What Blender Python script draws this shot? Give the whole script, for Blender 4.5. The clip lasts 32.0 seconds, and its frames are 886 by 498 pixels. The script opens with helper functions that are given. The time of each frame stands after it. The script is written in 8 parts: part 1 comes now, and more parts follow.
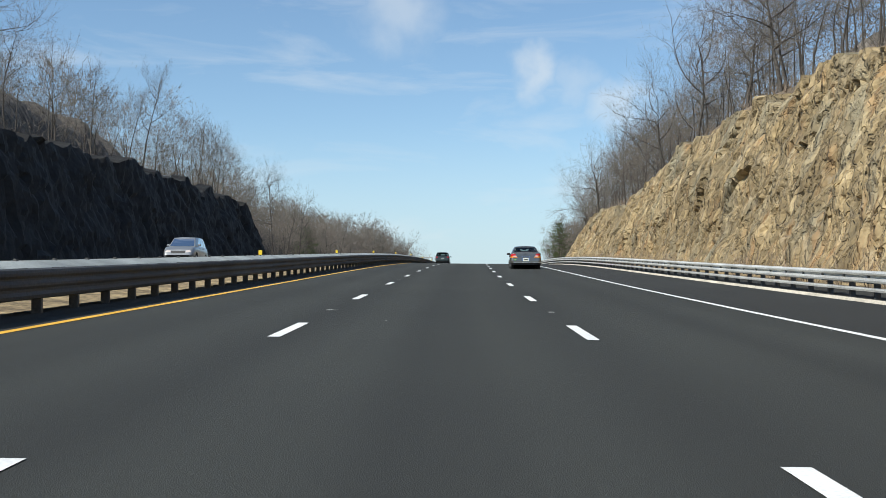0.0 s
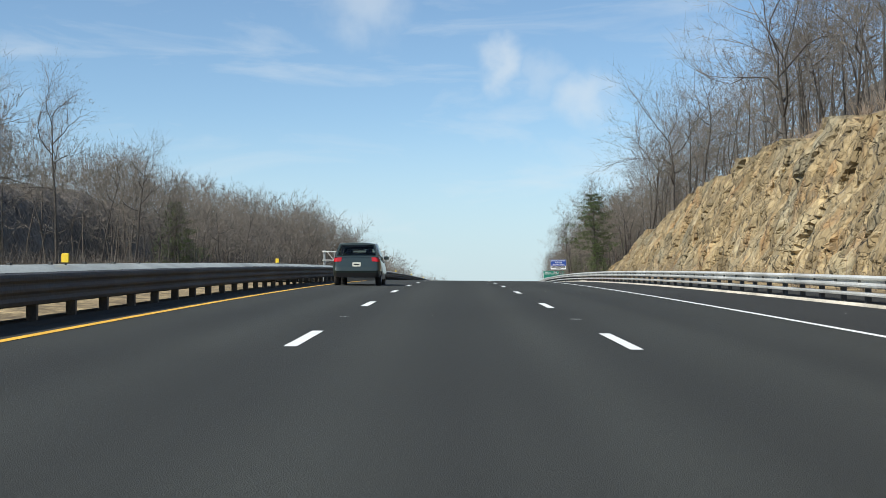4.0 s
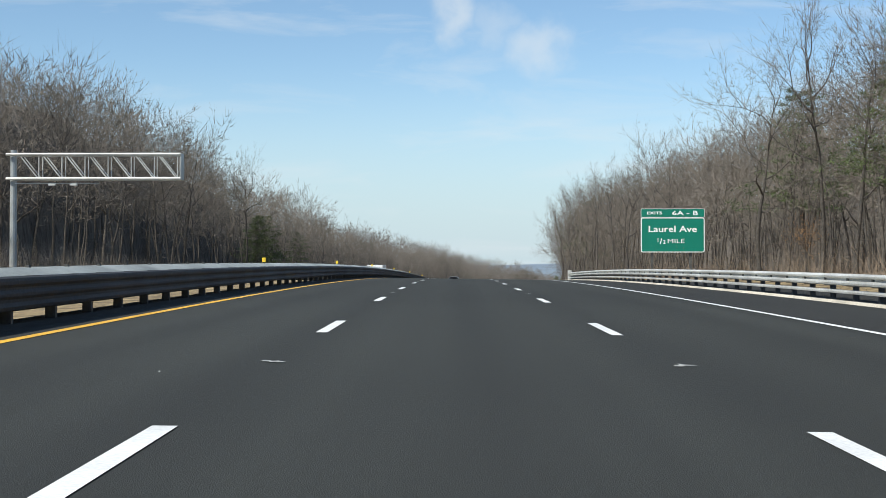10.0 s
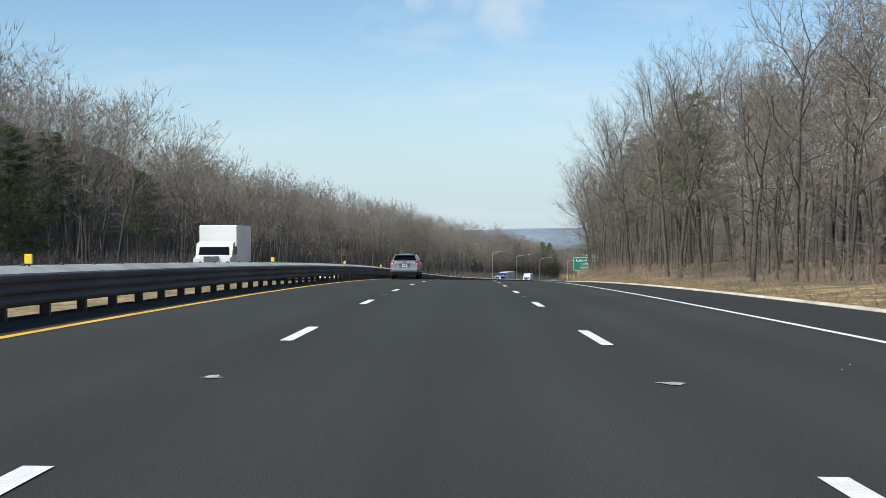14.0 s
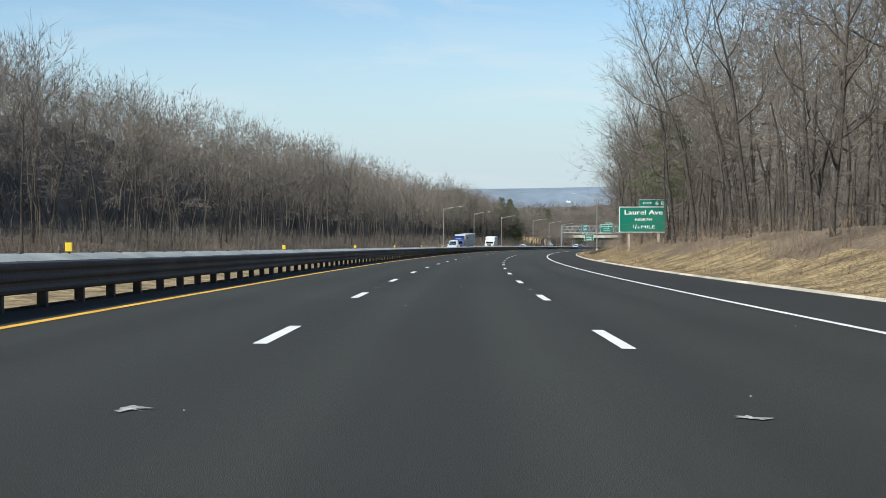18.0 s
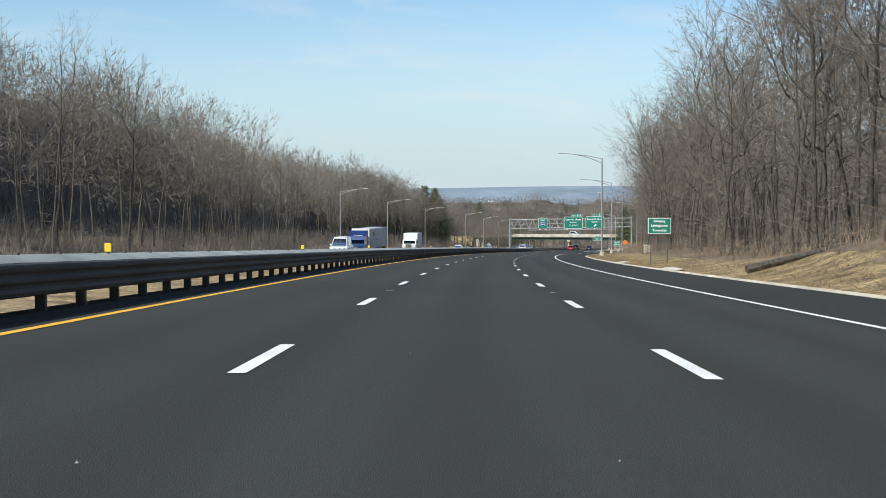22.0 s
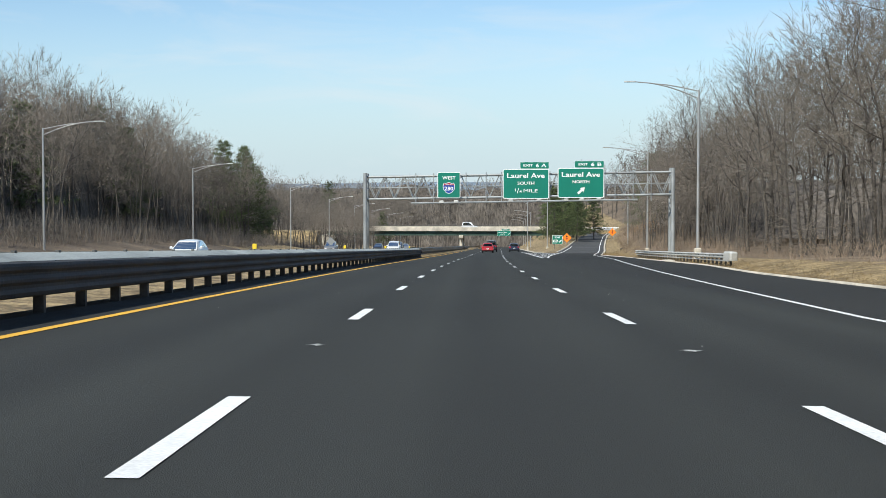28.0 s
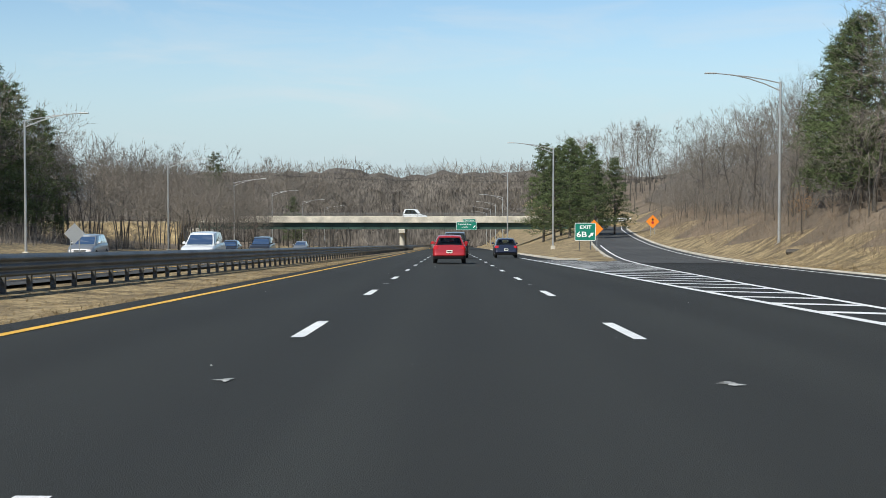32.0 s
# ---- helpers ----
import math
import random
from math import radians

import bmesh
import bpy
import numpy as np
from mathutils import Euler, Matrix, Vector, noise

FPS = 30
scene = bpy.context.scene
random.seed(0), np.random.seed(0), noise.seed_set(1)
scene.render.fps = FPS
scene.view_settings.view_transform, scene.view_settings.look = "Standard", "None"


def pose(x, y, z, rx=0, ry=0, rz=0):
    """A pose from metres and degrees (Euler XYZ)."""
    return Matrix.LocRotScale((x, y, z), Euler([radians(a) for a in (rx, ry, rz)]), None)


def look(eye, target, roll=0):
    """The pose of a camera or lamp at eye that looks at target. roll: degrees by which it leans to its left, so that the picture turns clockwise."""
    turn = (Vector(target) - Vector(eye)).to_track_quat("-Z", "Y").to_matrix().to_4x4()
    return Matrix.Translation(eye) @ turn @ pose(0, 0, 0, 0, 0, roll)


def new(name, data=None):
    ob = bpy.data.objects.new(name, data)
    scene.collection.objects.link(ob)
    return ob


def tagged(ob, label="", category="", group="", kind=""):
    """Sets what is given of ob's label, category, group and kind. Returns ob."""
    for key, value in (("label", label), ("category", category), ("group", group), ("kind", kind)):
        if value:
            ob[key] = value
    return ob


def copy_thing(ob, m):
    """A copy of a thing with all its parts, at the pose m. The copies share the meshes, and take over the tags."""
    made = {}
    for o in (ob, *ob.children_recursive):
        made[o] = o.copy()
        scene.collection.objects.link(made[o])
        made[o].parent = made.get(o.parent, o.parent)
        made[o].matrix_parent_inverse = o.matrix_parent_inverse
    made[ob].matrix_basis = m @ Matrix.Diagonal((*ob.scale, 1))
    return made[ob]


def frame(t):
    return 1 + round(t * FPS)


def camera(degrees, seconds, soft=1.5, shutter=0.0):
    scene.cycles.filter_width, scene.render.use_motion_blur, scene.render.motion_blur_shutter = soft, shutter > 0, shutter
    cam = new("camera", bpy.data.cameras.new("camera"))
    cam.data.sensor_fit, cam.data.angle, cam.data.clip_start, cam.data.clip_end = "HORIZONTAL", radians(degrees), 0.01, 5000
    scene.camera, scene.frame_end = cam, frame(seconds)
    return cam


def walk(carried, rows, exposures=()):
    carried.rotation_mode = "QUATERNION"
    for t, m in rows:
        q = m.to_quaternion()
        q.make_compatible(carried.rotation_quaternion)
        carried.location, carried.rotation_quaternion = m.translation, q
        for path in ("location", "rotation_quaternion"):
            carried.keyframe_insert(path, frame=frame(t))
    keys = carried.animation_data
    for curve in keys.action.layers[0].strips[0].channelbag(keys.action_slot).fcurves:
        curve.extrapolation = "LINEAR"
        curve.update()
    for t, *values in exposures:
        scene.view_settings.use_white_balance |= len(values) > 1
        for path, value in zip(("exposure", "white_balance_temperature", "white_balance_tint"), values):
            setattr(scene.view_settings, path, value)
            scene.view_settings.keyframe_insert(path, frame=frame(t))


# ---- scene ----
cam = camera(36.26, 32.0, soft=0.85, shutter=0.0)

# t, x, y, z, pitch, roll, yaw
PATH = [
    (0.0, 0.266, 15.98, 1.864, 3.368, -0.008, 0.127),
    (1.0, 0.316, 47.053, 3.619, 3.369, 0.056, 0.095),
    (2.0, 0.574, 77.785, 5.400, 3.355, 0.001, -0.644),
    (3.0, 1.185, 108.560, 7.155, 3.315, -0.039, -1.163),
    (6.0, 3.690, 199.664, 11.392, 2.142, 0.008, -1.779),
    (7.0, 4.928, 229.840, 12.419, 1.864, -0.016, -2.503),
    (8.0, 6.362, 259.599, 13.257, 1.524, -0.038, -2.808),
    (9.0, 7.990, 289.886, 13.943, 1.222, 0.002, -2.999),
    (10.0, 9.672, 319.364, 14.454, 0.965, 0.023, -3.337),
    (11.0, 11.672, 349.638, 14.812, 0.471, 0.025, -3.896),
    (12.0, 14.065, 380.624, 14.989, 0.099, -0.029, -4.001),
    (13.0, 16.330, 411.396, 14.967, -0.175, -0.013, -4.312),
    (16.0, 24.850, 504.373, 13.627, -1.448, 0.033, -5.483),
    (17.0, 28.024, 535.142, 12.776, -1.950, 0.094, -6.296),
    (18.0, 31.693, 565.569, 11.756, -2.134, -0.007, -6.933),
    (19.0, 35.840, 596.937, 10.621, -2.097, -0.062, -7.715),
    (20.0, 40.439, 627.852, 9.508, -2.038, -0.043, -8.767),
    (21.0, 45.498, 658.546, 8.418, -2.178, -0.014, -9.486),
    (22.0, 50.911, 689.006, 7.340, -2.065, -0.069, -10.349),
    (23.0, 56.848, 719.704, 6.257, -2.068, 0.032, -11.420),
    (24.0, 63.404, 750.151, 5.184, -2.112, 0.040, -12.460),
    (25.0, 70.460, 780.620, 4.110, -2.087, 0.032, -13.250),
    (27.5, 90.339, 856.352, 1.405, -2.090, 0.063, -15.570),
    (28.0, 94.645, 871.424, 0.858, -2.117, 0.002, -16.003),
    (29.0, 103.548, 901.055, -0.231, -2.104, 0.034, -17.097),
    (30.0, 113.005, 931.097, -1.351, -2.134, -0.052, -17.582),
    (31.0, 122.859, 960.895, -2.469, -1.988, -0.088, -18.013),
    (32.0, 132.638, 990.836, -3.579, -2.136, 0.024, -18.061),
]

# the road's centre line: plan curvature and grade change, 1e-4 per metre, every 60 m from s = -60
KNOT = [-60 + 60 * i for i in range(27)]
BEND = [2.38, 2.38, 2.14, 1.22, 1.33, 3.44, 1.29, 1.36, 2.62, 2.85, 2.82, 5.66, 5.50, 4.72, 4.99, 6.21, 3.45, 2.39, 0.26, 0.10, 0.10, 0.10, 0.10, 0.10, 0.10, 0.10, 0.10]
SAG = [0.59, 0.59, 0.52, -1.89, -2.14, -1.93, -1.73, -2.00, -2.23, -2.18, -1.96, 0.32, 0.02, 0.10, -0.01, -0.08, -0.13, 0.02, 0.32, 0.00, 0.00, 0.00, 0.00, 0.00, 0.00, 0.00, 0.00]
BANK = [1.05, 1.05, 1.13, 0.95, 1.08, 0.92, 0.80, 0.98, 1.18, 1.42, 1.62, 1.20, 1.22, 1.30, 1.63, 1.58, 1.51, 0.91, 0.52, 0.60, 0.60, 0.60, 0.60, 0.60, 0.60, 0.60, 0.60]
GRADE = 0.05457
DASH0 = 31.476

walk(cam, [(t, pose(x, y, z, 0, 0, yaw) @ pose(0, 0, 0, 90 + pitch, 0, 0) @ pose(0, 0, 0, 0, 0, roll))
           for t, x, y, z, pitch, roll, yaw in PATH],
     exposures=((0.0, 0.18, 6500, 6), (14.0, 0.18, 6500, 6), (17.0, 0.16, 6500, 6), (26.0, 0.18, 6500, 6), (29.0, 0.20, 6500, 6), (31.0, 0.18, 6500, 6), (32.0, 0.06, 6500, 6)))

# ---- sky, sun ----
SUN_TO = Vector((-0.79, -0.60, 1.0)).normalized()
SUN_UP = math.asin(SUN_TO.z)
world = bpy.data.worlds.new("sky")
scene.world = world
world.use_nodes = True
wn, wl = world.node_tree.nodes, world.node_tree.links
wn.clear()
w_out, w_bg, w_sky = wn.new("ShaderNodeOutputWorld"), wn.new("ShaderNodeBackground"), wn.new("ShaderNodeTexSky")
w_sky.sky_type, w_sky.sun_disc = "NISHITA", False
w_sky.sun_elevation, w_sky.sun_rotation = SUN_UP, math.atan2(SUN_TO.x, SUN_TO.y)
w_sky.altitude, w_sky.air_density, w_sky.dust_density, w_sky.ozone_density = 100, 0.95, 0.0, 1.4
w_bg.inputs["Strength"].default_value = 0.113
# thin high cloud, drawn out along the horizon
w_tc, w_map = wn.new("ShaderNodeTexCoord"), wn.new("ShaderNodeMapping")
w_map.inputs["Scale"].default_value = (3.2, 3.2, 16.0)
w_map.inputs["Rotation"].default_value = (0.12, 0.10, 0.3)
w_noise, w_fine = wn.new("ShaderNodeTexNoise"), wn.new("ShaderNodeTexNoise")
w_noise.inputs["Scale"].default_value, w_noise.inputs["Detail"].default_value = 2.1, 6
w_noise.inputs["Roughness"].default_value, w_noise.inputs["Distortion"].default_value = 0.58, 0.6
w_ramp = wn.new("ShaderNodeValToRGB")
w_ramp.color_ramp.elements[0].position, w_ramp.color_ramp.elements[0].color = 0.50, (0, 0, 0, 1)
w_ramp.color_ramp.elements[1].position, w_ramp.color_ramp.elements[1].color = 0.85, (0.5, 0.5, 0.5, 1)
w_mix = wn.new("ShaderNodeMix")
w_mix.data_type, w_mix.clamp_factor = "RGBA", True
w_mix.inputs["B"].default_value = (6.2, 6.5, 6.9, 1)
wl.new(w_tc.outputs["Generated"], w_map.inputs["Vector"])
wl.new(w_map.outputs["Vector"], w_noise.inputs["Vector"])
wl.new(w_noise.outputs["Fac"], w_ramp.inputs["Fac"])
w_hue = wn.new("ShaderNodeVectorMath")
w_hue.operation = "MULTIPLY"
w_hue.inputs[1].default_value = (0.90, 0.985, 1.05)
# pale blue-white haze towards the horizon
w_sep, w_low, w_haze = wn.new("ShaderNodeSeparateXYZ"), wn.new("ShaderNodeMapRange"), wn.new("ShaderNodeMix")
wl.new(w_tc.outputs["Generated"], w_sep.inputs[0])
wl.new(w_sep.outputs["Z"], w_low.inputs["Value"])
w_low.inputs["From Min"].default_value, w_low.inputs["From Max"].default_value = 0.0, 0.16
w_low.inputs["To Min"].default_value, w_low.inputs["To Max"].default_value = 0.92, 0.0
w_low.interpolation_type = "SMOOTHSTEP"
w_haze.data_type = "RGBA"
w_haze.inputs["B"].default_value = (4.85, 5.4, 5.8, 1)
wl.new(w_low.outputs["Result"], w_haze.inputs["Factor"])
wl.new(w_sky.outputs["Color"], w_haze.inputs["A"])
wl.new(w_haze.outputs["Result"], w_hue.inputs[0])
wl.new(w_hue.outputs["Vector"], w_mix.inputs["A"])
# two wisps of their own beside the thin sheet
w_sum = None
for az, el, wide, amount in ((3.9, 10.8, 0.011, 0.55), (7.3, 9.3, 0.012, 0.5), (5.6, 10.3, 0.010, 0.28), (-2.1, 13.4, 0.017, 0.42)):
    a, e = radians(az), radians(el)
    dist, fall = wn.new("ShaderNodeVectorMath"), wn.new("ShaderNodeMapRange")
    dist.operation = "DISTANCE"
    dist.inputs[1].default_value = (math.sin(a) * math.cos(e), math.cos(a) * math.cos(e), math.sin(e))
    fall.inputs["From Min"].default_value, fall.inputs["From Max"].default_value = wide * 2.6, wide * 0.1
    fall.inputs["To Min"].default_value, fall.inputs["To Max"].default_value = 0, amount
    fall.interpolation_type = "SMOOTHSTEP"
    warp, wsc, wadd = wn.new("ShaderNodeTexNoise"), wn.new("ShaderNodeVectorMath"), wn.new("ShaderNodeVectorMath")
    warp.inputs["Scale"].default_value, warp.inputs["Detail"].default_value = 42, 5
    wsc.operation, wadd.operation = "SCALE", "MULTIPLY_ADD"
    wl.new(w_tc.outputs["Generated"], warp.inputs["Vector"])
    wadd.inputs[1].default_value = (0.045, 0.045, 0.045)
    wl.new(warp.outputs["Color"], wadd.inputs[0])
    sub = wn.new("ShaderNodeVectorMath")
    sub.operation = "SUBTRACT"
    sub.inputs[1].default_value = (0.0225, 0.0225, 0.0225)
    wl.new(w_tc.outputs["Generated"], sub.inputs[0])
    wl.new(sub.outputs["Vector"], wadd.inputs[2])
    wl.new(wadd.outputs["Vector"], dist.inputs[0])
    wl.new(dist.outputs["Value"], fall.inputs["Value"])
    if w_sum is None:
        w_sum = fall.outputs["Result"]
    else:
        more = wn.new("ShaderNodeMath")
        more.operation = "MAXIMUM"
        wl.new(w_sum, more.inputs[0])
        wl.new(fall.outputs["Result"], more.inputs[1])
        w_sum = more.outputs["Value"]
w_all = wn.new("ShaderNodeMath")
w_all.operation = "MAXIMUM"
wl.new(w_ramp.outputs["Color"], w_all.inputs[0])
wl.new(w_sum, w_all.inputs[1])
wl.new(w_all.outputs["Value"], w_mix.inputs["Factor"])
wl.new(w_mix.outputs["Result"], w_bg.inputs["Color"])
wl.new(w_bg.outputs["Background"], w_out.inputs["Surface"])
sun = new("sun", bpy.data.lights.new("sun", "SUN"))
sun.data.energy, sun.data.angle, sun.data.color = 4.7, radians(0.55), (1.0, 0.955, 0.88)
sun.matrix_world = look((0, 0, 60), Vector((0, 0, 60)) - SUN_TO)

# ---- materials ----
MATS = {}


def mat(name, colour, rough=0.8, metal=0.0, coarse=(0.4, 0.18), fine=(30.0, 0.12), bump=0.0, bump_scale=None, coat=0.0,
        second=None, random_hue=0.0, spec=None):
    """A plain surface with stains of metre size and fine grain; colour may drift to a second colour."""
    if name in MATS:
        return MATS[name]
    m = bpy.data.materials.new(name)
    m.use_nodes = True
    n, l = m.node_tree.nodes, m.node_tree.links
    b = n["Principled BSDF"]
    b.inputs["Roughness"].default_value, b.inputs["Metallic"].default_value = rough, metal
    b.inputs["Coat Weight"].default_value = coat
    b.inputs["Coat Roughness"].default_value = 0.06
    if spec is not None:
        b.inputs["Specular IOR Level"].default_value = spec
    tc = n.new("ShaderNodeTexCoord")
    big, small = n.new("ShaderNodeTexNoise"), n.new("ShaderNodeTexNoise")
    big.inputs["Scale"].default_value, big.inputs["Detail"].default_value = coarse[0], 4
    small.inputs["Scale"].default_value, small.inputs["Detail"].default_value = fine[0], 3
    for q in (big, small):
        l.new(tc.outputs["Object"], q.inputs["Vector"])
    c = Vector(colour[:3])
    dark, light = c * (1 - coarse[1] * 2.2), c * (1 + coarse[1] * 2.2)
    ramp = n.new("ShaderNodeMix")
    ramp.data_type = "RGBA"
    ramp.inputs["A"].default_value = (*dark, 1)
    ramp.inputs["B"].default_value = (*(Vector(second) if second else light), 1)
    spread = n.new("ShaderNodeMapRange")
    spread.inputs["From Min"].default_value, spread.inputs["From Max"].default_value = 0.3, 0.7
    l.new(big.outputs["Fac"], spread.inputs["Value"])
    l.new(spread.outputs["Result"], ramp.inputs["Factor"])
    grain = n.new("ShaderNodeMapRange")
    grain.inputs["From Min"].default_value, grain.inputs["From Max"].default_value = 0.3, 0.7
    grain.inputs["To Min"].default_value, grain.inputs["To Max"].default_value = 1 - fine[1] * 2, 1 + fine[1] * 2
    l.new(small.outputs["Fac"], grain.inputs["Value"])
    mul = n.new("ShaderNodeVectorMath")
    mul.operation = "SCALE"
    l.new(ramp.outputs["Result"], mul.inputs[0])
    if random_hue:
        info, rnd, both = n.new("ShaderNodeObjectInfo"), n.new("ShaderNodeMapRange"), n.new("ShaderNodeMath")
        rnd.inputs["To Min"].default_value, rnd.inputs["To Max"].default_value = 1 - random_hue, 1 + random_hue
        both.operation = "MULTIPLY"
        l.new(info.outputs["Random"], rnd.inputs["Value"])
        l.new(rnd.outputs["Result"], both.inputs[0])
        l.new(grain.outputs["Result"], both.inputs[1])
        l.new(both.outputs["Value"], mul.inputs["Scale"])
    else:
        l.new(grain.outputs["Result"], mul.inputs["Scale"])
    l.new(mul.outputs["Vector"], b.inputs["Base Color"])
    if bump:
        bm_, hn = n.new("ShaderNodeBump"), n.new("ShaderNodeTexNoise")
        hn.inputs["Scale"].default_value, hn.inputs["Detail"].default_value = bump_scale or fine[0], 6
        l.new(tc.outputs["Object"], hn.inputs["Vector"])
        bm_.inputs["Strength"].default_value, bm_.inputs["Distance"].default_value = min(1, bump), 0.05 * max(1, bump)
        l.new(hn.outputs["Fac"], bm_.inputs["Height"])
        l.new(bm_.outputs["Normal"], b.inputs["Normal"])
    MATS[name] = m
    return m


def asphalt(name, base, contrast, tracks):
    """Rolled asphalt: stone speckle, patches, and wheel paths along the lanes (u is metres across, v metres along)."""
    m = mat(name, base, 0.88, 0, (0.09, contrast), (55.0, 0.16), 0.5, 130.0)
    n, l = m.node_tree.nodes, m.node_tree.links
    b = n["Principled BSDF"]
    uv, sep = n.new("ShaderNodeUVMap"), n.new("ShaderNodeSeparateXYZ")
    l.new(uv.outputs["UV"], sep.inputs[0])
    src = b.inputs["Base Color"].links[0].from_socket
    # streaks drawn out along the road
    mp, st = n.new("ShaderNodeMapping"), n.new("ShaderNodeTexNoise")
    mp.inputs["Scale"].default_value = (1.6, 0.02, 1)
    st.inputs["Scale"].default_value, st.inputs["Detail"].default_value = 1.0, 5
    l.new(uv.outputs["UV"], mp.inputs["Vector"])
    l.new(mp.outputs["Vector"], st.inputs["Vector"])
    mr = n.new("ShaderNodeMapRange")
    mr.inputs["From Min"].default_value, mr.inputs["From Max"].default_value = 0.3, 0.7
    mr.inputs["To Min"].default_value, mr.inputs["To Max"].default_value = 0.86, 1.14
    l.new(st.outputs["Fac"], mr.inputs["Value"])
    # two wheel paths a lane: cosine of the place across
    wave, amp = n.new("ShaderNodeMath"), n.new("ShaderNodeMath")
    ang = n.new("ShaderNodeMath")
    ang.operation, wave.operation, amp.operation = "MULTIPLY_ADD", "COSINE", "MULTIPLY_ADD"
    ang.inputs[1].default_value, ang.inputs[2].default_value = 4 * math.pi / 3.66, math.pi
    l.new(sep.outputs["X"], ang.inputs[0])
    l.new(ang.outputs["Value"], wave.inputs[0])
    l.new(wave.outputs["Value"], amp.inputs[0])
    amp.inputs[1].default_value, amp.inputs[2].default_value = tracks, 1.0
    both, out = n.new("ShaderNodeMath"), n.new("ShaderNodeVectorMath")
    both.operation, out.operation = "MULTIPLY", "SCALE"
    # darker by a quarter between 760 m and 1000 m along
    run_tone, run_mul = n.new("ShaderNodeMapRange"), n.new("ShaderNodeMath")
    run_tone.inputs["From Min"].default_value, run_tone.inputs["From Max"].default_value = 760, 1000
    run_tone.inputs["To Min"].default_value, run_tone.inputs["To Max"].default_value = 1.0, 0.74
    run_mul.operation = "MULTIPLY"
    l.new(sep.outputs["Y"], run_tone.inputs["Value"])
    l.new(run_tone.outputs["Result"], run_mul.inputs[0])
    l.new(mr.outputs["Result"], run_mul.inputs[1])
    l.new(run_mul.outputs["Value"], both.inputs[0])
    l.new(amp.outputs["Value"], both.inputs[1])
    l.new(src, out.inputs[0])
    l.new(both.outputs["Value"], out.inputs["Scale"])
    l.new(out.outputs["Vector"], b.inputs["Base Color"])
    return m


M_ROAD = asphalt("fresh_asphalt", (0.0290, 0.0308, 0.0264), 0.07, 0.14)
M_SHOULDER = asphalt("shoulder_asphalt", (0.0232, 0.0237, 0.0212), 0.10, 0.0)
M_OLDROAD = asphalt("worn_asphalt", (0.085, 0.085, 0.083), 0.12, 0.05)
M_WHITE = mat("white_road_paint", (0.80, 0.80, 0.78), 0.6, 0, (1.5, 0.05), (40, 0.06))
M_YELLOW = mat("yellow_road_paint", (0.80, 0.44, 0.04), 0.6, 0, (0.8, 0.07), (40, 0.08))
M_GRASS = mat("dead_grass", (0.215, 0.152, 0.080), 0.95, 0, (0.75, 0.24), (6, 0.30), 1.0, 9, second=(0.40, 0.30, 0.155))
M_LITTER = mat("leaf_litter", (0.150, 0.112, 0.075), 0.95, 0, (0.12, 0.16), (4, 0.22), 1.0, 3, second=(0.22, 0.165, 0.11))
# steel of rail faces turned from the sun, darkened in colour for that
M_GALV = mat("galvanised_steel", (0.155, 0.16, 0.157), 0.5, 0.35, (0.6, 0.12), (25, 0.08), 0.15, 30)
M_GALVW = mat("weathered_galvanised_steel", (0.58, 0.58, 0.55), 0.55, 0.25, (0.5, 0.12), (20, 0.08))
M_POST = mat("weathered_steel_post", (0.125, 0.125, 0.12), 0.65, 0.5, (2, 0.15), (25, 0.1))
M_LAMP = mat("dull_aluminium", (0.50, 0.50, 0.49), 0.45, 0.6, (0.5, 0.08), (20, 0.06))
M_TRUSS = mat("painted_grey_steel", (0.36, 0.38, 0.38), 0.5, 0.3, (0.6, 0.12), (18, 0.08))
M_CONC = mat("pale_concrete", (0.54, 0.49, 0.40), 0.9, 0, (0.5, 0.14), (14, 0.1), 0.4, 20)
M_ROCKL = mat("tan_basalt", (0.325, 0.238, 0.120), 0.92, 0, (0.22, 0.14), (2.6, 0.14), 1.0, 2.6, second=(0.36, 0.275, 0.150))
# dark basalt, blackened further so the colour holds the left cut's shade
M_ROCKD = mat("shade_dark_basalt", (0.013, 0.0125, 0.012), 0.9, 0, (0.22, 0.14), (2.2, 0.20), 1.6, 2.2)
M_BARK = mat("grey_bark", (0.125, 0.112, 0.096), 0.95, 0, (0.3, 0.16), (6, 0.22), 0.6, 12, second=(0.095, 0.082, 0.069), random_hue=0.22)
M_TWIG = mat("brown_twigs", (0.186, 0.161, 0.134), 0.95, 0, (0.06, 0.17), (1.3, 0.16), random_hue=0.22)
M_BRUSH = mat("red_brown_brush", (0.26, 0.200, 0.145), 0.95, 0, (0.05, 0.16), (1.3, 0.16))
M_NEEDLE = mat("pine_needles", (0.085, 0.112, 0.042), 0.9, 0, (0.12, 0.18), (2.5, 0.25), random_hue=0.15)
M_DRYLEAF = mat("dry_oak_leaves", (0.33, 0.19, 0.09), 0.9, 0, (0.4, 0.16), (3, 0.2))
M_GREEN = mat("green_sign_sheet", (0.002, 0.195, 0.132), 0.55, 0, (0.3, 0.04), (30, 0.02))
M_BLUE = mat("blue_sign_sheet", (0.02, 0.075, 0.36), 0.55, 0, (0.3, 0.04), (30, 0.02))
M_RED = mat("red_sign_sheet", (0.45, 0.02, 0.03), 0.55, 0, (0.3, 0.04), (30, 0.02))
M_SIGNW = mat("white_sign_sheet", (0.90, 0.91, 0.89), 0.5, 0, (0.4, 0.03), (30, 0.02))
M_ORANGE = mat("orange_sign_sheet", (0.85, 0.25, 0.02), 0.5, 0, (0.4, 0.03), (30, 0.02))
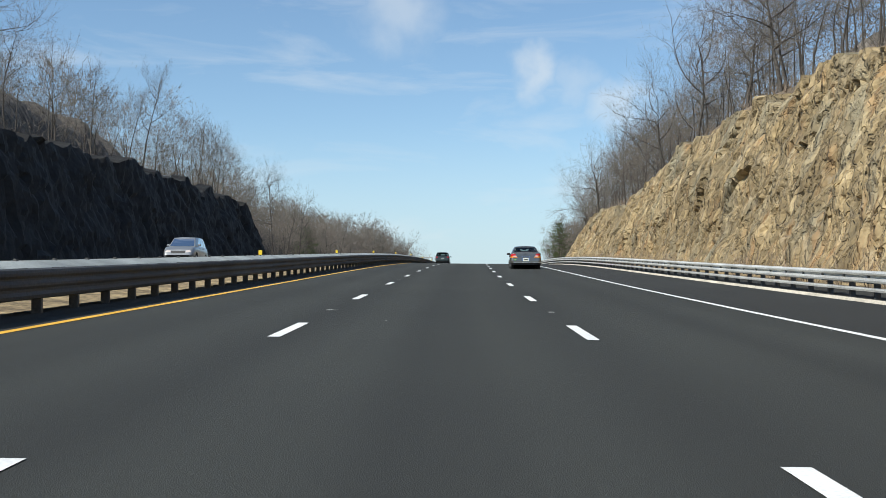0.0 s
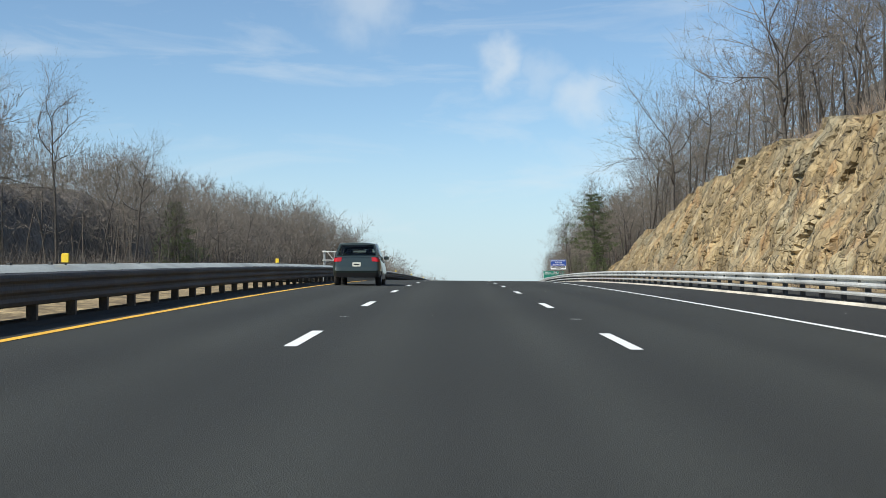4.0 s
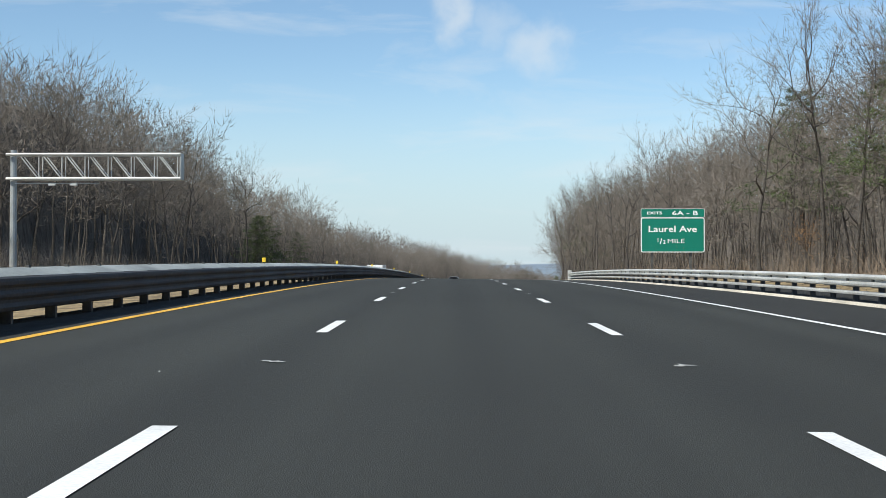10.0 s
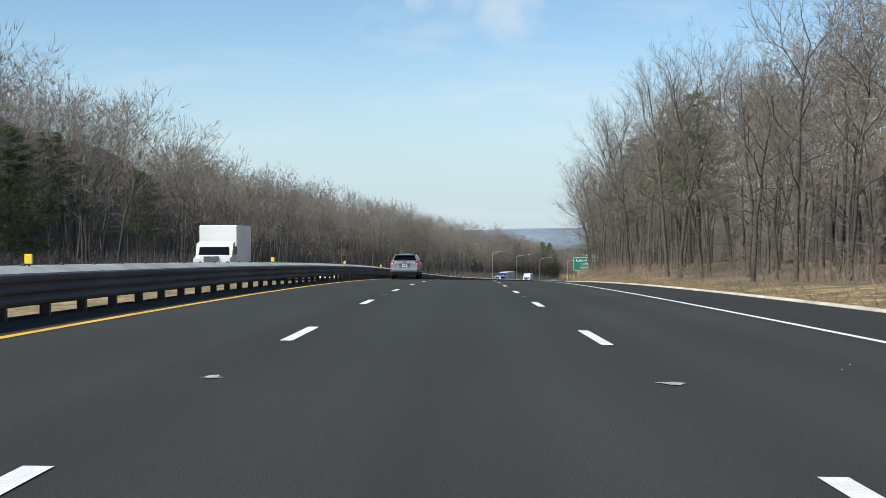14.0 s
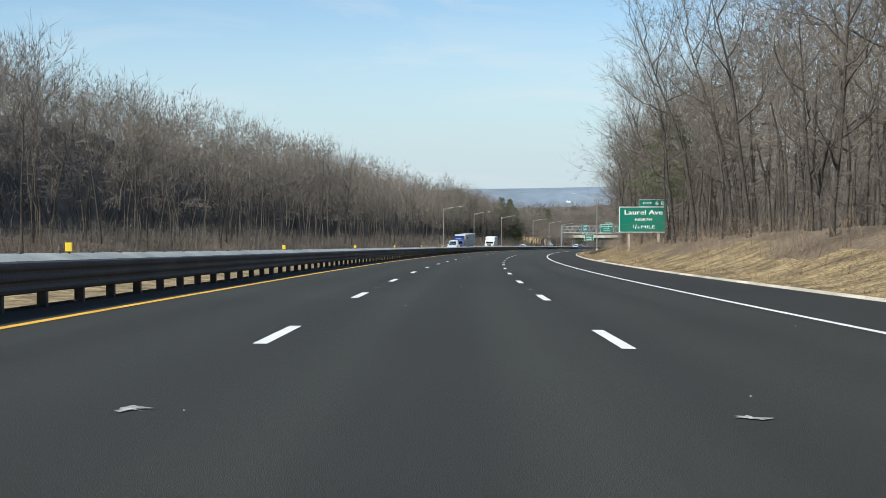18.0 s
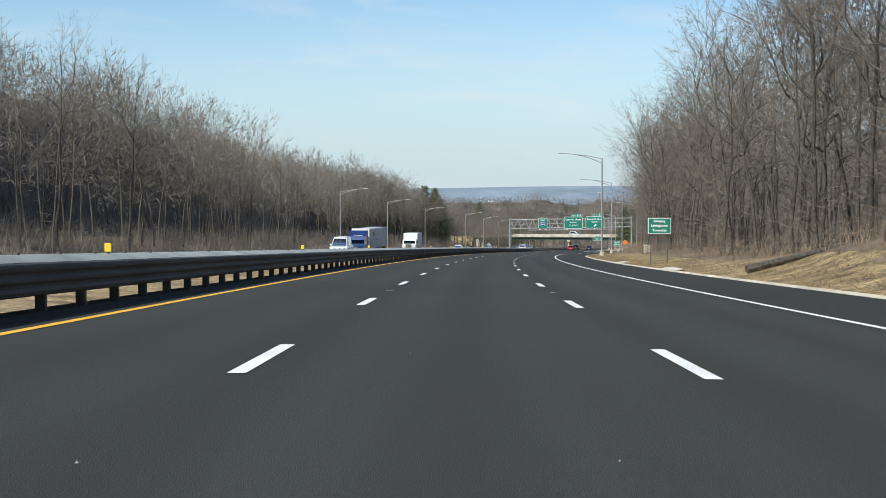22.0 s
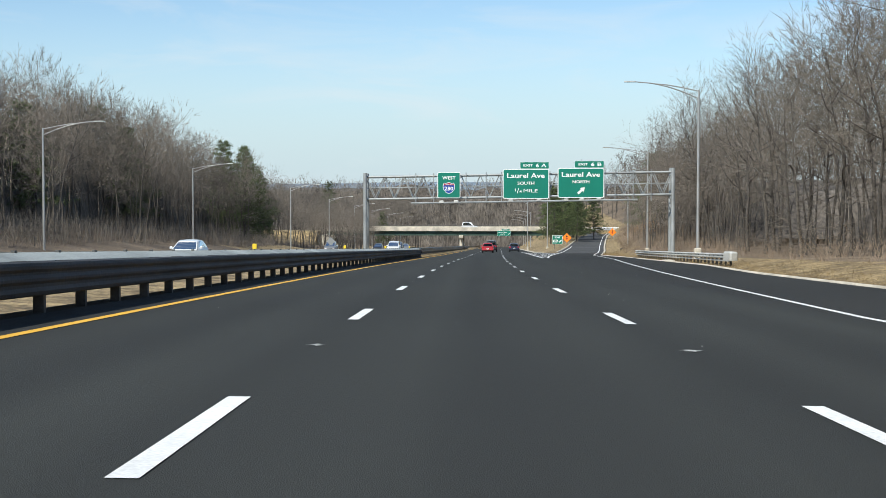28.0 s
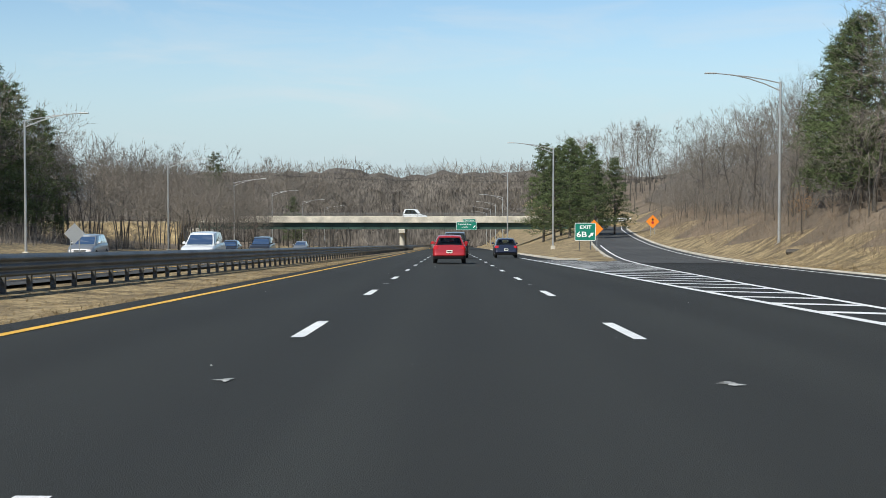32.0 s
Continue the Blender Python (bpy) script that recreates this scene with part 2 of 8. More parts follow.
M_AMBER = mat("amber_reflector", (0.85, 0.60, 0.04), 0.5, 0, (0.4, 0.03), (30, 0.02))
M_BLACK = mat("black_sheet", (0.012, 0.012, 0.012), 0.5, 0, (0.4, 0.05), (30, 0.03))
M_SIGNBACK = mat("bare_aluminium_sheet", (0.40, 0.41, 0.41), 0.5, 0.6, (0.5, 0.08), (15, 0.05))
M_RUBBER = mat("tyre_rubber", (0.018, 0.018, 0.018), 0.8, 0, (3, 0.1), (40, 0.1))
M_RIM = mat("alloy_rim", (0.55, 0.55, 0.56), 0.3, 0.9, (2, 0.06), (30, 0.03))
M_TRIM = mat("black_plastic", (0.022, 0.022, 0.023), 0.55, 0, (2, 0.08), (60, 0.06))


def pane(name, tint):
    m = bpy.data.materials.new(name)
    m.use_nodes = True
    n, l = m.node_tree.nodes, m.node_tree.links
    n.remove(n["Principled BSDF"])
    clear, gloss, fres, mixed = n.new("ShaderNodeBsdfTransparent"), n.new("ShaderNodeBsdfGlossy"), n.new("ShaderNodeFresnel"), n.new("ShaderNodeMixShader")
    clear.inputs["Color"].default_value = (*tint, 1)
    gloss.inputs["Roughness"].default_value = 0.03
    fres.inputs["IOR"].default_value = 1.45
    l.new(fres.outputs["Fac"], mixed.inputs["Fac"])
    l.new(clear.outputs["BSDF"], mixed.inputs[1])
    l.new(gloss.outputs["BSDF"], mixed.inputs[2])
    l.new(mixed.outputs["Shader"], n["Material Output"].inputs["Surface"])
    return m


M_GLASS, M_PRIVACY = pane("car_glass", (0.50, 0.56, 0.54)), pane("privacy_glass", (0.06, 0.065, 0.07))
M_CABIN = mat("dark_cabin_cloth", (0.030, 0.030, 0.032), 0.9, 0, (2, 0.1), (40, 0.08))
M_CHROME = mat("chrome", (0.75, 0.75, 0.75), 0.14, 1.0, (2, 0.03), (30, 0.0))
M_TAIL = mat("red_lamp_lens", (0.52, 0.012, 0.012), 0.15, 0, (3, 0.05), (30, 0.03), coat=0.6)
M_TAILW = mat("clear_lamp_lens", (0.70, 0.62, 0.58), 0.15, 0, (3, 0.05), (30, 0.03), coat=0.6)
M_TAILA = mat("amber_lamp_lens", (0.80, 0.26, 0.02), 0.15, 0, (3, 0.05), (30, 0.03), coat=0.6)
M_PLATE = mat("plate_enamel", (0.68, 0.68, 0.58), 0.4, 0, (8, 0.05), (60, 0.04))
M_STEELG = mat("green_bridge_paint", (0.045, 0.085, 0.065), 0.55, 0.1, (0.3, 0.12), (8, 0.08))
M_WOOD = mat("creosoted_wood", (0.14, 0.11, 0.085), 0.9, 0, (0.6, 0.14), (12, 0.15))
# distance haze is mixed into the hill's own blue colour
M_HILL = mat("haze_tinted_far_hill", (0.185, 0.235, 0.285), 1.0, 0, (0.004, 0.10), (0.03, 0.06))
M_FARWOOD = mat("far_bare_wood", (0.17, 0.145, 0.125), 0.95, 0, (0.02, 0.14), (0.4, 0.2), 1.0, 0.5)

# ---- the plan: s metres along the road's centre line, lat metres to its right, up metres over it ----
STEP = 2.0
GRID = np.arange(-60, 1500, STEP)
_i0 = int(np.argmin(abs(GRID)))
HEAD = np.cumsum(np.interp(GRID, KNOT, BEND) * 1e-4) * STEP
HEAD -= HEAD[_i0]
SLOPE = np.cumsum(np.interp(GRID, KNOT, SAG) * 1e-4) * STEP
SLOPE = np.maximum(SLOPE - SLOPE[_i0] + GRADE, -0.06)
PX, PY, PZ = np.cumsum(np.sin(HEAD)) * STEP, np.cumsum(np.cos(HEAD)) * STEP, np.cumsum(SLOPE) * STEP
PX, PY, PZ = PX - PX[_i0], PY - PY[_i0], PZ - PZ[_i0]
BANKS = np.interp(GRID, KNOT, BANK) * 0.01


def ext(s, arr, slope0, slope1):
    """Linear on both ends."""
    v = np.interp(s, GRID, arr)
    return v + slope0 * np.minimum(s - GRID[0], 0) + slope1 * np.maximum(s - GRID[-1], 0)


def places(s, lat, up=0.0):
    """Arrays of world places."""
    s, lat = np.asarray(s, float), np.asarray(lat, float)
    h = np.interp(s, GRID, HEAD)
    x = ext(s, PX, math.sin(HEAD[0]), math.sin(HEAD[-1])) + lat * np.cos(h)
    y = ext(s, PY, math.cos(HEAD[0]), math.cos(HEAD[-1])) - lat * np.sin(h)
    z = ext(s, PZ, SLOPE[0], -0.01) + up - np.interp(s, GRID, BANKS) * np.clip(lat, -9, 9)
    return np.stack([x, y, z], -1)


def at(s, lat, up=0.0, turn=0.0):
    """The pose of a thing beside the road: its y runs along the road, turned by so many degrees to the left."""
    p = places(s, lat, up)
    return Matrix.Translation(Vector(p)) @ pose(0, 0, 0, 0, 0, turn - math.degrees(np.interp(s, GRID, HEAD)))


def curve(xs, ys):
    """A smooth line through a few places."""
    def f(s):
        return float(np.interp(s, xs, ys))
    return f


def fbm(x, y, seed=0.0, octaves=4):
    v, a, k = 0.0, 1.0, 1.0
    for _ in range(octaves):
        v += a * noise.noise(Vector((x * k, y * k, seed)))
        a, k = a * 0.5, k * 2.1
    return v


def mesh_ob(name, verts, faces, material, parent=None, smooth=False, uv=None):
    me = bpy.data.meshes.new(name)
    me.from_pydata([tuple(v) for v in verts], [], faces)
    me.materials.append(material)
    if smooth:
        me.polygons.foreach_set("use_smooth", [True] * len(me.polygons))
    if uv is not None:
        lay = me.uv_layers.new(name="UVMap")
        idx = np.empty(len(me.loops), dtype=np.int64)
        me.loops.foreach_get("vertex_index", idx)
        lay.data.foreach_set("uv", np.asarray(uv, np.float32)[idx].ravel())
    ob = new(name, me)
    if parent:
        ob.parent = parent
    return ob


def raw_ob(name, verts, tris, materials, mat_index=None, smooth=False):
    """A large mesh of triangles from arrays."""
    me = bpy.data.meshes.new(name)
    nv, nt = len(verts), len(tris)
    me.vertices.add(nv)
    me.vertices.foreach_set("co", np.asarray(verts, np.float32).ravel())
    me.loops.add(nt * 3)
    me.loops.foreach_set("vertex_index", np.asarray(tris, np.int32).ravel())
    me.polygons.add(nt)
    me.polygons.foreach_set("loop_start", np.arange(0, nt * 3, 3, dtype=np.int32))
    if mat_index is not None:
        me.polygons.foreach_set("material_index", np.asarray(mat_index, np.int32))
    if smooth:
        me.polygons.foreach_set("use_smooth", np.ones(nt, bool))
    for m in materials:
        me.materials.append(m)
    me.update(calc_edges=True)
    return new(name, me)


def strip(name, s0, s1, lat_fs, up, material, step=4.0, parent=None, skirt=0.0):
    """A ribbon along the road. lat_fs: functions (or numbers) of s for each line across; up: number or list."""
    ss = np.append(np.arange(s0, s1, step), s1)
    k = len(lat_fs)
    ups = up if isinstance(up, (list, tuple)) else [up] * k
    v, uv = [], []
    for s in ss:
        for f, u in zip(lat_fs, ups):
            la = f(s) if callable(f) else f
            uu = u(s) if callable(u) else u
            v.append(places(s, la, uu))
            uv.append((la, s))
    f = []
    for i in range(len(ss) - 1):
        for j in range(k - 1):
            a = i * k + j
            f.append((a, a + 1, a + k + 1, a + k))
    return mesh_ob(name, v, f, material, parent, uv=uv)


class Build:
    """Collects boxes, tubes and prisms in one mesh."""

    def __init__(self):
        self.v, self.f = [], []

    def add(self, vs, fs):
        o = len(self.v)
        self.v += [Vector(q) for q in vs]
        self.f += [tuple(o + i for i in q) for q in fs]
        return self

    def box(self, c, d, m=None):
        x, y, z = (q / 2 for q in d)
        vs = [Vector((a * x, b * y, e * z)) for a in (-1, 1) for b in (-1, 1) for e in (-1, 1)]
        vs = [(m @ q if m else q) + Vector(c) for q in vs]
        return self.add(vs, [(0, 1, 3, 2), (4, 6, 7, 5), (0, 4, 5, 1), (2, 3, 7, 6), (0, 2, 6, 4), (1, 5, 7, 3)])

    def bevel_box(self, c, d, r):
        """A box with its four upright edges cut and its top edges drawn in."""
        x, y, z = (q / 2 for q in d)
        ring = [(-x + r, -y), (x - r, -y), (x, -y + r), (x, y - r), (x - r, y), (-x + r, y), (-x, y - r), (-x, -y + r)]
        k = 1 - r / max(x, y, 1e-6)
        vs = [(p, q, -z) for p, q in ring] + [(p, q, z - r) for p, q in ring] + [(p * k, q * k, z) for p, q in ring]
        fs = [tuple(range(7, -1, -1)), tuple(range(16, 24))]
        for lay in (0, 8):
            fs += [(lay + i, lay + (i + 1) % 8, lay + 8 + (i + 1) % 8, lay + 8 + i) for i in range(8)]
        return self.add([Vector(q) + Vector(c) for q in vs], fs)

    def tube(self, a, b, r0, r1=None, n=6, cap=True):
        a, b = Vector(a), Vector(b)
        r1 = r0 if r1 is None else r1
        d = (b - a).normalized()
        u = d.orthogonal().normalized()
        w = d.cross(u)
        vs = [a + (u * math.cos(2 * math.pi * i / n) + w * math.sin(2 * math.pi * i / n)) * r0 for i in range(n)]
        vs += [b + (u * math.cos(2 * math.pi * i / n) + w * math.sin(2 * math.pi * i / n)) * r1 for i in range(n)]
        fs = [(i, (i + 1) % n, n + (i + 1) % n, n + i) for i in range(n)]
        if cap:
            fs += [tuple(range(n - 1, -1, -1)), tuple(range(n, 2 * n))]
        return self.add(vs, fs)

    def pipe(self, pts, radii, n=6):
        """One bent tube through the points."""
        pts = [Vector(p) for p in pts]
        vs, fs = [], []
        u = None
        for i, p in enumerate(pts):
            d = (pts[min(i + 1, len(pts) - 1)] - pts[max(i - 1, 0)]).normalized()
            u = d.orthogonal().normalized() if u is None else (u - d * u.dot(d)).normalized()
            w = d.cross(u)
            vs += [p + (u * math.cos(2 * math.pi * k / n) + w * math.sin(2 * math.pi * k / n)) * radii[i] for k in range(n)]
        for i in range(len(pts) - 1):
            fs += [(i * n + k, i * n + (k + 1) % n, (i + 1) * n + (k + 1) % n, (i + 1) * n + k) for k in range(n)]
        fs += [tuple(range(n - 1, -1, -1)), tuple(range((len(pts) - 1) * n, len(pts) * n))]
        return self.add(vs, fs)

    def plate(self, pts, depth):
        """A flat outline in x, z pushed back along y."""
        n = len(pts)
        vs = [(x, 0, z) for x, z in pts] + [(x, depth, z) for x, z in pts]
        fs = [tuple(range(n)), tuple(range(2 * n - 1, n - 1, -1))]
        fs += [(i, n + i, n + (i + 1) % n, (i + 1) % n) for i in range(n)]
        return self.add(vs, fs)

    def moved(self, m):
        self.v = [m @ q for q in self.v]
        return self

    def ob(self, name, material, parent=None, label="", smooth=False):
        o = mesh_ob(name, self.v, self.f, material, parent, smooth)
        if label:
            o["label"] = label
        return o


def rounded(w, h, r, n=4, cx=0.0, cz=0.0):
    """The outline of a board with round corners, centred."""
    pts = []
    for sx, sz, a0 in ((1, 1, 0), (-1, 1, 90), (-1, -1, 180), (1, -1, 270)):
        for i in range(n + 1):
            a = radians(a0 + 90 * i / n)
            pts.append((cx + sx * (w / 2 - r) + r * math.cos(a), cz + sz * (h / 2 - r) + r * math.sin(a)))
    return pts[::-1]


def empty(name, m, label, category, group="", kind=""):
    e = new(name)
    e.matrix_world = m
    e.empty_display_size = 0.3
    return tagged(e, label, category, group, kind)


def words(text, size, material, parent, x=0.0, y=0.0, z=0.0, wide=None, name="lettering"):
    """Raised letters in the built-in font, centred at x, z, facing -y."""
    cu = bpy.data.curves.new("letters", "FONT")
    cu.body, cu.size, cu.align_x, cu.align_y = text, size, "CENTER", "CENTER"
    cu.extrude, cu.resolution_u, cu.offset = 0.004, 2, size * (0.018 if text != "MILE" else 0.0)
    tmp = bpy.data.objects.new("letters", cu)
    scene.collection.objects.link(tmp)
    bpy.context.view_layer.update()
    me = bpy.data.meshes.new_from_object(tmp)
    bpy.data.objects.remove(tmp)
    co = np.empty(len(me.vertices) * 3, np.float32)
    me.vertices.foreach_get("co", co)
    co = co.reshape(-1, 3)
    if wide:
        co[:, 0] *= wide / max(1e-6, co[:, 0].max() - co[:, 0].min())
    co[:, 0] -= (co[:, 0].max() + co[:, 0].min()) / 2
    co[:, 1] -= (co[:, 1].max() + co[:, 1].min()) / 2
    me.vertices.foreach_set("co", np.stack([co[:, 0] + x, y - co[:, 2], co[:, 1] + z], -1).ravel())
    me.materials.clear()
    me.materials.append(material)
    o = new(name, me)
    o.parent = parent
    return o


def mile(over, size, parent, x, z, wide):
    """A quarter or half mile: raised numerator, stroke, lowered denominator, and the word."""
    f = wide * 0.32
    x0 = x - wide / 2 + f / 2
    words("1", size * 0.80, M_SIGNW, parent, x0 - f * 0.34, -0.012, z + size * 0.14)
    words("/", size * 1.25, M_SIGNW, parent, x0, -0.012, z)
    words(over, size * 0.80, M_SIGNW, parent, x0 + f * 0.36, -0.012, z - size * 0.14)
    words("MILE", size * 0.92, M_SIGNW, parent, x + wide / 2 - wide * 0.30, -0.012, z, wide * 0.60)


# ---- where the edges run ----
opp_edge = curve([-200, 150, 300, 420, 520, 700, 2000], [-12.0, -12.0, -15, -17, -14.3, -12.4, -12.4])   # its median-side line
exit_line = curve([-200, 880, 900, 936, 996, 1021, 1044, 1065, 1110, 1151, 1190, 1230, 1300],
                  [5.38, 5.38, 5.72, 7.78, 11.3, 12.2, 12.9, 14.6, 18.4, 21.5, 24.7, 28.2, 37.0])
gore_line = curve([990, 998, 1026, 1042, 1070, 1094, 1110, 1151, 1190, 1230, 1300], [5.45, 5.62, 6.8, 7.75, 9.5, 11.3, 12.6, 16.0, 19.4, 23.2, 32.0])
right_edge = curve([-200, 60, 300, 430, 530, 860, 936, 960, 1014, 1044, 1065, 1110, 1151, 1190, 1230, 1300],
                   [9.0, 9.0, 8.5, 8.6, 8.6, 8.9, 11.5, 13.4, 14.2, 13.7, 15.4, 19.2, 22.3, 25.5, 29.0, 37.8])
cliff_r = curve([-60, 20, 120, 150, 175, 219, 240, 256, 288, 312, 322], [10, 10.2, 10.2, 8.2, 7.0, 8.0, 7.2, 6.2, 3.4, 0.9, 0.0])
cliff_l = curve([-60, 60, 120, 170, 205, 213, 221], [10.6, 10.4, 10.3, 10.0, 9.6, 8.4, 0.0])
CLIFF_L = 30.0


def smooth01(x):
    x = min(1, max(0, x))
    return x * x * (3 - 2 * x)


def ramp_up(s):
    return 0.00095 * max(0.0, s - 1085) ** 1.65


def ground_up(s, lat):
    """The lie of the land over the road's own height."""
    n = fbm(s * 0.02, lat * 0.02, 3.1, 3)
    if lat > 0:
        e = right_edge(s)
        x = lat - e                       # metres past the paved edge
        base = -0.12 + 0.05 * max(0, x)
        c = cliff_r(s) if s < 322 else 0.0
        if c > 0.05:
            base += smooth01((lat - 17.2) / 2.4) * c + max(0, lat - 19.6) * 0.22
        bank = smooth01((s - 540) / 60) * (1 - smooth01((s - 735) / 30))
        base += bank * (smooth01((x - 0.9) / 7) * 1.5)
        base += smooth01((s - 735) / 30) * (1 - smooth01((s - 1010) / 40)) * smooth01(x / 6) * 0.35
        late = smooth01((s - 1020) / 60)
        base += late * smooth01((x - 1.0) / 8) * 3.4
        if s > 1085:
            g = gore_line(s) - 0.8
            k = smooth01((lat - 8.0) / max(1.0, g - 8.0))
            base += ramp_up(s) * k
            if 7.2 < lat < g:
                base += 0.25 * smooth01((lat - 7.2) / 1.5)
        base += max(0, x - 22) * 0.09
        base = min(base, 26)
        amp = smooth01((x - 1) / 12)
    else:
        o = opp_edge(s)
        x = -lat + o                      # metres past the other carriageway's inner line
        if x < 0:
            base = -0.10 - 0.25 * math.sin(math.pi * max(0, min(1, (-lat - 5.9) / max(0.5, -o - 6.9))))
        else:
            base = -0.16
            x2 = x - 17.0
            if x2 > 0:
                base += 0.03 * min(x2, 8)
                if s < 222:
                    base = -0.16 + smooth01((-lat - CLIFF_L - 3.0) / 2.4) * cliff_l(s)
                    x2 = -lat - CLIFF_L - 5
                base += max(0, x2 - 5) * (0.15 if s < 1150 else 0.05)
        base = min(base, 24)
        amp = smooth01((x - 18) / 10)
    return base + n * 0.7 * amp


def land(s, lat):
    return Vector(places(s, lat, ground_up(s, lat)))


# ---- ground: one sheet, from the verge to the horizon ----
LATS = [-2400, -1500, -900, -600, -420, -300, -220, -170, -140, -115, -95, -80, -68, -58, -50, -45, -41, -38, -35, -32.5, -30, -28, -26.5,
        -25.5, -24.5, -23, -20, -17, -14.5, -12, -10, -8.8, -7.6, -6.4, -5.6, 0, 7.9, 8.6, 9.5, 10.5, 11.5, 12.5, 13.5, 14.5, 15.5, 16.2, 17,
        18, 19.5, 21, 23, 26, 30, 35, 41, 48, 56, 66, 80, 100, 130, 170, 220, 300, 420, 600, 800]
SS = np.concatenate([[-1800, -900, -500, -300, -200, -140, -100], np.arange(-70, 1240, 5.0), np.arange(1240, 1500, 10.0), [1540, 1600, 1700, 1850, 2100, 2500, 3000, 3700, 4500]])
gv, gm = [], []
for s in SS:
    for la in LATS:
        u = ground_up(min(max(s, -70), 1480), la)
        if abs(la) > 220:
            u = u * 220 / abs(la)
        p = places(s, la, u)
        if s > 1500:
            p[2] = max(p[2], -40)
        if -6.5 < la < 8.2:
            p[2] -= 0.06
        gv.append(p)
gf, gi = [], []
K = len(LATS)
for i in range(len(SS) - 1):
    for j in range(K - 1):
        a = i * K + j
        gf.append((a, a + 1, a + K + 1, a + K))
        s, la = (SS[i] + SS[i + 1]) / 2, (LATS[j] + LATS[j + 1]) / 2
        grass = 0
        if la > 8:
            lim = 14.5 if s < 480 else (13.2 + 1.2 * math.sin(s * 0.21) + 0.8 * math.sin(s * 0.083) if s < 735 else right_edge(s) + (5.0 if s < 1010 else 4.5))
            grass = la < lim
        elif la < 0:
            grass = la > opp_edge(s) - (21 if s < 1080 else 30)
        gi.append(0 if grass else 1)
ground = mesh_ob("ground", gv, gf, M_GRASS, smooth=True)
ground.data.materials.append(M_LITTER)
ground.data.polygons.foreach_set("material_index", gi)
tagged(ground, "straw-coloured dead grass verges running into brown leaf litter", "ground", kind="structure")

# ---- carriageways ----
road = strip("road", -140, 1495, [-5.62, -3, 0, 3, 5.45], 0.0, M_ROAD, 5)
tagged(road, "dark fresh asphalt of three lanes with pale wheel paths", "road", kind="structure")
shoulder = strip("shoulder", -140, 1495, [5.45, lambda s: 6.9 if s < 1085 else 6.2, lambda s: min(right_edge(s) - 0.05, 9.0) if s < 1085 else 6.5, lambda s: right_edge(s) if s < 1085 else 6.9], 0.0, M_SHOULDER, 5)
tagged(shoulder, "darker asphalt shoulder beside the edge line", "shoulder", kind="structure")
road_opp = strip("road_opposite", -140, 1495, [lambda s: opp_edge(s) - 15.5, lambda s: opp_edge(s) - 8, lambda s: opp_edge(s) + 1.1],
                 [-0.08, -0.06, -0.08], M_OLDROAD, 5)
tagged(road_opp, "grey asphalt of the opposite carriageway", "road", kind="structure")


def line(name, s0, s1, lat, w, material, label, step=4.0, up=lambda s: 0.006 + (ramp_up(s) + 0.014 if s > 1080 else 0)):
    f = lat if callable(lat) else (lambda s: lat)
    o = strip(name, s0, s1, [lambda s: f(s) - w / 2, lambda s: f(s) + w / 2], up, material, step)
    return tagged(o, label, "road marking", kind="structure")


line("edge_line_yellow", -120, 1495, -5.02, 0.15, M_YELLOW, "yellow painted line along the left edge", up=0.006)
line("edge_line_white", -120, 1250, exit_line, 0.14, M_WHITE, "white painted line along the right edge")
line("edge_line_opposite", -120, 1495, lambda s: opp_edge(s), 0.13, M_YELLOW, "yellow line of the opposite carriageway", 8, -0.03)
line("edge_line_opposite_outer", -120, 1495, lambda s: opp_edge(s) - 11.2, 0.13, M_WHITE, "white line of the opposite carriageway", 8, -0.03)
ramp = strip("road_exit", 1080, 1290, [lambda s: gore_line(s) - 0.6, lambda s: (gore_line(s) + right_edge(s)) / 2, right_edge],
             [lambda s: ramp_up(s) + 0.012] * 3, M_OLDROAD, 4)
tagged(ramp, "older grey asphalt of the exit that climbs away", "road", kind="structure")

# ---- marks on the road ----
CYC, DASH = 12.192, 3.05


def flat_mark(s0, s1, la0, la1, up=0.006):
    return [places(s0, la0, up), places(s0, la1, up), places(s1, la1, up), places(s1, la0, up)]


n_dash = 0
for la in (-1.83, 1.83):
    base = empty("lane_line", Matrix.Identity(4), "row of white painted lane dashes on dark asphalt", "road marking", kind="structure")
    for i in range(-8, 112):
        s0 = DASH0 + i * CYC
        mesh_ob("dash", flat_mark(s0, s0 + DASH, la - 0.073, la + 0.073), [(0, 1, 2, 3)], M_WHITE, base)
# worn reflector seats in every other gap: chipped pale castings
M_CHIP = mat("scraped_steel", (0.50, 0.49, 0.45), 0.6, 0.3, (6, 0.2), (60, 0.2))
rng = random.Random(5)
for la in (-1.83, 1.83):
    for i in range(-4, 48):
        s0 = DASH0 - 4.6 + CYC + i * 2 * CYC
        s0 -= 0.8 if 540 < s0 < 720 else 0.5 if s0 < 300 else 0.0
        n = 16
        v = [places(s0 + math.sin(2 * math.pi * q / n) * rng.choice((0.06, 0.10, 0.17)) * rng.uniform(0.7, 1.2),
                    la + math.cos(2 * math.pi * q / n) * rng.choice((0.03, 0.07, 0.13)) * rng.uniform(0.7, 1.2), 0.008) for q in range(n)] + [places(s0, la, 0.010)]
        f = [(q, (q + 1) % n, n) for q in range(n)]
        tagged(mesh_ob("reflector_seat", v, f, M_CHIP), "chipped steel reflector seat set in asphalt", "reflector", "reflector seats")
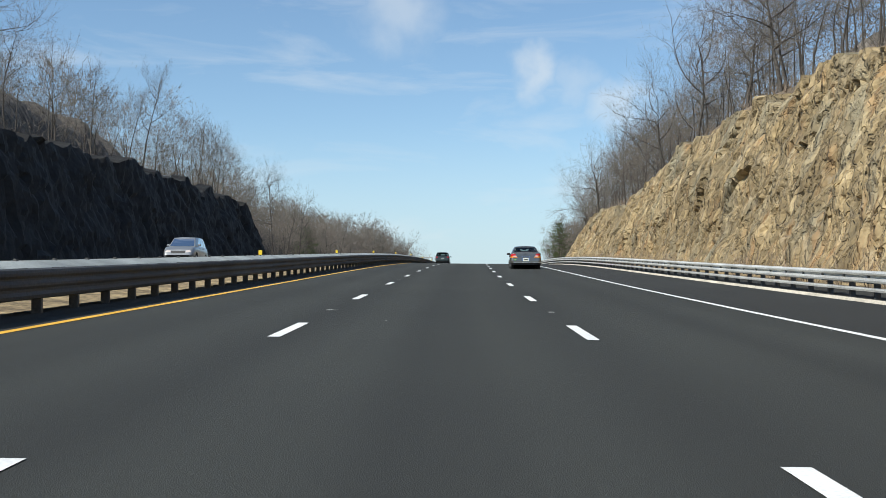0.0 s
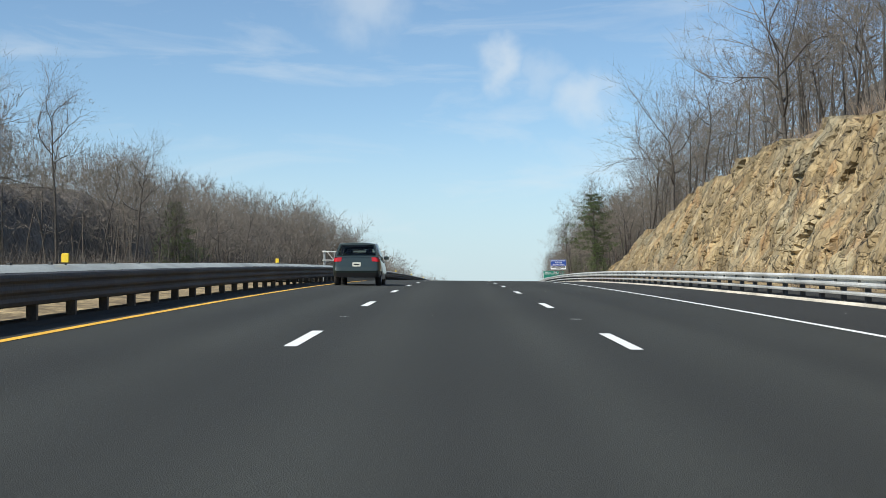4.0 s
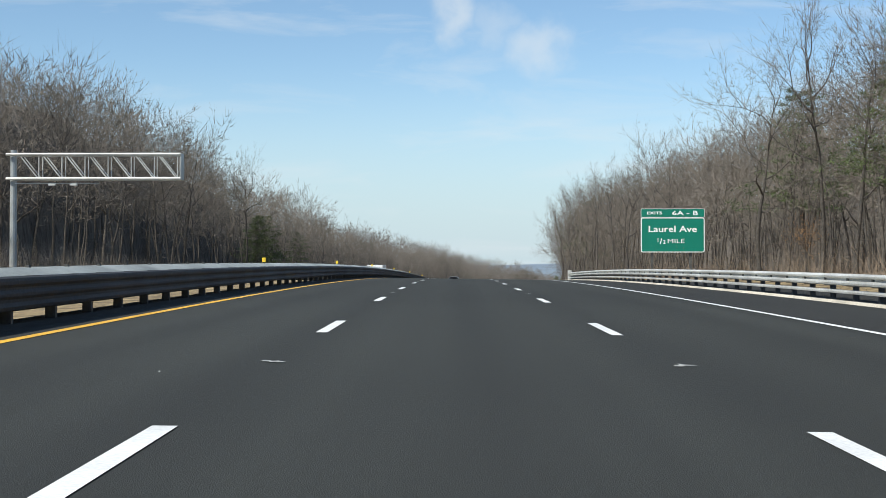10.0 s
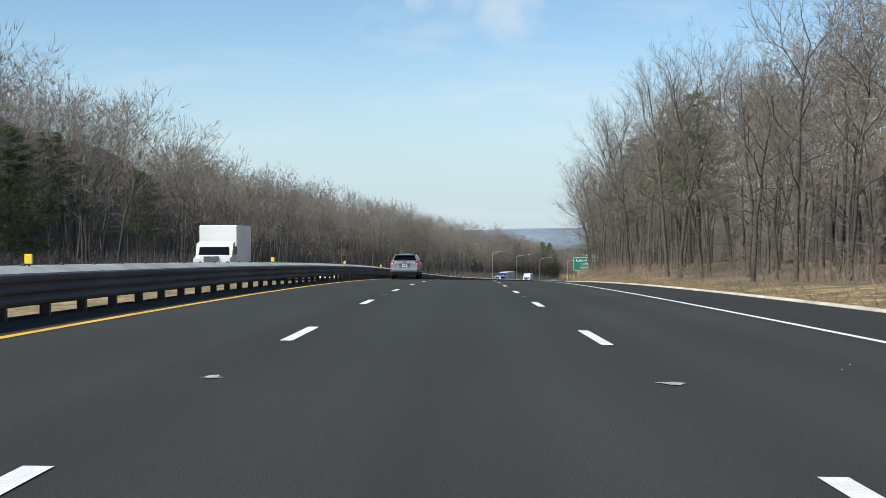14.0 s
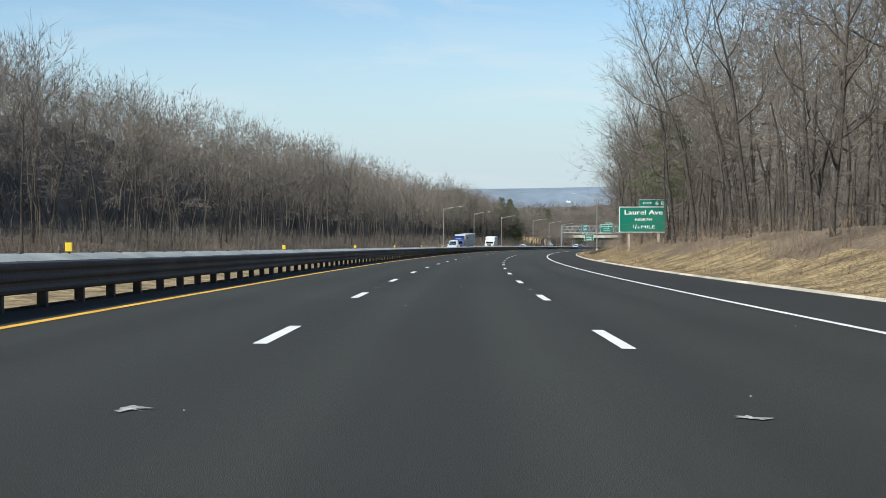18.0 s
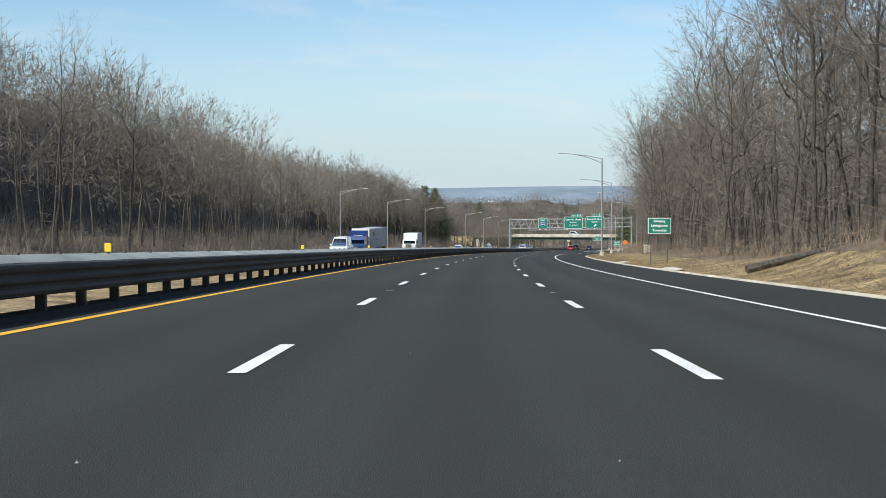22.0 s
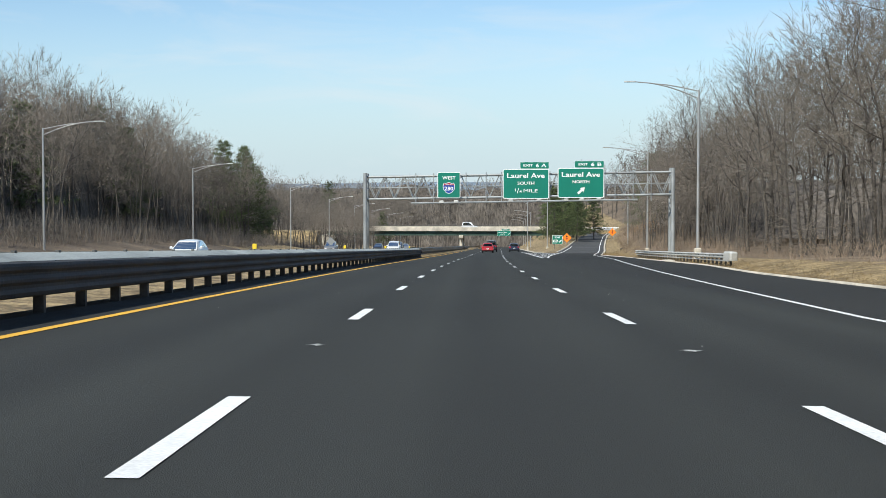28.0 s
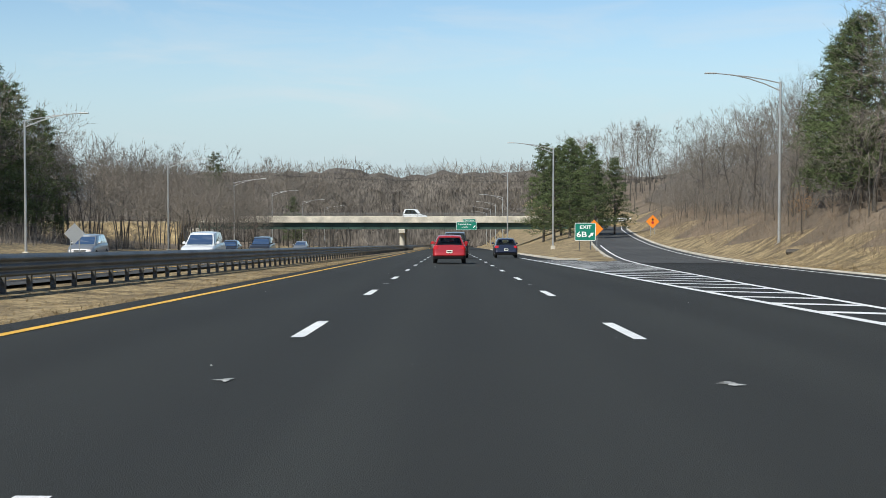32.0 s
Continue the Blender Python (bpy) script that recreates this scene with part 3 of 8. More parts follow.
# small pale stones and scraps
v, f = [], []
for i in range(420):
    s0, la = rng.uniform(10, 1120), rng.uniform(-5, 7.5)
    r = rng.uniform(0.005, 0.013)
    c = Vector(places(s0, la, 0.0))
    o = len(v)
    v += [c + Vector((r, 0, 0)), c + Vector((-r * .6, r, 0)), c + Vector((-r * .6, -r, 0)), c + Vector((0, 0, r))]
    f += [(o, o + 1, o + 3), (o + 1, o + 2, o + 3), (o + 2, o, o + 3)]
tagged(mesh_ob("road_grit", v, f, M_CHIP), "scattered pale grit on the asphalt", "grit", kind="stuff")

# gore: two lines that part, with bars between them
line("gore_line_near", 1003, 1108, lambda s: 5.42 - 0.3 * smooth01((s - 1060) / 50), 0.2, M_WHITE, "white painted gore line beside the lane", up=0.008)
line("gore_line_far", 1003, 1150, gore_line, 0.18, M_WHITE, "white painted gore line beside the exit", up=lambda s: 0.012 + (ramp_up(s) + 0.014 if s > 1080 else 0))
gore = empty("gore_bars", Matrix.Identity(4), "white painted bars across the gore", "road marking", kind="structure")
s0 = 1010.0
while s0 < 1090:
    a, b = 5.45, gore_line(s0) - 0.1
    if b - a > 0.3:
        k = (b - a) * 0.55
        up = 0.009
        pts = [places(s0, b, up), places(s0 - 0.62, b, up), places(s0 - 0.62 + k, a, up), places(s0 + k, a, up)]
        mesh_ob("gore_bar", pts, [(0, 1, 2, 3)], M_WHITE, gore)
    s0 += 3.0


def kerb(name, s0, s1, lat, up, label, step=3.0, w=0.3, h=0.13, left=False):
    f = lat if callable(lat) else (lambda s: lat)
    u = up if callable(up) else (lambda s: up)
    sg = -1 if left else 1
    e = empty(name, Matrix.Identity(4), label, "kerb", kind="structure")
    ss = np.append(np.arange(s0, s1, step), s1)
    for a, b in zip(ss[:-1], ss[1:]):
        v = []
        for s in (a + 0.012, b - 0.012):
            l0 = f(s)
            v += [places(s, l0 - 0.02 * sg, u(s) - 0.05), places(s, l0 + 0.03 * sg, u(s) + h - 0.02), places(s, l0 + 0.06 * sg, u(s) + h), places(s, l0 + w * sg, u(s) + h), places(s, l0 + w * sg, u(s) - 0.05)]
        mesh_ob("kerb_stone", v, [(0, 1, 6, 5), (1, 2, 7, 6), (2, 3, 8, 7), (3, 4, 9, 8), (0, 4, 3, 2, 1), (5, 6, 7, 8, 9)], M_CONC, e)
    return e


kerb("kerb_right", 20, 1086, lambda s: right_edge(s), 0.0, "low pale concrete kerb along the shoulder", 6.0, 0.17, 0.06)
kerb("kerb_exit", 1086, 1250, lambda s: right_edge(s), ramp_up, "pale concrete kerb along the exit", 4.0)
kerb("kerb_gore", 1095, 1200, lambda s: gore_line(s) - 0.65, ramp_up, "pale concrete kerb round the gore island", 3.0, left=True)
kerb("kerb_island", 1096, 1250, 6.9, 0.0, "pale concrete kerb beside the lane", 4.0)
nose = Build()
for q in range(8):
    a, b = 6.9 + q * 0.46, 6.9 + (q + 1) * 0.46 - 0.02
    nose.add([places(1094.7, a, -.05), places(1094.7, b, -.05), places(1094.7, b, .14), places(1094.7, a, .14),
              places(1095.0, a, -.05), places(1095.0, b, -.05), places(1095.0, b, .14), places(1095.0, a, .14)],
             [(0, 1, 2, 3), (3, 2, 6, 7), (4, 7, 6, 5), (0, 3, 7, 4), (1, 5, 6, 2)])
tagged(nose.ob("kerb_nose", M_CONC), "pale concrete kerb across the island's nose", "kerb", kind="structure")
gore_paved = strip("gore_apron", 1060, 1094.8, [5.5, lambda s: gore_line(s) - 0.05], 0.003, M_OLDROAD, 4)
tagged(gore_paved, "worn grey asphalt between the gore lines", "road", kind="structure")

# ---- guard rails ----
THRIE = [(0.0, 0.83), (0.045, 0.79), (0.082, 0.735), (0.082, 0.70), (0.012, 0.635), (0.012, 0.60), (0.082, 0.545), (0.082, 0.505), (0.012, 0.44),
         (0.012, 0.41), (0.075, 0.365), (0.075, 0.335), (0.0, 0.29)]
WBEAM = [(0.0, 0.665), (0.05, 0.65), (0.09, 0.615), (0.085, 0.58), (0.0, 0.55), (0.0, 0.505), (0.085, 0.49), (0.095, 0.45), (0.085, 0.41), (0.02, 0.385)]
RUB = [(0.0, 0.285), (0.06, 0.28), (0.07, 0.24), (0.06, 0.20), (0.0, 0.195)]


def beam(name, s0, s1, lat, profile, side, material, parent, up=0.0, step=3.81):
    """A rolled beam along the road; side +1 faces right."""
    f = lat if callable(lat) else (lambda s: lat)
    ring = [(d * side, z) for d, z in profile] + [((d - 0.006) * side, z) for d, z in reversed(profile)]
    ss = np.append(np.arange(s0, s1, step), s1)
    k = len(ring)
    rise = up if callable(up) else (lambda s: up)
    v = [places(s, f(s) + d, z + rise(s)) for s in ss for d, z in ring]
    fs = []
    for i in range(len(ss) - 1):
        for j in range(k):
            a, b = i * k + j, i * k + (j + 1) % k
            fs.append((a, b, b + k, a + k) if side > 0 else (a, a + k, b + k, b))
    fs += [tuple(range(k)), tuple(range((len(ss) - 1) * k, len(ss) * k))]
    o = mesh_ob(name, v, fs, material, parent, smooth=False)
    return o


def post_mesh(outline, thick):
    """A post in one piece: its outline across the road, drawn out along it."""
    b = Build().plate([(x, z) for x, z in outline], thick).moved(pose(0, -thick / 2, 0))
    me = b.ob("post", M_POST).data
    bpy.data.objects.remove(scene.objects["post"])
    return me


# the median post's foot stands out below the beam with a slanting top; its head shows over the cap
POST = post_mesh([(0.15, -0.1), (0.29, -0.1), (0.29, 0.36), (0.25, 0.40), (0.25, 0.66), (-0.07, 0.72), (-0.08, 0.83), (-0.13, 0.83), (-0.14, 0.64), (0.15, 0.58)], 0.10)
SPOST = post_mesh([(0.0, -0.15), (0.12, -0.15), (0.12, 0.63), (-0.15, 0.63), (-0.15, 0.37), (0.0, 0.37)], 0.12)


def posts(s0, s1, lat, data, parent, near, pitch=1.905, up=0.0):
    """Posts of a rail: those in the near stretch as parts, the rest in one mesh."""
    f = lat if callable(lat) else (lambda s: lat)
    rest_v, rest_f = [], []
    co = [v.co.copy() for v in data.vertices]
    po = [tuple(p.vertices) for p in data.polygons]
    for s in np.arange(s0 + 0.4, s1, pitch):
        m = at(s, f(s), up(s) if callable(up) else up)
        if near[0] < s < near[1]:
            o = new("post", data)
            o.parent = parent
            o.matrix_world = m
        else:
            b = len(rest_v)
            rest_v += [m @ c for c in co]
            rest_f += [tuple(b + i for i in p) for p in po]
    if rest_v:
        tagged(mesh_ob("far_post", rest_v, rest_f, M_POST, parent), kind="stuff")


# steel for the rail's shaded side, with that shade set into its colour
M_SHADEGALV = mat("shade_dark_galvanised_steel", (0.062, 0.064, 0.066), 0.75, 0.0, (0.4, 0.16), (16, 0.1), 0.2, 24)
FACE = [(0.0, 0.70), (0.035, 0.68), (0.05, 0.64), (0.05, 0.60), (0.022, 0.56), (0.022, 0.53), (0.05, 0.485), (0.05, 0.45), (0.022, 0.41), (0.022, 0.37), (0.05, 0.32), (0.04, 0.275), (0.0, 0.255)]
low_crest = curve([-60, 180, 280, 430, 520, 1003], [0.0, 0.0, -0.05, -0.05, 0.01, 0.02])   # the rail stands a little lower over the crest
median = empty("median_guard_rail", Matrix.Identity(4), "double-sided galvanised guard rail along a grass median", "guard rail")
beam("beam", -60, 1003, -5.80, FACE, 1, M_SHADEGALV, median, low_crest)
beam("beam", -60, 1003, -6.46, [(d, z - 0.03) for d, z in THRIE], -1, M_GALVW, median, low_crest)
beam("top_channel", -60, 1003, -6.02, [(0.215, 0.705), (0.06, 0.755), (-0.10, 0.795), (-0.24, 0.80), (-0.40, 0.77)], 1, mat("chalky_galvanised_cap", (0.34, 0.36, 0.34), 0.6, 0.1, (0.5, 0.14), (18, 0.08)), median, low_crest)
posts(-60, 1003, -6.07, POST, median, (20, 575), up=low_crest)
tagged(strip("berm_median", -60, 1003, [-6.45, -6.3, -5.75, -5.62], [-0.2, 0.03, 0.05, 0.0], M_SHOULDER, 6), "low dark asphalt berm under the rail", "berm", kind="structure")
end = empty("rail_terminal", at(1003.2, -5.9), "flared galvanised end of the median guard rail", "guard rail")
Build().tube((0, -0.1, 0.56), (-0.25, 1.9, 0.5), 0.26, 0.24, 8).ob("end_shoe", M_SHADEGALV, end)
Build().box((0.0, 0.4, 0.15), (0.16, 0.2, 0.6)).box((-0.2, 1.5, 0.15), (0.16, 0.2, 0.6)).ob("post", M_POST, end)
median2 = empty("median_guard_rail", Matrix.Identity(4), "galvanised guard rail along the opposite carriageway's median edge", "guard rail")
opp_rail = curve([985, 1032, 1082, 1150, 1250, 1500], [-11.1, -10.7, -9.8, -9.0, -8.4, -8.2])
beam("beam", 960, 1490, lambda s: opp_rail(s), THRIE, 1, M_GALV, median2, -0.1)
beam("beam", 960, 1490, lambda s: opp_rail(s) - 0.5, THRIE, -1, M_GALVW, median2, -0.1)
posts(960, 1300, lambda s: opp_rail(s) - 0.22, SPOST, median2, (960, 1160), up=-0.1)

roadside = empty("roadside_guard_rail", Matrix.Identity(4), "sunlit galvanised guard rail with a rub rail beside the shoulder", "guard rail")
rr = lambda s: right_edge(s) + 0.52
beam("beam", -40, 435.5, lambda s: rr(s) - 0.12, WBEAM, -1, M_GALVW, roadside)
beam("rub_rail", -40, 435.5, lambda s: rr(s) - 0.05, RUB, -1, M_GALVW, roadside)
posts(-40, 435.5, rr, SPOST, roadside, (40, 436))
Build().bevel_box((0, 0, 0.40), (0.34, 0.10, 0.95), 0.02).moved(at(435.7, rr(435) - 0.05)).ob("end_post", M_GALVW, roadside)
# dark strip added behind the rail so that its gaps read dark
tagged(strip("berm_roadside", -40, 436, [lambda s: right_edge(s) + 0.18, lambda s: right_edge(s) + 0.6, lambda s: right_edge(s) + 1.9, lambda s: right_edge(s) + 2.3], [0.02, 0.04, 0.10, -0.1], M_SHOULDER, 6), "low dark strip added under the roadside rail", "berm", kind="structure")
short = empty("roadside_guard_rail", Matrix.Identity(4), "short weathered guard rail before the sign gantry", "guard rail")
r2 = curve([955, 975, 1020], [14.3, 14.9, 15.4])
beam("beam", 957, 1017, lambda s: r2(s) - 0.12, WBEAM, -1, M_GALVW, short, 0.05)
beam("rub_rail", 957, 1017, lambda s: r2(s) - 0.05, RUB, -1, M_GALVW, short, 0.05)
posts(957, 1017, r2, SPOST, short, (900, 1100), up=0.05)
Build().bevel_box(places(956.4, r2(957) - .12, .58), (0.5, 0.9, 0.5), 0.08).ob("end_shoe", M_GALVW, short)
# reflectors on the median rail
refl = empty("rail_reflector", at(34, -6.1, 0.80), "amber reflector plate on the guard rail", "reflector", "rail reflectors")
Build().bevel_box((0, 0, 0.10), (0.12, 0.03, 0.14), 0.012).ob("plate", M_AMBER, refl)
Build().box((0, 0.02, 0.03), (0.03, 0.02, 0.10)).ob("bracket", M_POST, refl)
for k in range(1, 39):
    copy_thing(refl, at(34 + 25.2 * k, -6.1, 0.80 + low_crest(34 + 25.2 * k)))

# ---- rock cuts ----


def blocks(s, z, w, h, seed, tilt):
    """Broken rock in blocks about w by h: each stands out by its own amount, leans its own way, and is parted by a cleft."""
    p = Vector((s / w, z / h, seed))
    dist, pts = noise.voronoi(p)
    c = pts[0]
    a, b, e = noise.cell_vector(c * 7.3 + Vector((0.31, 0.17, 0.43)))
    cleft = max(0.0, 1 - (dist[1] - dist[0]) / 0.16)
    return (a - 0.5) + tilt * ((p.x - c.x) * (b - 0.5) + (p.y - c.y) * (e - 0.5)), cleft


def cut(name, s0, s1, lat_foot, height, lean, side, material, label, seed, ds=0.55, rows=26):
    """A blasted basalt face: tall blocks, columns and ledges parted by clefts, over a slope of fallen rock."""
    ss = np.arange(s0, s1, ds)
    v = []
    for s in ss:
        h = max(0.05, height(s)) * (1 + 0.10 * fbm(s * 0.16, 1.0, seed, 4)) + 0.5 * blocks(s, 0.0, 3.2, 1.0, seed + 11, 0.0)[0] * min(1, height(s) / 3)
        for j in range(rows + 1):
            t = j / rows
            z = t * h
            x = lat_foot + lean * (t ** 1.15)
            if j == rows:
                x += 1.6
                z -= 0.1
            u = s + 0.15 * z + 0.8 * noise.noise(Vector((s * 0.25, z * 0.3, seed)))
            zz = z + 0.7 * noise.noise(Vector((s * 0.3, z * 0.25, seed + 2)))
            b0, c0 = blocks(u, zz, 4.2, 7.0, seed, 0.8)
            b1, c1 = blocks(u, zz, 1.25, 3.8, seed + 3, 0.7)
            b2, c2 = blocks(u + 0.2 * zz, zz, 0.5, 1.5, seed + 6, 0.7)
            d = 0.50 * b0 - 0.16 * c0 + 0.20 * b1 - 0.13 * c1 + 0.10 * b2 - 0.06 * c2 + 0.55 * fbm(s * 0.2, z * 0.26, seed, 4) + 0.10 * fbm(s * 1.3, z * 0.8, seed + 4, 3)
            d *= min(1.0, h / 2.5) * min(1, 0.25 + t * 5)
            v.append(places(s, side * (x - d), z - 0.15))
    k = rows + 1
    f = []
    for i in range(len(ss) - 1):
        for j in range(rows):
            a = i * k + j
            q = (a, a + k, a + k + 1, a + 1)
            f.append(q if side < 0 else q[::-1])
    return tagged(mesh_ob(name, v, f, material), label, "rock face", kind="structure")


def rock_colour(m, tints):
    """Weathered streaks: rust, grey-green and pale faces in patches."""
    n, l = m.node_tree.nodes, m.node_tree.links
    b = n["Principled BSDF"]
    src = b.inputs["Base Color"].links[0].from_socket
    tc = n.new("ShaderNodeTexCoord")
    for scale, (lo, hi), colour, amount, stretch in tints:
        mp, no, mr, mx = n.new("ShaderNodeMapping"), n.new("ShaderNodeTexNoise"), n.new("ShaderNodeMapRange"), n.new("ShaderNodeMix")
        mp.inputs["Scale"].default_value = (1, 1, stretch)
        mp.inputs["Location"].default_value = (scale * 7, scale * 3, 0)
        no.inputs["Scale"].default_value, no.inputs["Detail"].default_value = scale, 6
        mr.inputs["From Min"].default_value, mr.inputs["From Max"].default_value = lo, hi
        mr.inputs["To Max"].default_value = amount
        mx.data_type = "RGBA"
        mx.inputs["B"].default_value = (*colour, 1)
        l.new(tc.outputs["Object"], mp.inputs["Vector"])
        l.new(mp.outputs["Vector"], no.inputs["Vector"])
        l.new(no.outputs["Fac"], mr.inputs["Value"])
        l.new(mr.outputs["Result"], mx.inputs["Factor"])
        l.new(src, mx.inputs["A"])
        src = mx.outputs["Result"]
    l.new(src, b.inputs["Base Color"])


def broken(m, scale, stretch, spread, depth):
    """Rock chunks of their own shade, parted by cracks."""
    n, l = m.node_tree.nodes, m.node_tree.links
    b = n["Principled BSDF"]
    tc, mp, warp, mixv = n.new("ShaderNodeTexCoord"), n.new("ShaderNodeMapping"), n.new("ShaderNodeTexNoise"), n.new("ShaderNodeVectorMath")
    mp.inputs["Scale"].default_value = (1, 1, stretch)
    warp.inputs["Scale"].default_value, warp.inputs["Detail"].default_value = 1.1, 4
    mixv.operation = "MULTIPLY_ADD"
    mixv.inputs[1].default_value = (0.9, 0.9, 0.9)
    l.new(tc.outputs["Object"], mp.inputs["Vector"])
    l.new(tc.outputs["Object"], warp.inputs["Vector"])
    l.new(warp.outputs["Color"], mixv.inputs[0])
    l.new(mp.outputs["Vector"], mixv.inputs[2])
    src = b.inputs["Base Color"].links[0].from_socket
    bump_in = b.inputs["Normal"].links[0].from_socket
    for k, amount in ((1.0, spread), (2.7, spread * 0.7)):
        cell, edge = n.new("ShaderNodeTexVoronoi"), n.new("ShaderNodeTexVoronoi")
        edge.feature = "DISTANCE_TO_EDGE"
        for q in (cell, edge):
            q.inputs["Scale"].default_value = scale * k
            l.new(mixv.outputs["Vector"], q.inputs["Vector"])
        sep, mr, mul = n.new("ShaderNodeSeparateColor"), n.new("ShaderNodeMapRange"), n.new("ShaderNodeVectorMath")
        mr.inputs["To Min"].default_value, mr.inputs["To Max"].default_value = 1 - amount, 1 + amount
        mul.operation = "SCALE"
        l.new(cell.outputs["Color"], sep.inputs[0])
        l.new(sep.outputs[0], mr.inputs["Value"])
        l.new(src, mul.inputs[0])
        l.new(mr.outputs["Result"], mul.inputs["Scale"])
        src = mul.outputs["Vector"]
        cr, bp = n.new("ShaderNodeMapRange"), n.new("ShaderNodeBump")
        cr.inputs["From Max"].default_value = 0.10
        l.new(edge.outputs["Distance"], cr.inputs["Value"])
        bp.inputs["Strength"].default_value, bp.inputs["Distance"].default_value = 0.9, depth / k
        l.new(cr.outputs["Result"], bp.inputs["Height"])
        l.new(bump_in, bp.inputs["Normal"])
        bump_in = bp.outputs["Normal"]
    l.new(src, b.inputs["Base Color"])
    l.new(bump_in, b.inputs["Normal"])


rock_colour(M_ROCKL, [(0.35, (0.5, 0.7), (0.245, 0.228, 0.160), 0.75, 0.6), (0.8, (0.56, 0.72), (0.40, 0.20, 0.07), 0.45, 0.35), (1.6, (0.58, 0.75), (0.46, 0.38, 0.25), 0.7, 0.5),
                      (2.6, (0.6, 0.72), (0.08, 0.065, 0.05), 0.7, 0.4)])
broken(M_ROCKL, 0.85, 0.5, 0.26, 0.16)
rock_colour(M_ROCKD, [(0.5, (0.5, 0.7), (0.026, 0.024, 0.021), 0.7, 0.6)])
cut("cliff_right", 15, 322, 14.2, cliff_r, 3.6, 1, M_ROCKL, "sunlit tan and rust basalt rock cut", 2.0, 0.20, 52)
cut("cliff_left", -40, 222, CLIFF_L, cliff_l, 2.8, -1, M_ROCKD, "basalt rock cut with its shade put into the dark colour", 6.0, 0.6, 26)

# ---- sign making ----


def board(parent, w, h, cx, cz, face, border=M_SIGNW, y=0.0, r=0.15, name="panel"):
    p = Build().plate(rounded(w, h, r, 4, cx, cz), 0.05).moved(Matrix.Translation((0, y, 0))).ob(name, border, parent)
    e = min(w, h) * 0.022 + 0.012
    q = Build().plate(rounded(w - 2 * e, h - 2 * e, max(0.02, r - e), 4, cx, cz), 0.01).moved(Matrix.Translation((0, y - 0.006, 0)))
    q.ob("sheet", face, p)
    return p


def arrow(parent, x, z, size, material, y=-0.02):
    """A slanting arrow, up and to the right."""
    b = Build()
    pts = [(-0.5, -0.12), (0.05, -0.12), (0.0, -0.30), (0.5, 0.0), (0.0, 0.30), (0.05, 0.12), (-0.5, 0.12)]
    c, s_ = math.cos(radians(42)), math.sin(radians(42))
    b.plate([(x + size * (c * p - s_ * q), z + size * (s_ * p + c * q)) for p, q in pts][::-1], 0.008)
    b.moved(Matrix.Translation((0, y, 0)))
    return b.ob("arrow", material, parent)


def ground_posts(parent, xs, top, depth=0.14, size=0.16, material=None, foot=-1.0):
    for x in xs:
        if isinstance(foot, (list, tuple)):
            fz = foot[xs.index(x)]
        else:
            fz = foot
        b = Build()
        z0, z1 = fz, top
        b.box((x, depth, (z0 + z1) / 2), (size, 0.012, z1 - z0)).box((x, depth + size / 2, (z0 + z1) / 2), (0.012, size, z1 - z0)).box((x, depth + size, (z0 + z1) / 2), (size, 0.012, z1 - z0))
        b.ob("post", material or M_POST, parent)


# exits sign
sg = empty("exit_sign", at(409.6, 14.05), "green exit sign in two panels on steel posts behind the rail", "road sign")
board(sg, 4.22, 2.32, 0, 3.02, M_GREEN)
board(sg, 4.22, 0.58, 0, 4.48, M_GREEN, r=0.08, name="tab_panel")
words("EXITS", 0.26, M_SIGNW, sg, -1.2, -0.012, 4.48, 1.0)
words("6A - B", 0.40, M_SIGNW, sg, 0.82, -0.012, 4.48, 1.72)
words("Laurel Ave", 0.58, M_SIGNW, sg, 0, -0.012, 3.42, 3.2)
mile("2", 0.44, sg, -0.15, 2.62, 1.85)
ground_posts(sg, [-1.35, 1.2], 4.1)
# quarter-mile sign
sg = empty("exit_sign", at(689.8, 13.95), "green exit sign with a raised tab on two concrete posts", "road sign")
board(sg, 4.42, 2.32, 0, 3.56, M_GREEN)
board(sg, 2.62, 0.62, 0.88, 5.05, M_GREEN, r=0.08, name="tab_panel")
words("EXIT", 0.26, M_SIGNW, sg, 0.35, -0.012, 5.05, 0.8)
words("6 B", 0.42, M_SIGNW, sg, 1.45, -0.012, 5.05, 0.85)
words("Laurel Ave", 0.58, M_SIGNW, sg, 0, -0.012, 4.22, 3.42)
words("NORTH", 0.36, M_SIGNW, sg, 0, -0.012, 3.56, 1.5)
mile("4", 0.44, sg, 0, 2.90, 2.05)
ground_posts(sg, [-1.3, 1.35], 3.6, foot=[-0.3, 0.2], material=M_CONC, size=0.2)
Build().box((-1.25, 0.2, 4.95), (0.05, 0.05, 0.5)).box((-1.0, 0.2, 4.95), (0.05, 0.05, 0.5)).box((-1.12, 0.2, 5.15), (0.35, 0.05, 0.05)).ob("tab_bracket", M_POST, sg)
# blue programme board
sg = empty("programme_sign", at(300, 10.55), "blue and white roadside programme board on two posts", "road sign")
board(sg, 1.87, 1.20, 0, 2.32, M_SIGNW, M_SIGNBACK, r=0.04)
Build().plate(rounded(1.80, 0.72, 0.02, 2, 0, 2.54), 0.006).moved(Matrix.Translation((0, -0.012, 0))).ob("blue_field", M_BLUE, sg)
words("SPONSOR A HIGHWAY", 0.19, M_SIGNW, sg, 0, -0.016, 2.77, 1.66)
words("PROGRAM", 0.19, M_SIGNW, sg, 0, -0.016, 2.56, 0.78)
words("BEAUTIFICATION", 0.19, M_SIGNW, sg, 0, -0.016, 2.33, 1.30)
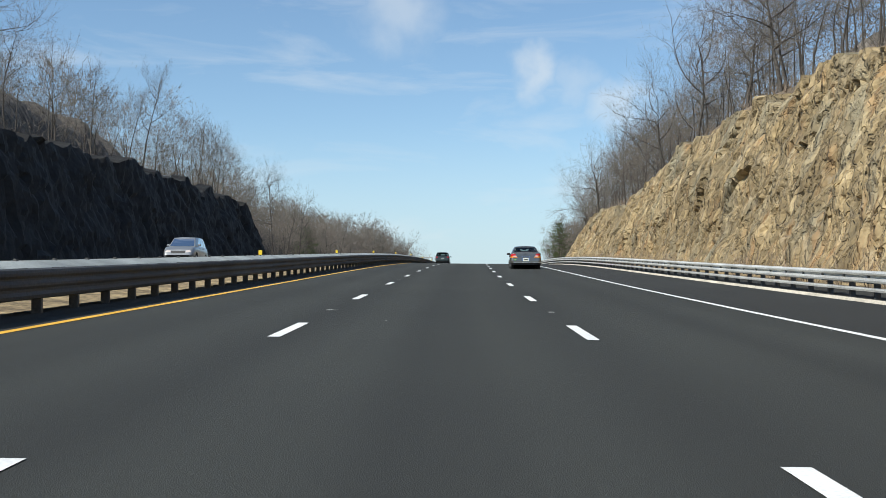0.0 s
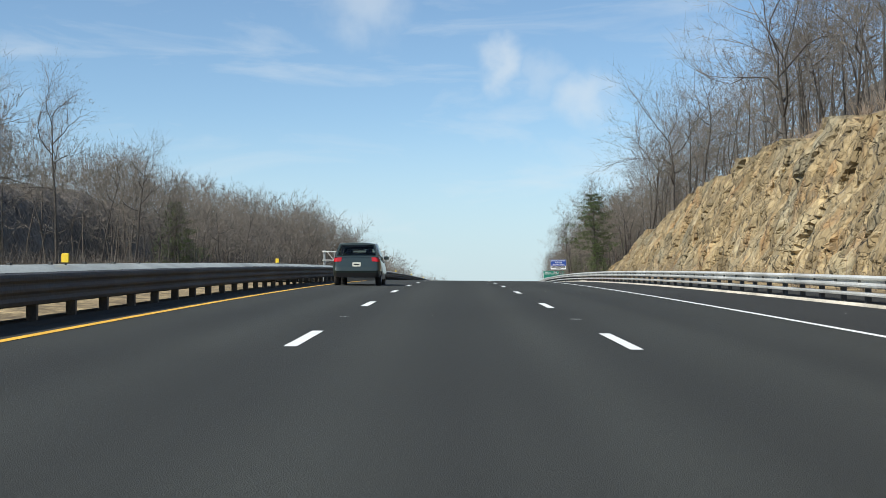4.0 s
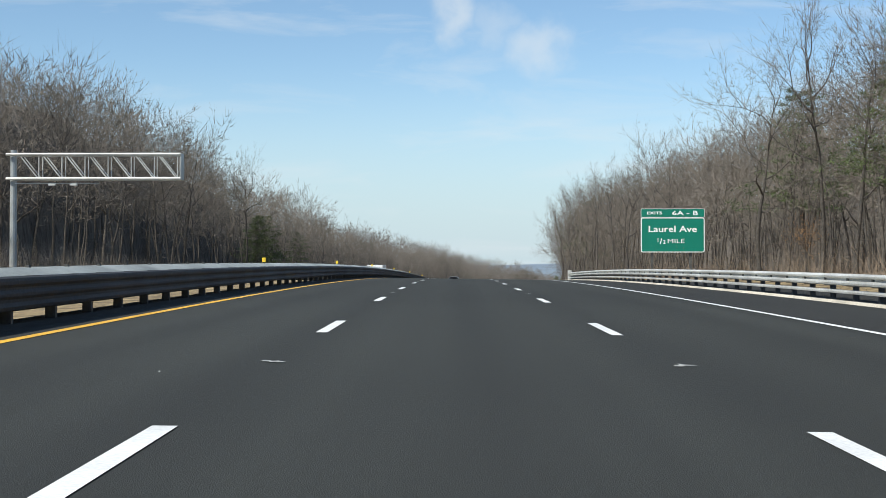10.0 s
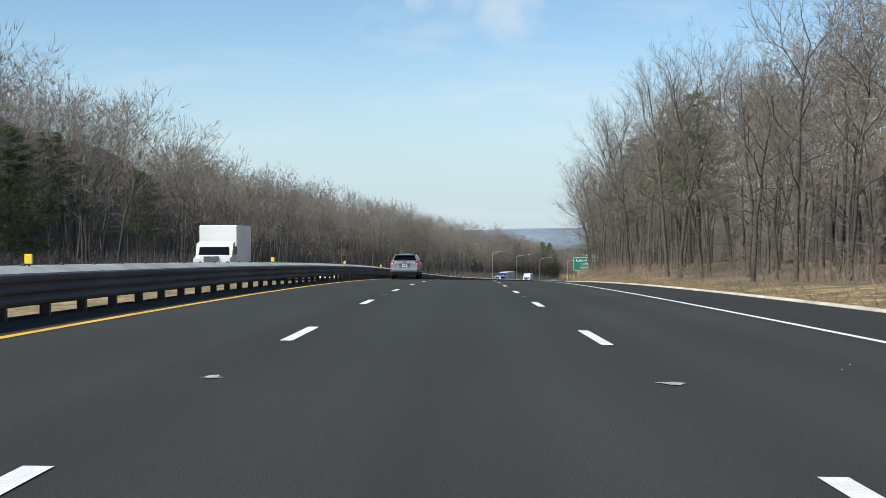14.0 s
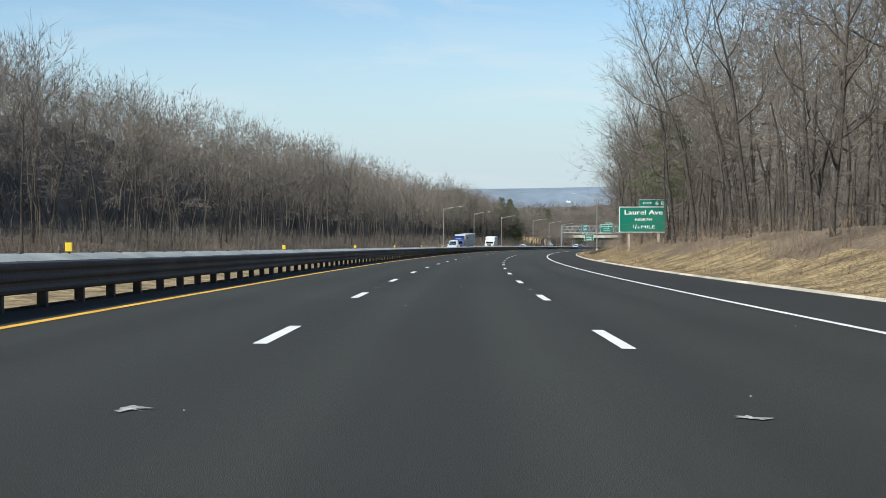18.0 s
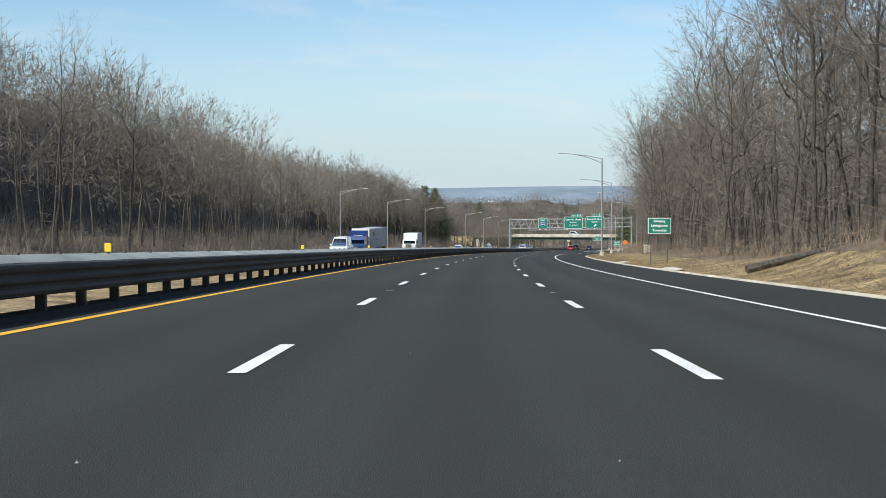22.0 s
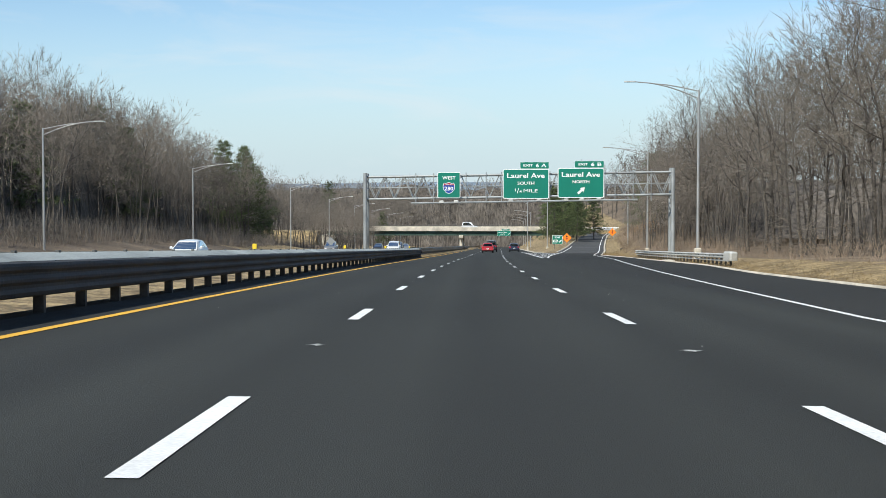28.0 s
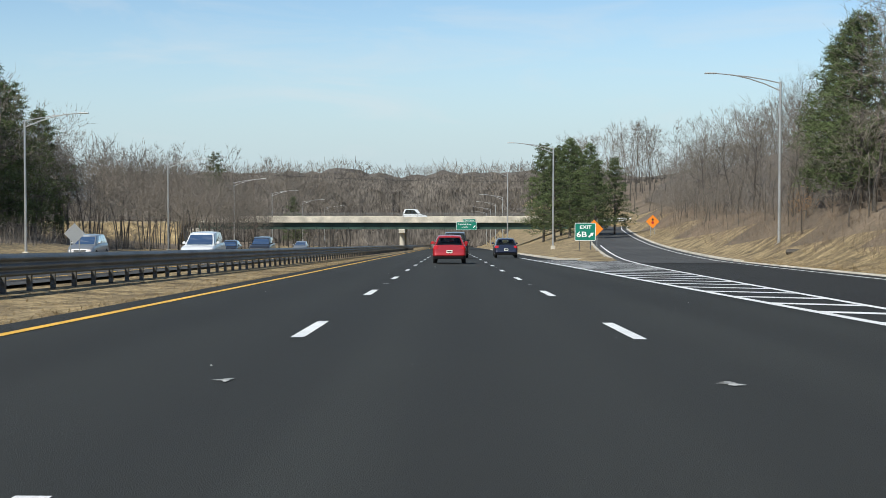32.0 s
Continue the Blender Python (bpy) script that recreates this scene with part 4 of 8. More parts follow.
Build().plate(rounded(1.66, 0.22, 0.10, 4, 0, 2.03), 0.006).moved(Matrix.Translation((0, -0.012, 0))).ob("name_band", M_BLACK, sg)
Build().box((0, -0.016, 2.03), (1.45, 0.006, 0.07)).ob("plain_bar", M_SIGNW, sg)
Build().box((0, -0.012, 1.85), (0.55, 0.006, 0.05)).ob("plain_bar", M_POST, sg)
ground_posts(sg, [-0.38, 0.38], 2.2, size=0.08)
# township board
sg = empty("township_sign", at(775, 10.7), "small green boundary sign on two thin posts", "road sign")
board(sg, 1.40, 0.96, 0, 2.43, M_GREEN, r=0.06)
words("Entering", 0.22, M_SIGNW, sg, 0, -0.012, 2.70, 0.70)
words("Livingston", 0.25, M_SIGNW, sg, 0, -0.012, 2.43, 1.0)
words("Township", 0.22, M_SIGNW, sg, 0, -0.012, 2.14, 0.86)
ground_posts(sg, [-0.5, 0.5], 2.3, size=0.06)
# exit gore sign
sg = empty("exit_sign", at(1128, 12.1, 0.55), "small green exit sign with a slanting arrow on the gore island", "road sign")
board(sg, 1.9, 1.62, 0, 1.65, M_GREEN, r=0.1)
words("EXIT", 0.42, M_SIGNW, sg, 0.05, -0.012, 2.08, 1.05)
words("6B", 0.70, M_SIGNW, sg, -0.32, -0.012, 1.42, 0.95)
arrow(sg, 0.55, 1.38, 0.62, M_SIGNW)
ground_posts(sg, [-0.5, 0.5], 1.5, size=0.08)


def diamond(s, lat, up, size, material, label, back=False, turn=0):
    d = empty("warning_sign", at(s, lat, up, turn), label, "road sign")
    h = size / math.sqrt(2)
    zc = 1.55 + h * 0.3
    Build().plate([(0, zc + h), (h, zc), (0, zc - h), (-h, zc)][::-1], 0.03).ob("panel", material, d)
    if not back:
        k = 0.93
        Build().plate([(0, zc + h * k), (h * k, zc), (0, zc - h * k), (-h * k, zc)][::-1], 0.006).moved(Matrix.Translation((0, -0.006, 0))).ob("sheet", material, d)
        Build().plate(rounded(0.34, 0.34, 0.16, 4, 0, zc - 0.14), 0.006).moved(Matrix.Translation((0, -0.014, 0))).ob("symbol_disc", M_RED, d)
        Build().plate([(-0.10, zc + 0.12), (-0.10, zc + 0.22), (-0.2, zc + 0.22), (0, zc + 0.46), (0.2, zc + 0.22), (0.10, zc + 0.22), (0.10, zc + 0.12)], 0.006).moved(Matrix.Translation((0, -0.014, 0))).ob("symbol_arrow", M_BLACK, d)
    ground_posts(d, [-0.3, 0.3], zc, depth=0.05, size=0.06, material=M_SIGNBACK)
    return d


diamond(1144, 14.6, 0.8, 1.35, M_ORANGE, "orange diamond warning sign on two posts beside the exit")
diamond(1187, 27.0, 2.3, 1.30, M_ORANGE, "orange diamond warning sign on two posts on a bank")
diamond(1096, -25.6, -0.1, 1.0, M_SIGNBACK, "bare metal back of a diamond warning sign on two posts", True)

# ---- lamp standards ----


def lamp_post(m, arm, label, group):
    """A tall tapered pole with a double arm over the road and a flat luminaire. arm > 0 reaches left."""
    e = empty("street_lamp", m, label, "street lamp", group)
    Build().tube((0, 0, -0.3), (0, 0, 11.35), 0.12, 0.075, 10).ob("pole", M_LAMP, e)
    Build().bevel_box((0, 0, 0.14), (0.5, 0.5, 0.75), 0.08).ob("base", M_CONC, e)
    a = Build()
    pts = [Vector((-arm * t, 0, 10.75 + 1.15 * (1 - (1 - t) ** 1.8))) for t in (0, 0.25, 0.5, 0.75, 1)]
    pt2 = [Vector((-arm * t * 0.78, 0, 11.25 + 0.55 * (1 - (1 - t) ** 1.5))) for t in (0, 0.33, 0.66, 1)]
    a.pipe(pts, [0.045, 0.043, 0.041, 0.039, 0.036]).ob("arm", M_LAMP, e)
    Build().pipe(pt2, [0.042, 0.04, 0.038, 0.035]).ob("arm_brace", M_LAMP, e)
    k = -1 if arm > 0 else 1
    h = Build()
    ring = [(-0.02, 0.07), (0.12, 0.13), (0.55, 0.17), (0.78, 0.12)]
    n = 8
    vs, fs = [], []
    for dx, r in ring:
        for i in range(n):
            t = 2 * math.pi * i / n
            vs.append((-arm + k * dx, r * math.cos(t), 11.9 + 0.07 * math.sin(t) * (1 if math.sin(t) > 0 else 0.6)))
    for i in range(len(ring) - 1):
        fs += [(i * n + j, i * n + (j + 1) % n, (i + 1) * n + (j + 1) % n, (i + 1) * n + j) for j in range(n)]
    fs += [tuple(range(n)), tuple(range((len(ring) - 1) * n, len(ring) * n))]
    h.add(vs, fs).ob("luminaire", M_GALVW, e, "pale flat lamp head")
    return e


LR = lamp_post(at(849.8, 10.7, 0.1), 4.3, "tall aluminium street lamp on a concrete foot in the verge", "lamps beside the shoulder")
for s, la, up in ((913, 12.9, 0.25), (972.8, 14.9, 0.5), (1033.5, 18.2, 0.4), (1095.6, 21.9, 0.6), (1155, 11.2, 0.4), (1205, 8.2, 0.3)):
    copy_thing(LR, at(s, la, up))
LL = lamp_post(at(940, -37.2, -0.2), -4.5, "tall aluminium street lamp beyond the opposite carriageway", "lamps beyond the opposite road")
for s, la in ((995, -38.0), (1055, -38.6), (1116, -35.2), (1176, -36.0), (1228, -36.0), (1275, -36.0), (1330, -36), (1385, -36)):
    copy_thing(LL, at(s, la, -0.2))
for s, la in ((1300, 11), (1350, 11), (1400, 11), (1450, 11)):
    copy_thing(LR, at(s, la, 0.0))

# ---- sign bridges ----
gl = empty("cantilever_gantry", at(419.5, -33.4), "grey steel cantilever truss on one pole over the opposite lanes", "sign gantry")
Build().tube((0, 0, -0.8), (0, 0, 9.45), 0.27, 0.22, 12).ob("pole", M_TRUSS, gl)
Build().bevel_box((0, 0, -0.1), (1.1, 1.1, 0.8), 0.1).ob("base", M_CONC, gl)
for y in (-0.45, 0.45):
    for z in (9.1, 7.3):
        Build().tube((-0.4, y, z), (12.6, y, z), 0.11, 0.11, 8).ob("chord", M_GALVW, gl)
    for i in range(7):
        x0 = 0.6 + i * 1.72
        Build().tube((x0, y, 9.05), (x0 + 1.35, y, 7.35), 0.05, 0.05, 5).ob("diagonal", M_GALVW, gl)
        Build().tube((x0 + 1.45, y, 7.35), (x0 + 1.45, y, 9.05), 0.04, 0.04, 5).ob("upright", M_GALVW, gl)
for i in range(8):
    x0 = 0.5 + i * 1.72
    for z in (9.1, 7.3):
        Build().tube((x0, -0.45, z), (x0, 0.45, z), 0.035, 0.035, 5).ob("cross_bar", M_GALVW, gl)
Build().box((12.62, 0, 8.2), (0.06, 1.0, 1.95)).ob("end_plate", M_TRUSS, gl)
Build().tube((0.2, -0.3, 6.95), (6.5, -0.3, 6.95), 0.04, 0.04, 5).box((3.0, -0.3, 6.85), (0.5, 0.3, 0.12)).box((4.6, -0.3, 6.85), (0.5, 0.3, 0.12)).ob("walkway_rail", M_GALVW, gl)

g = empty("sign_gantry", at(1001.3, 0), "grey steel truss sign bridge over three lanes on paired columns", "sign gantry")
XL, XR, ZT, ZB = -10.66, 16.86, 7.28, 5.28
zr = 0.45   # the right end stands a little higher


def gz(x):
    return zr * (x - XL) / (XR - XL)


for x in (XL, XR):
    for y in (-0.55, 1.25):
        Build().tube((x, y, -0.6), (x, y, ZT + 0.35 + gz(x)), 0.20, 0.17, 10).ob("column", M_TRUSS, g)
    for i in range(4):
        z0 = 0.3 + i * 1.75 + gz(x)
        Build().tube((x, -0.55, z0), (x, 1.25, z0 + 1.75), 0.05, 0.05, 5).ob("column_brace", M_TRUSS, g)
    Build().bevel_box((x, 0.35, -0.1), (1.0, 2.8, 0.7), 0.1).ob("base", M_CONC, g)
for y in (-0.35, 1.05):
    for z in (ZT, ZB):
        Build().tube((XL + 0.1, y, z + gz(XL)), (XR - 0.1, y, z + gz(XR)), 0.10, 0.10, 8).ob("chord", M_TRUSS, g)
    n = 16
    wd = (XR - XL) / n
    for i in range(n):
        x0, x1 = XL + i * wd, XL + (i + 1) * wd
        xm = (x0 + x1) / 2
        Build().tube((x0, y, ZT + gz(x0)), (xm, y, ZB + gz(xm)), 0.045, 0.045, 5).ob("diagonal", M_TRUSS, g)
        Build().tube((xm, y, ZB + gz(xm)), (x1, y, ZT + gz(x1)), 0.045, 0.045, 5).ob("diagonal", M_TRUSS, g)
zm = (ZT + ZB) / 2
Build().tube((XL, -0.35, zm + gz(XL)), (XR, -0.35, zm + gz(XR)), 0.05, 0.05, 6).ob("mid_chord", M_TRUSS, g)
for i in range(17):
    x0 = XL + 0.2 + i * 1.69
    for z in (ZT, ZB):
        Build().tube((x0, -0.35, z + gz(x0)), (x0, 1.05, z + gz(x0)), 0.035, 0.035, 5).ob("cross_bar", M_TRUSS, g)
    if i < 16:
        Build().tube((x0, -0.35, ZT + gz(x0)), (x0 + 1.69, 1.05, ZT + gz(x0)), 0.03, 0.03, 4).ob("wind_brace", M_TRUSS, g)
        Build().tube((x0, 1.05, ZB + gz(x0)), (x0 + 1.69, -0.35, ZB + gz(x0)), 0.03, 0.03, 4).ob("wind_brace", M_TRUSS, g)
for x in (-6.1, -4.5, -1.6, 0.2, 1.6, 5.9, 7.0, 10.8, 11.7, 13.3, 14.9):
    Build().tube((x, -0.62, ZB - 0.55 + gz(x)), (x, -0.62, ZT + 0.25 + gz(x)), 0.04, 0.04, 6).ob("sign_hanger", M_TRUSS, g)
for y in (-0.75, -1.55):
    Build().tube((-6.5, y, ZB - 0.42 + gz(-6.5)), (13.6, y, ZB - 0.42 + gz(13.6)), 0.08, 0.08, 6).ob("lighting_rail", M_TRUSS, g)
for i in range(15):
    x0 = -6.3 + i * 1.4
    Build().box((x0, -1.15, ZB - 0.47 + gz(x0)), (0.10, 0.9, 0.06)).ob("rail_bracket", M_TRUSS, g)
for x in (-3.75, -2.45, 2.4, 4.9, 7.3, 8.7, 10.2):
    Build().bevel_box((x, -1.5, ZB - 0.32 + gz(x)), (0.42, 0.3, 0.20), 0.05).ob("sign_light", M_GALVW, g)
sgw = empty("overhead_sign", at(1000.6, -3.13), "green overhead sign with a blue and red route shield", "road sign", "overhead signs")
board(sgw, 2.05, 2.32, 0, 6.50, M_GREEN, r=0.14)
words("WEST", 0.42, M_SIGNW, sgw, 0, -0.012, 7.16, 1.2)
shield = [(0, 5.72), (-0.3, 5.86), (-0.52, 6.14), (-0.53, 6.5), (-0.45, 6.72), (-0.3, 6.66), (-0.15, 6.72), (0, 6.76)]
shield = shield + [(-x, z) for x, z in shield[::-1][1:-1]]
Build().plate(shield, 0.006).moved(Matrix.Translation((0, -0.012, 0))).ob("shield", M_SIGNW, sgw)
Build().plate([(x * 0.92, 6.24 + (z - 6.24) * 0.92) for x, z in shield], 0.006).moved(Matrix.Translation((0, -0.018, 0))).ob("shield_field", M_BLUE, sgw)
Build().plate([(-0.47, 6.5), (-0.41, 6.66), (-0.28, 6.61), (-0.14, 6.66), (0, 6.70), (0.14, 6.66), (0.28, 6.61), (0.41, 6.66), (0.47, 6.5)], 0.006).moved(Matrix.Translation((0, -0.024, 0))).ob("shield_crown", M_RED, sgw)
words("INTERSTATE", 0.10, M_SIGNW, sgw, 0, -0.03, 6.575, 0.62)
words("280", 0.46, M_SIGNW, sgw, 0, -0.03, 6.20, 0.78)
sga = empty("overhead_sign", at(1000.6, 3.76), "green overhead exit sign with a numbered tab", "road sign", "overhead signs")
board(sga, 4.14, 2.66, 0, 6.66, M_GREEN, r=0.18)
board(sga, 2.58, 0.62, 0.76, 8.31, M_GREEN, r=0.08, name="tab_panel")
words("EXIT", 0.28, M_SIGNW, sga, 0.2, -0.012, 8.31, 0.85)
words("6 A", 0.44, M_SIGNW, sga, 1.35, -0.012, 8.31, 0.95)
words("Laurel Ave", 0.60, M_SIGNW, sga, 0, -0.012, 7.40, 3.35)
words("SOUTH", 0.38, M_SIGNW, sga, 0, -0.012, 6.72, 1.5)
mile("4", 0.46, sga, 0, 6.05, 2.1)
sgb = empty("overhead_sign", at(1000.6, 8.66), "green overhead exit sign with a slanting arrow", "road sign", "overhead signs")
board(sgb, 4.14, 2.66, 0, 6.78, M_GREEN, r=0.18)
board(sgb, 2.62, 0.62, 0.74, 8.43, M_GREEN, r=0.08, name="tab_panel")
words("EXIT", 0.28, M_SIGNW, sgb, 0.2, -0.012, 8.43, 0.85)
words("6 B", 0.44, M_SIGNW, sgb, 1.35, -0.012, 8.43, 0.95)
words("Laurel Ave", 0.60, M_SIGNW, sgb, 0, -0.012, 7.52, 3.42)
words("NORTH", 0.38, M_SIGNW, sgb, 0, -0.012, 6.88, 1.5)
arrow(sgb, 0.05, 6.12, 0.86, M_SIGNW)

# ---- overpass ----
BS = 1250.0
ov = empty("overpass", at(BS, 0), "overpass with a dark green steel girder and pale parapets", "bridge")
BX0, BX1, BW = -46.0, 26.0, 11.0
BZ = 3.7
for y in (0.0, 2.6, 5.2, 7.8, 10.4):
    b = Build()
    b.box(((BX0 + BX1) / 2, y, BZ + 0.62), (BX1 - BX0, 0.03, 1.2)).box(((BX0 + BX1) / 2, y, BZ + 0.03), (BX1 - BX0, 0.4, 0.05)).box(((BX0 + BX1) / 2, y, BZ + 1.2), (BX1 - BX0, 0.4, 0.05))
    if y == 0.0:
        for i in range(25):
            b.box((BX0 + 1 + i * 2.9, -0.1, BZ + 0.62), (0.03, 0.18, 1.14))
    b.ob("girder", M_STEELG, ov)
Build().box(((BX0 + BX1) / 2, BW / 2 - .2, BZ + 1.36), (BX1 - BX0, BW, 0.25)).ob("deck", M_CONC, ov)
for y in (-0.6, BW + 0.1):
    Build().box(((BX0 + BX1) / 2, y, BZ + 1.75), (BX1 - BX0, 0.25, 1.05)).ob("parapet", M_CONC, ov)
    r = Build()
    for z in (2.55, 2.85):
        r.tube((BX0, y, BZ + z), (BX1, y, BZ + z), 0.03, 0.03, 5)
    for i in range(30):
        r.tube((BX0 + i * 2.48, y, BZ + 2.2), (BX0 + i * 2.48, y, BZ + 2.88), 0.03, 0.03, 5)
    r.ob("railing", M_POST, ov)
for y in (1.2, 5.2, 9.2):
    Build().tube((-9.1, y, -1.2), (-9.1, y, BZ - 0.5), 0.5, 0.5, 14).ob("pier_column", M_CONC, ov)
Build().bevel_box((-9.1, 5.2, BZ - 0.3), (1.2, 11.4, 0.7), 0.1).ob("pier_cap", M_CONC, ov)
for x in (BX0, BX1):
    k = -1 if x < 0 else 1
    Build().add([(x - k * 6, -1, -1.5), (x + k * 3, -1, -1.5), (x + k * 3, -1, BZ), (x, -1, BZ), (x - k * 6, 12, -1.5), (x + k * 3, 12, -1.5), (x + k * 3, 12, BZ), (x, 12, BZ)],
                [(0, 1, 2, 3), (4, 7, 6, 5), (0, 3, 7, 4), (3, 2, 6, 7), (1, 5, 6, 2)]).ob("abutment", M_CONC, ov)
sgx = empty("overhead_sign", at(BS - 0.85, 2.6), "green exit sign fixed to the overpass girder", "road sign", "overhead signs")
board(sgx, 3.7, 1.45, 0, BZ + 0.62, M_GREEN, r=0.1)
board(sgx, 2.2, 0.5, 0.5, BZ + 1.62, M_GREEN, r=0.06, name="tab_panel")
words("EXIT 6 A", 0.32, M_SIGNW, sgx, 0.5, -0.012, BZ + 1.62, 1.6)
words("Laurel Ave", 0.42, M_SIGNW, sgx, -0.3, -0.012, BZ + 0.92, 2.3)
words("SOUTH", 0.3, M_SIGNW, sgx, -0.3, -0.012, BZ + 0.38, 1.1)
arrow(sgx, 1.4, BZ + 0.5, 0.6, M_SIGNW)
# cutting banks that carry the crossing road
for x0, x1, nm in ((-140, BX0 - 2.5, "embankment"), (BX1 + 2.5, 150, "embankment")):
    b = Build()
    xs = np.linspace(x0, x1, 12)
    vs = [Vector((x, y, z)) for x in xs for y, z in ((-13, -2.5), (-1.5, BZ + 1.2), (12.5, BZ + 1.2), (24, -2.5))]
    fs = [(i * 4 + j, (i + 1) * 4 + j, (i + 1) * 4 + j + 1, i * 4 + j + 1) for i in range(11) for j in range(3)] + [(0, 1, 2, 3), (47, 46, 45, 44)]
    e = b.add(vs, fs).moved(at(BS, 0)).ob(nm, M_GRASS)
    tagged(e, "grass bank that carries the crossing road", "embankment", kind="structure")
# kiosk by the verge, pole and wires far off
cab = empty("utility_cabinet", at(823, 14.2, 0.35), "small grey concrete utility box in dry grass", "utility box")
Build().bevel_box((0, 0, 0.42), (0.72, 0.6, 1.0), 0.07).ob("body", M_CONC, cab)
Build().bevel_box((0, 0, 0.95), (0.82, 0.7, 0.1), 0.03).ob("lid", M_CONC, cab)
for s, la in ((1290, -42), (1290, 60)):
    up_ = empty("utility_pole", at(s, la, -1), "wooden utility pole with a cross arm", "utility pole", "utility poles")
    Build().tube((0, 0, 0), (0, 0, 17.5), 0.17, 0.11, 8).ob("pole", M_WOOD, up_)
    Build().box((0, 0, 16.6), (2.4, 0.1, 0.12)).ob("cross_arm", M_WOOD, up_)
for dx in (-1.0, 1.0):
    b = Build()
    A, B_ = Vector(at(1290, -42, -1) @ Vector((dx, 0, 16.7))), Vector(at(1290, 60, -1) @ Vector((dx, 0, 16.7)))
    pts = [A.lerp(B_, t) - Vector((0, 0, 6 * t * (1 - t))) for t in np.linspace(0, 1, 13)]
    b.pipe(pts, [0.02] * 13, 4)
    tagged(b.ob("overhead_wire", M_BLACK), "thin dark wire slung between utility poles", "wire")
tw = empty("water_tower", Matrix.Translation((math.sin(radians(11.06)) * 4300, math.cos(radians(11.06)) * 4300, -30)), "tiny white water tower on the far plain", "tower")
Build().tube((0, 0, 0), (0, 0, 26), 3, 3, 8).ob("stem", M_SIGNW, tw)
Build().tube((0, 0, 26), (0, 0, 36), 8, 7, 10).ob("tank", M_SIGNW, tw)

# ---- far ridge ----
v, f = [], []
for i in range(161):
    a = radians(-30 + i * 0.5)
    for j, (d, hgt) in enumerate(((4150, -60), (4350, 0), (4600, 1))):
        h = -60 if j == 0 else (24 + 22 * math.exp(-((math.degrees(a) - 14) / 12) ** 2) + 4 * fbm(i * 0.05, 2.2, 8, 4)) * (0.55 if j == 1 else 1.0)
        v.append((math.sin(a) * d, math.cos(a) * d, h))
for i in range(160):
    for j in range(2):
        p = i * 3 + j
        f.append((p, p + 3, p + 4, p + 1))
tagged(mesh_ob("backdrop_ridge", v, f, M_HILL, smooth=True), "long ridge on the horizon, tinted blue for haze", "hill", kind="structure")

br = empty("road_barrier", at(1282, 32.5, 5.2, 8), "short white slatted barrier at the head of the exit", "barrier")
for z in (0.35, 0.75, 1.15):
    Build().bevel_box((0, 0, z), (8.5, 0.12, 0.26), 0.03).ob("slat", M_SIGNW, br)
for x in (-3.8, 0, 3.8):
    Build().box((x, 0.12, 0.5), (0.15, 0.15, 1.9)).ob("post", M_POST, br)

# ---- trees ----


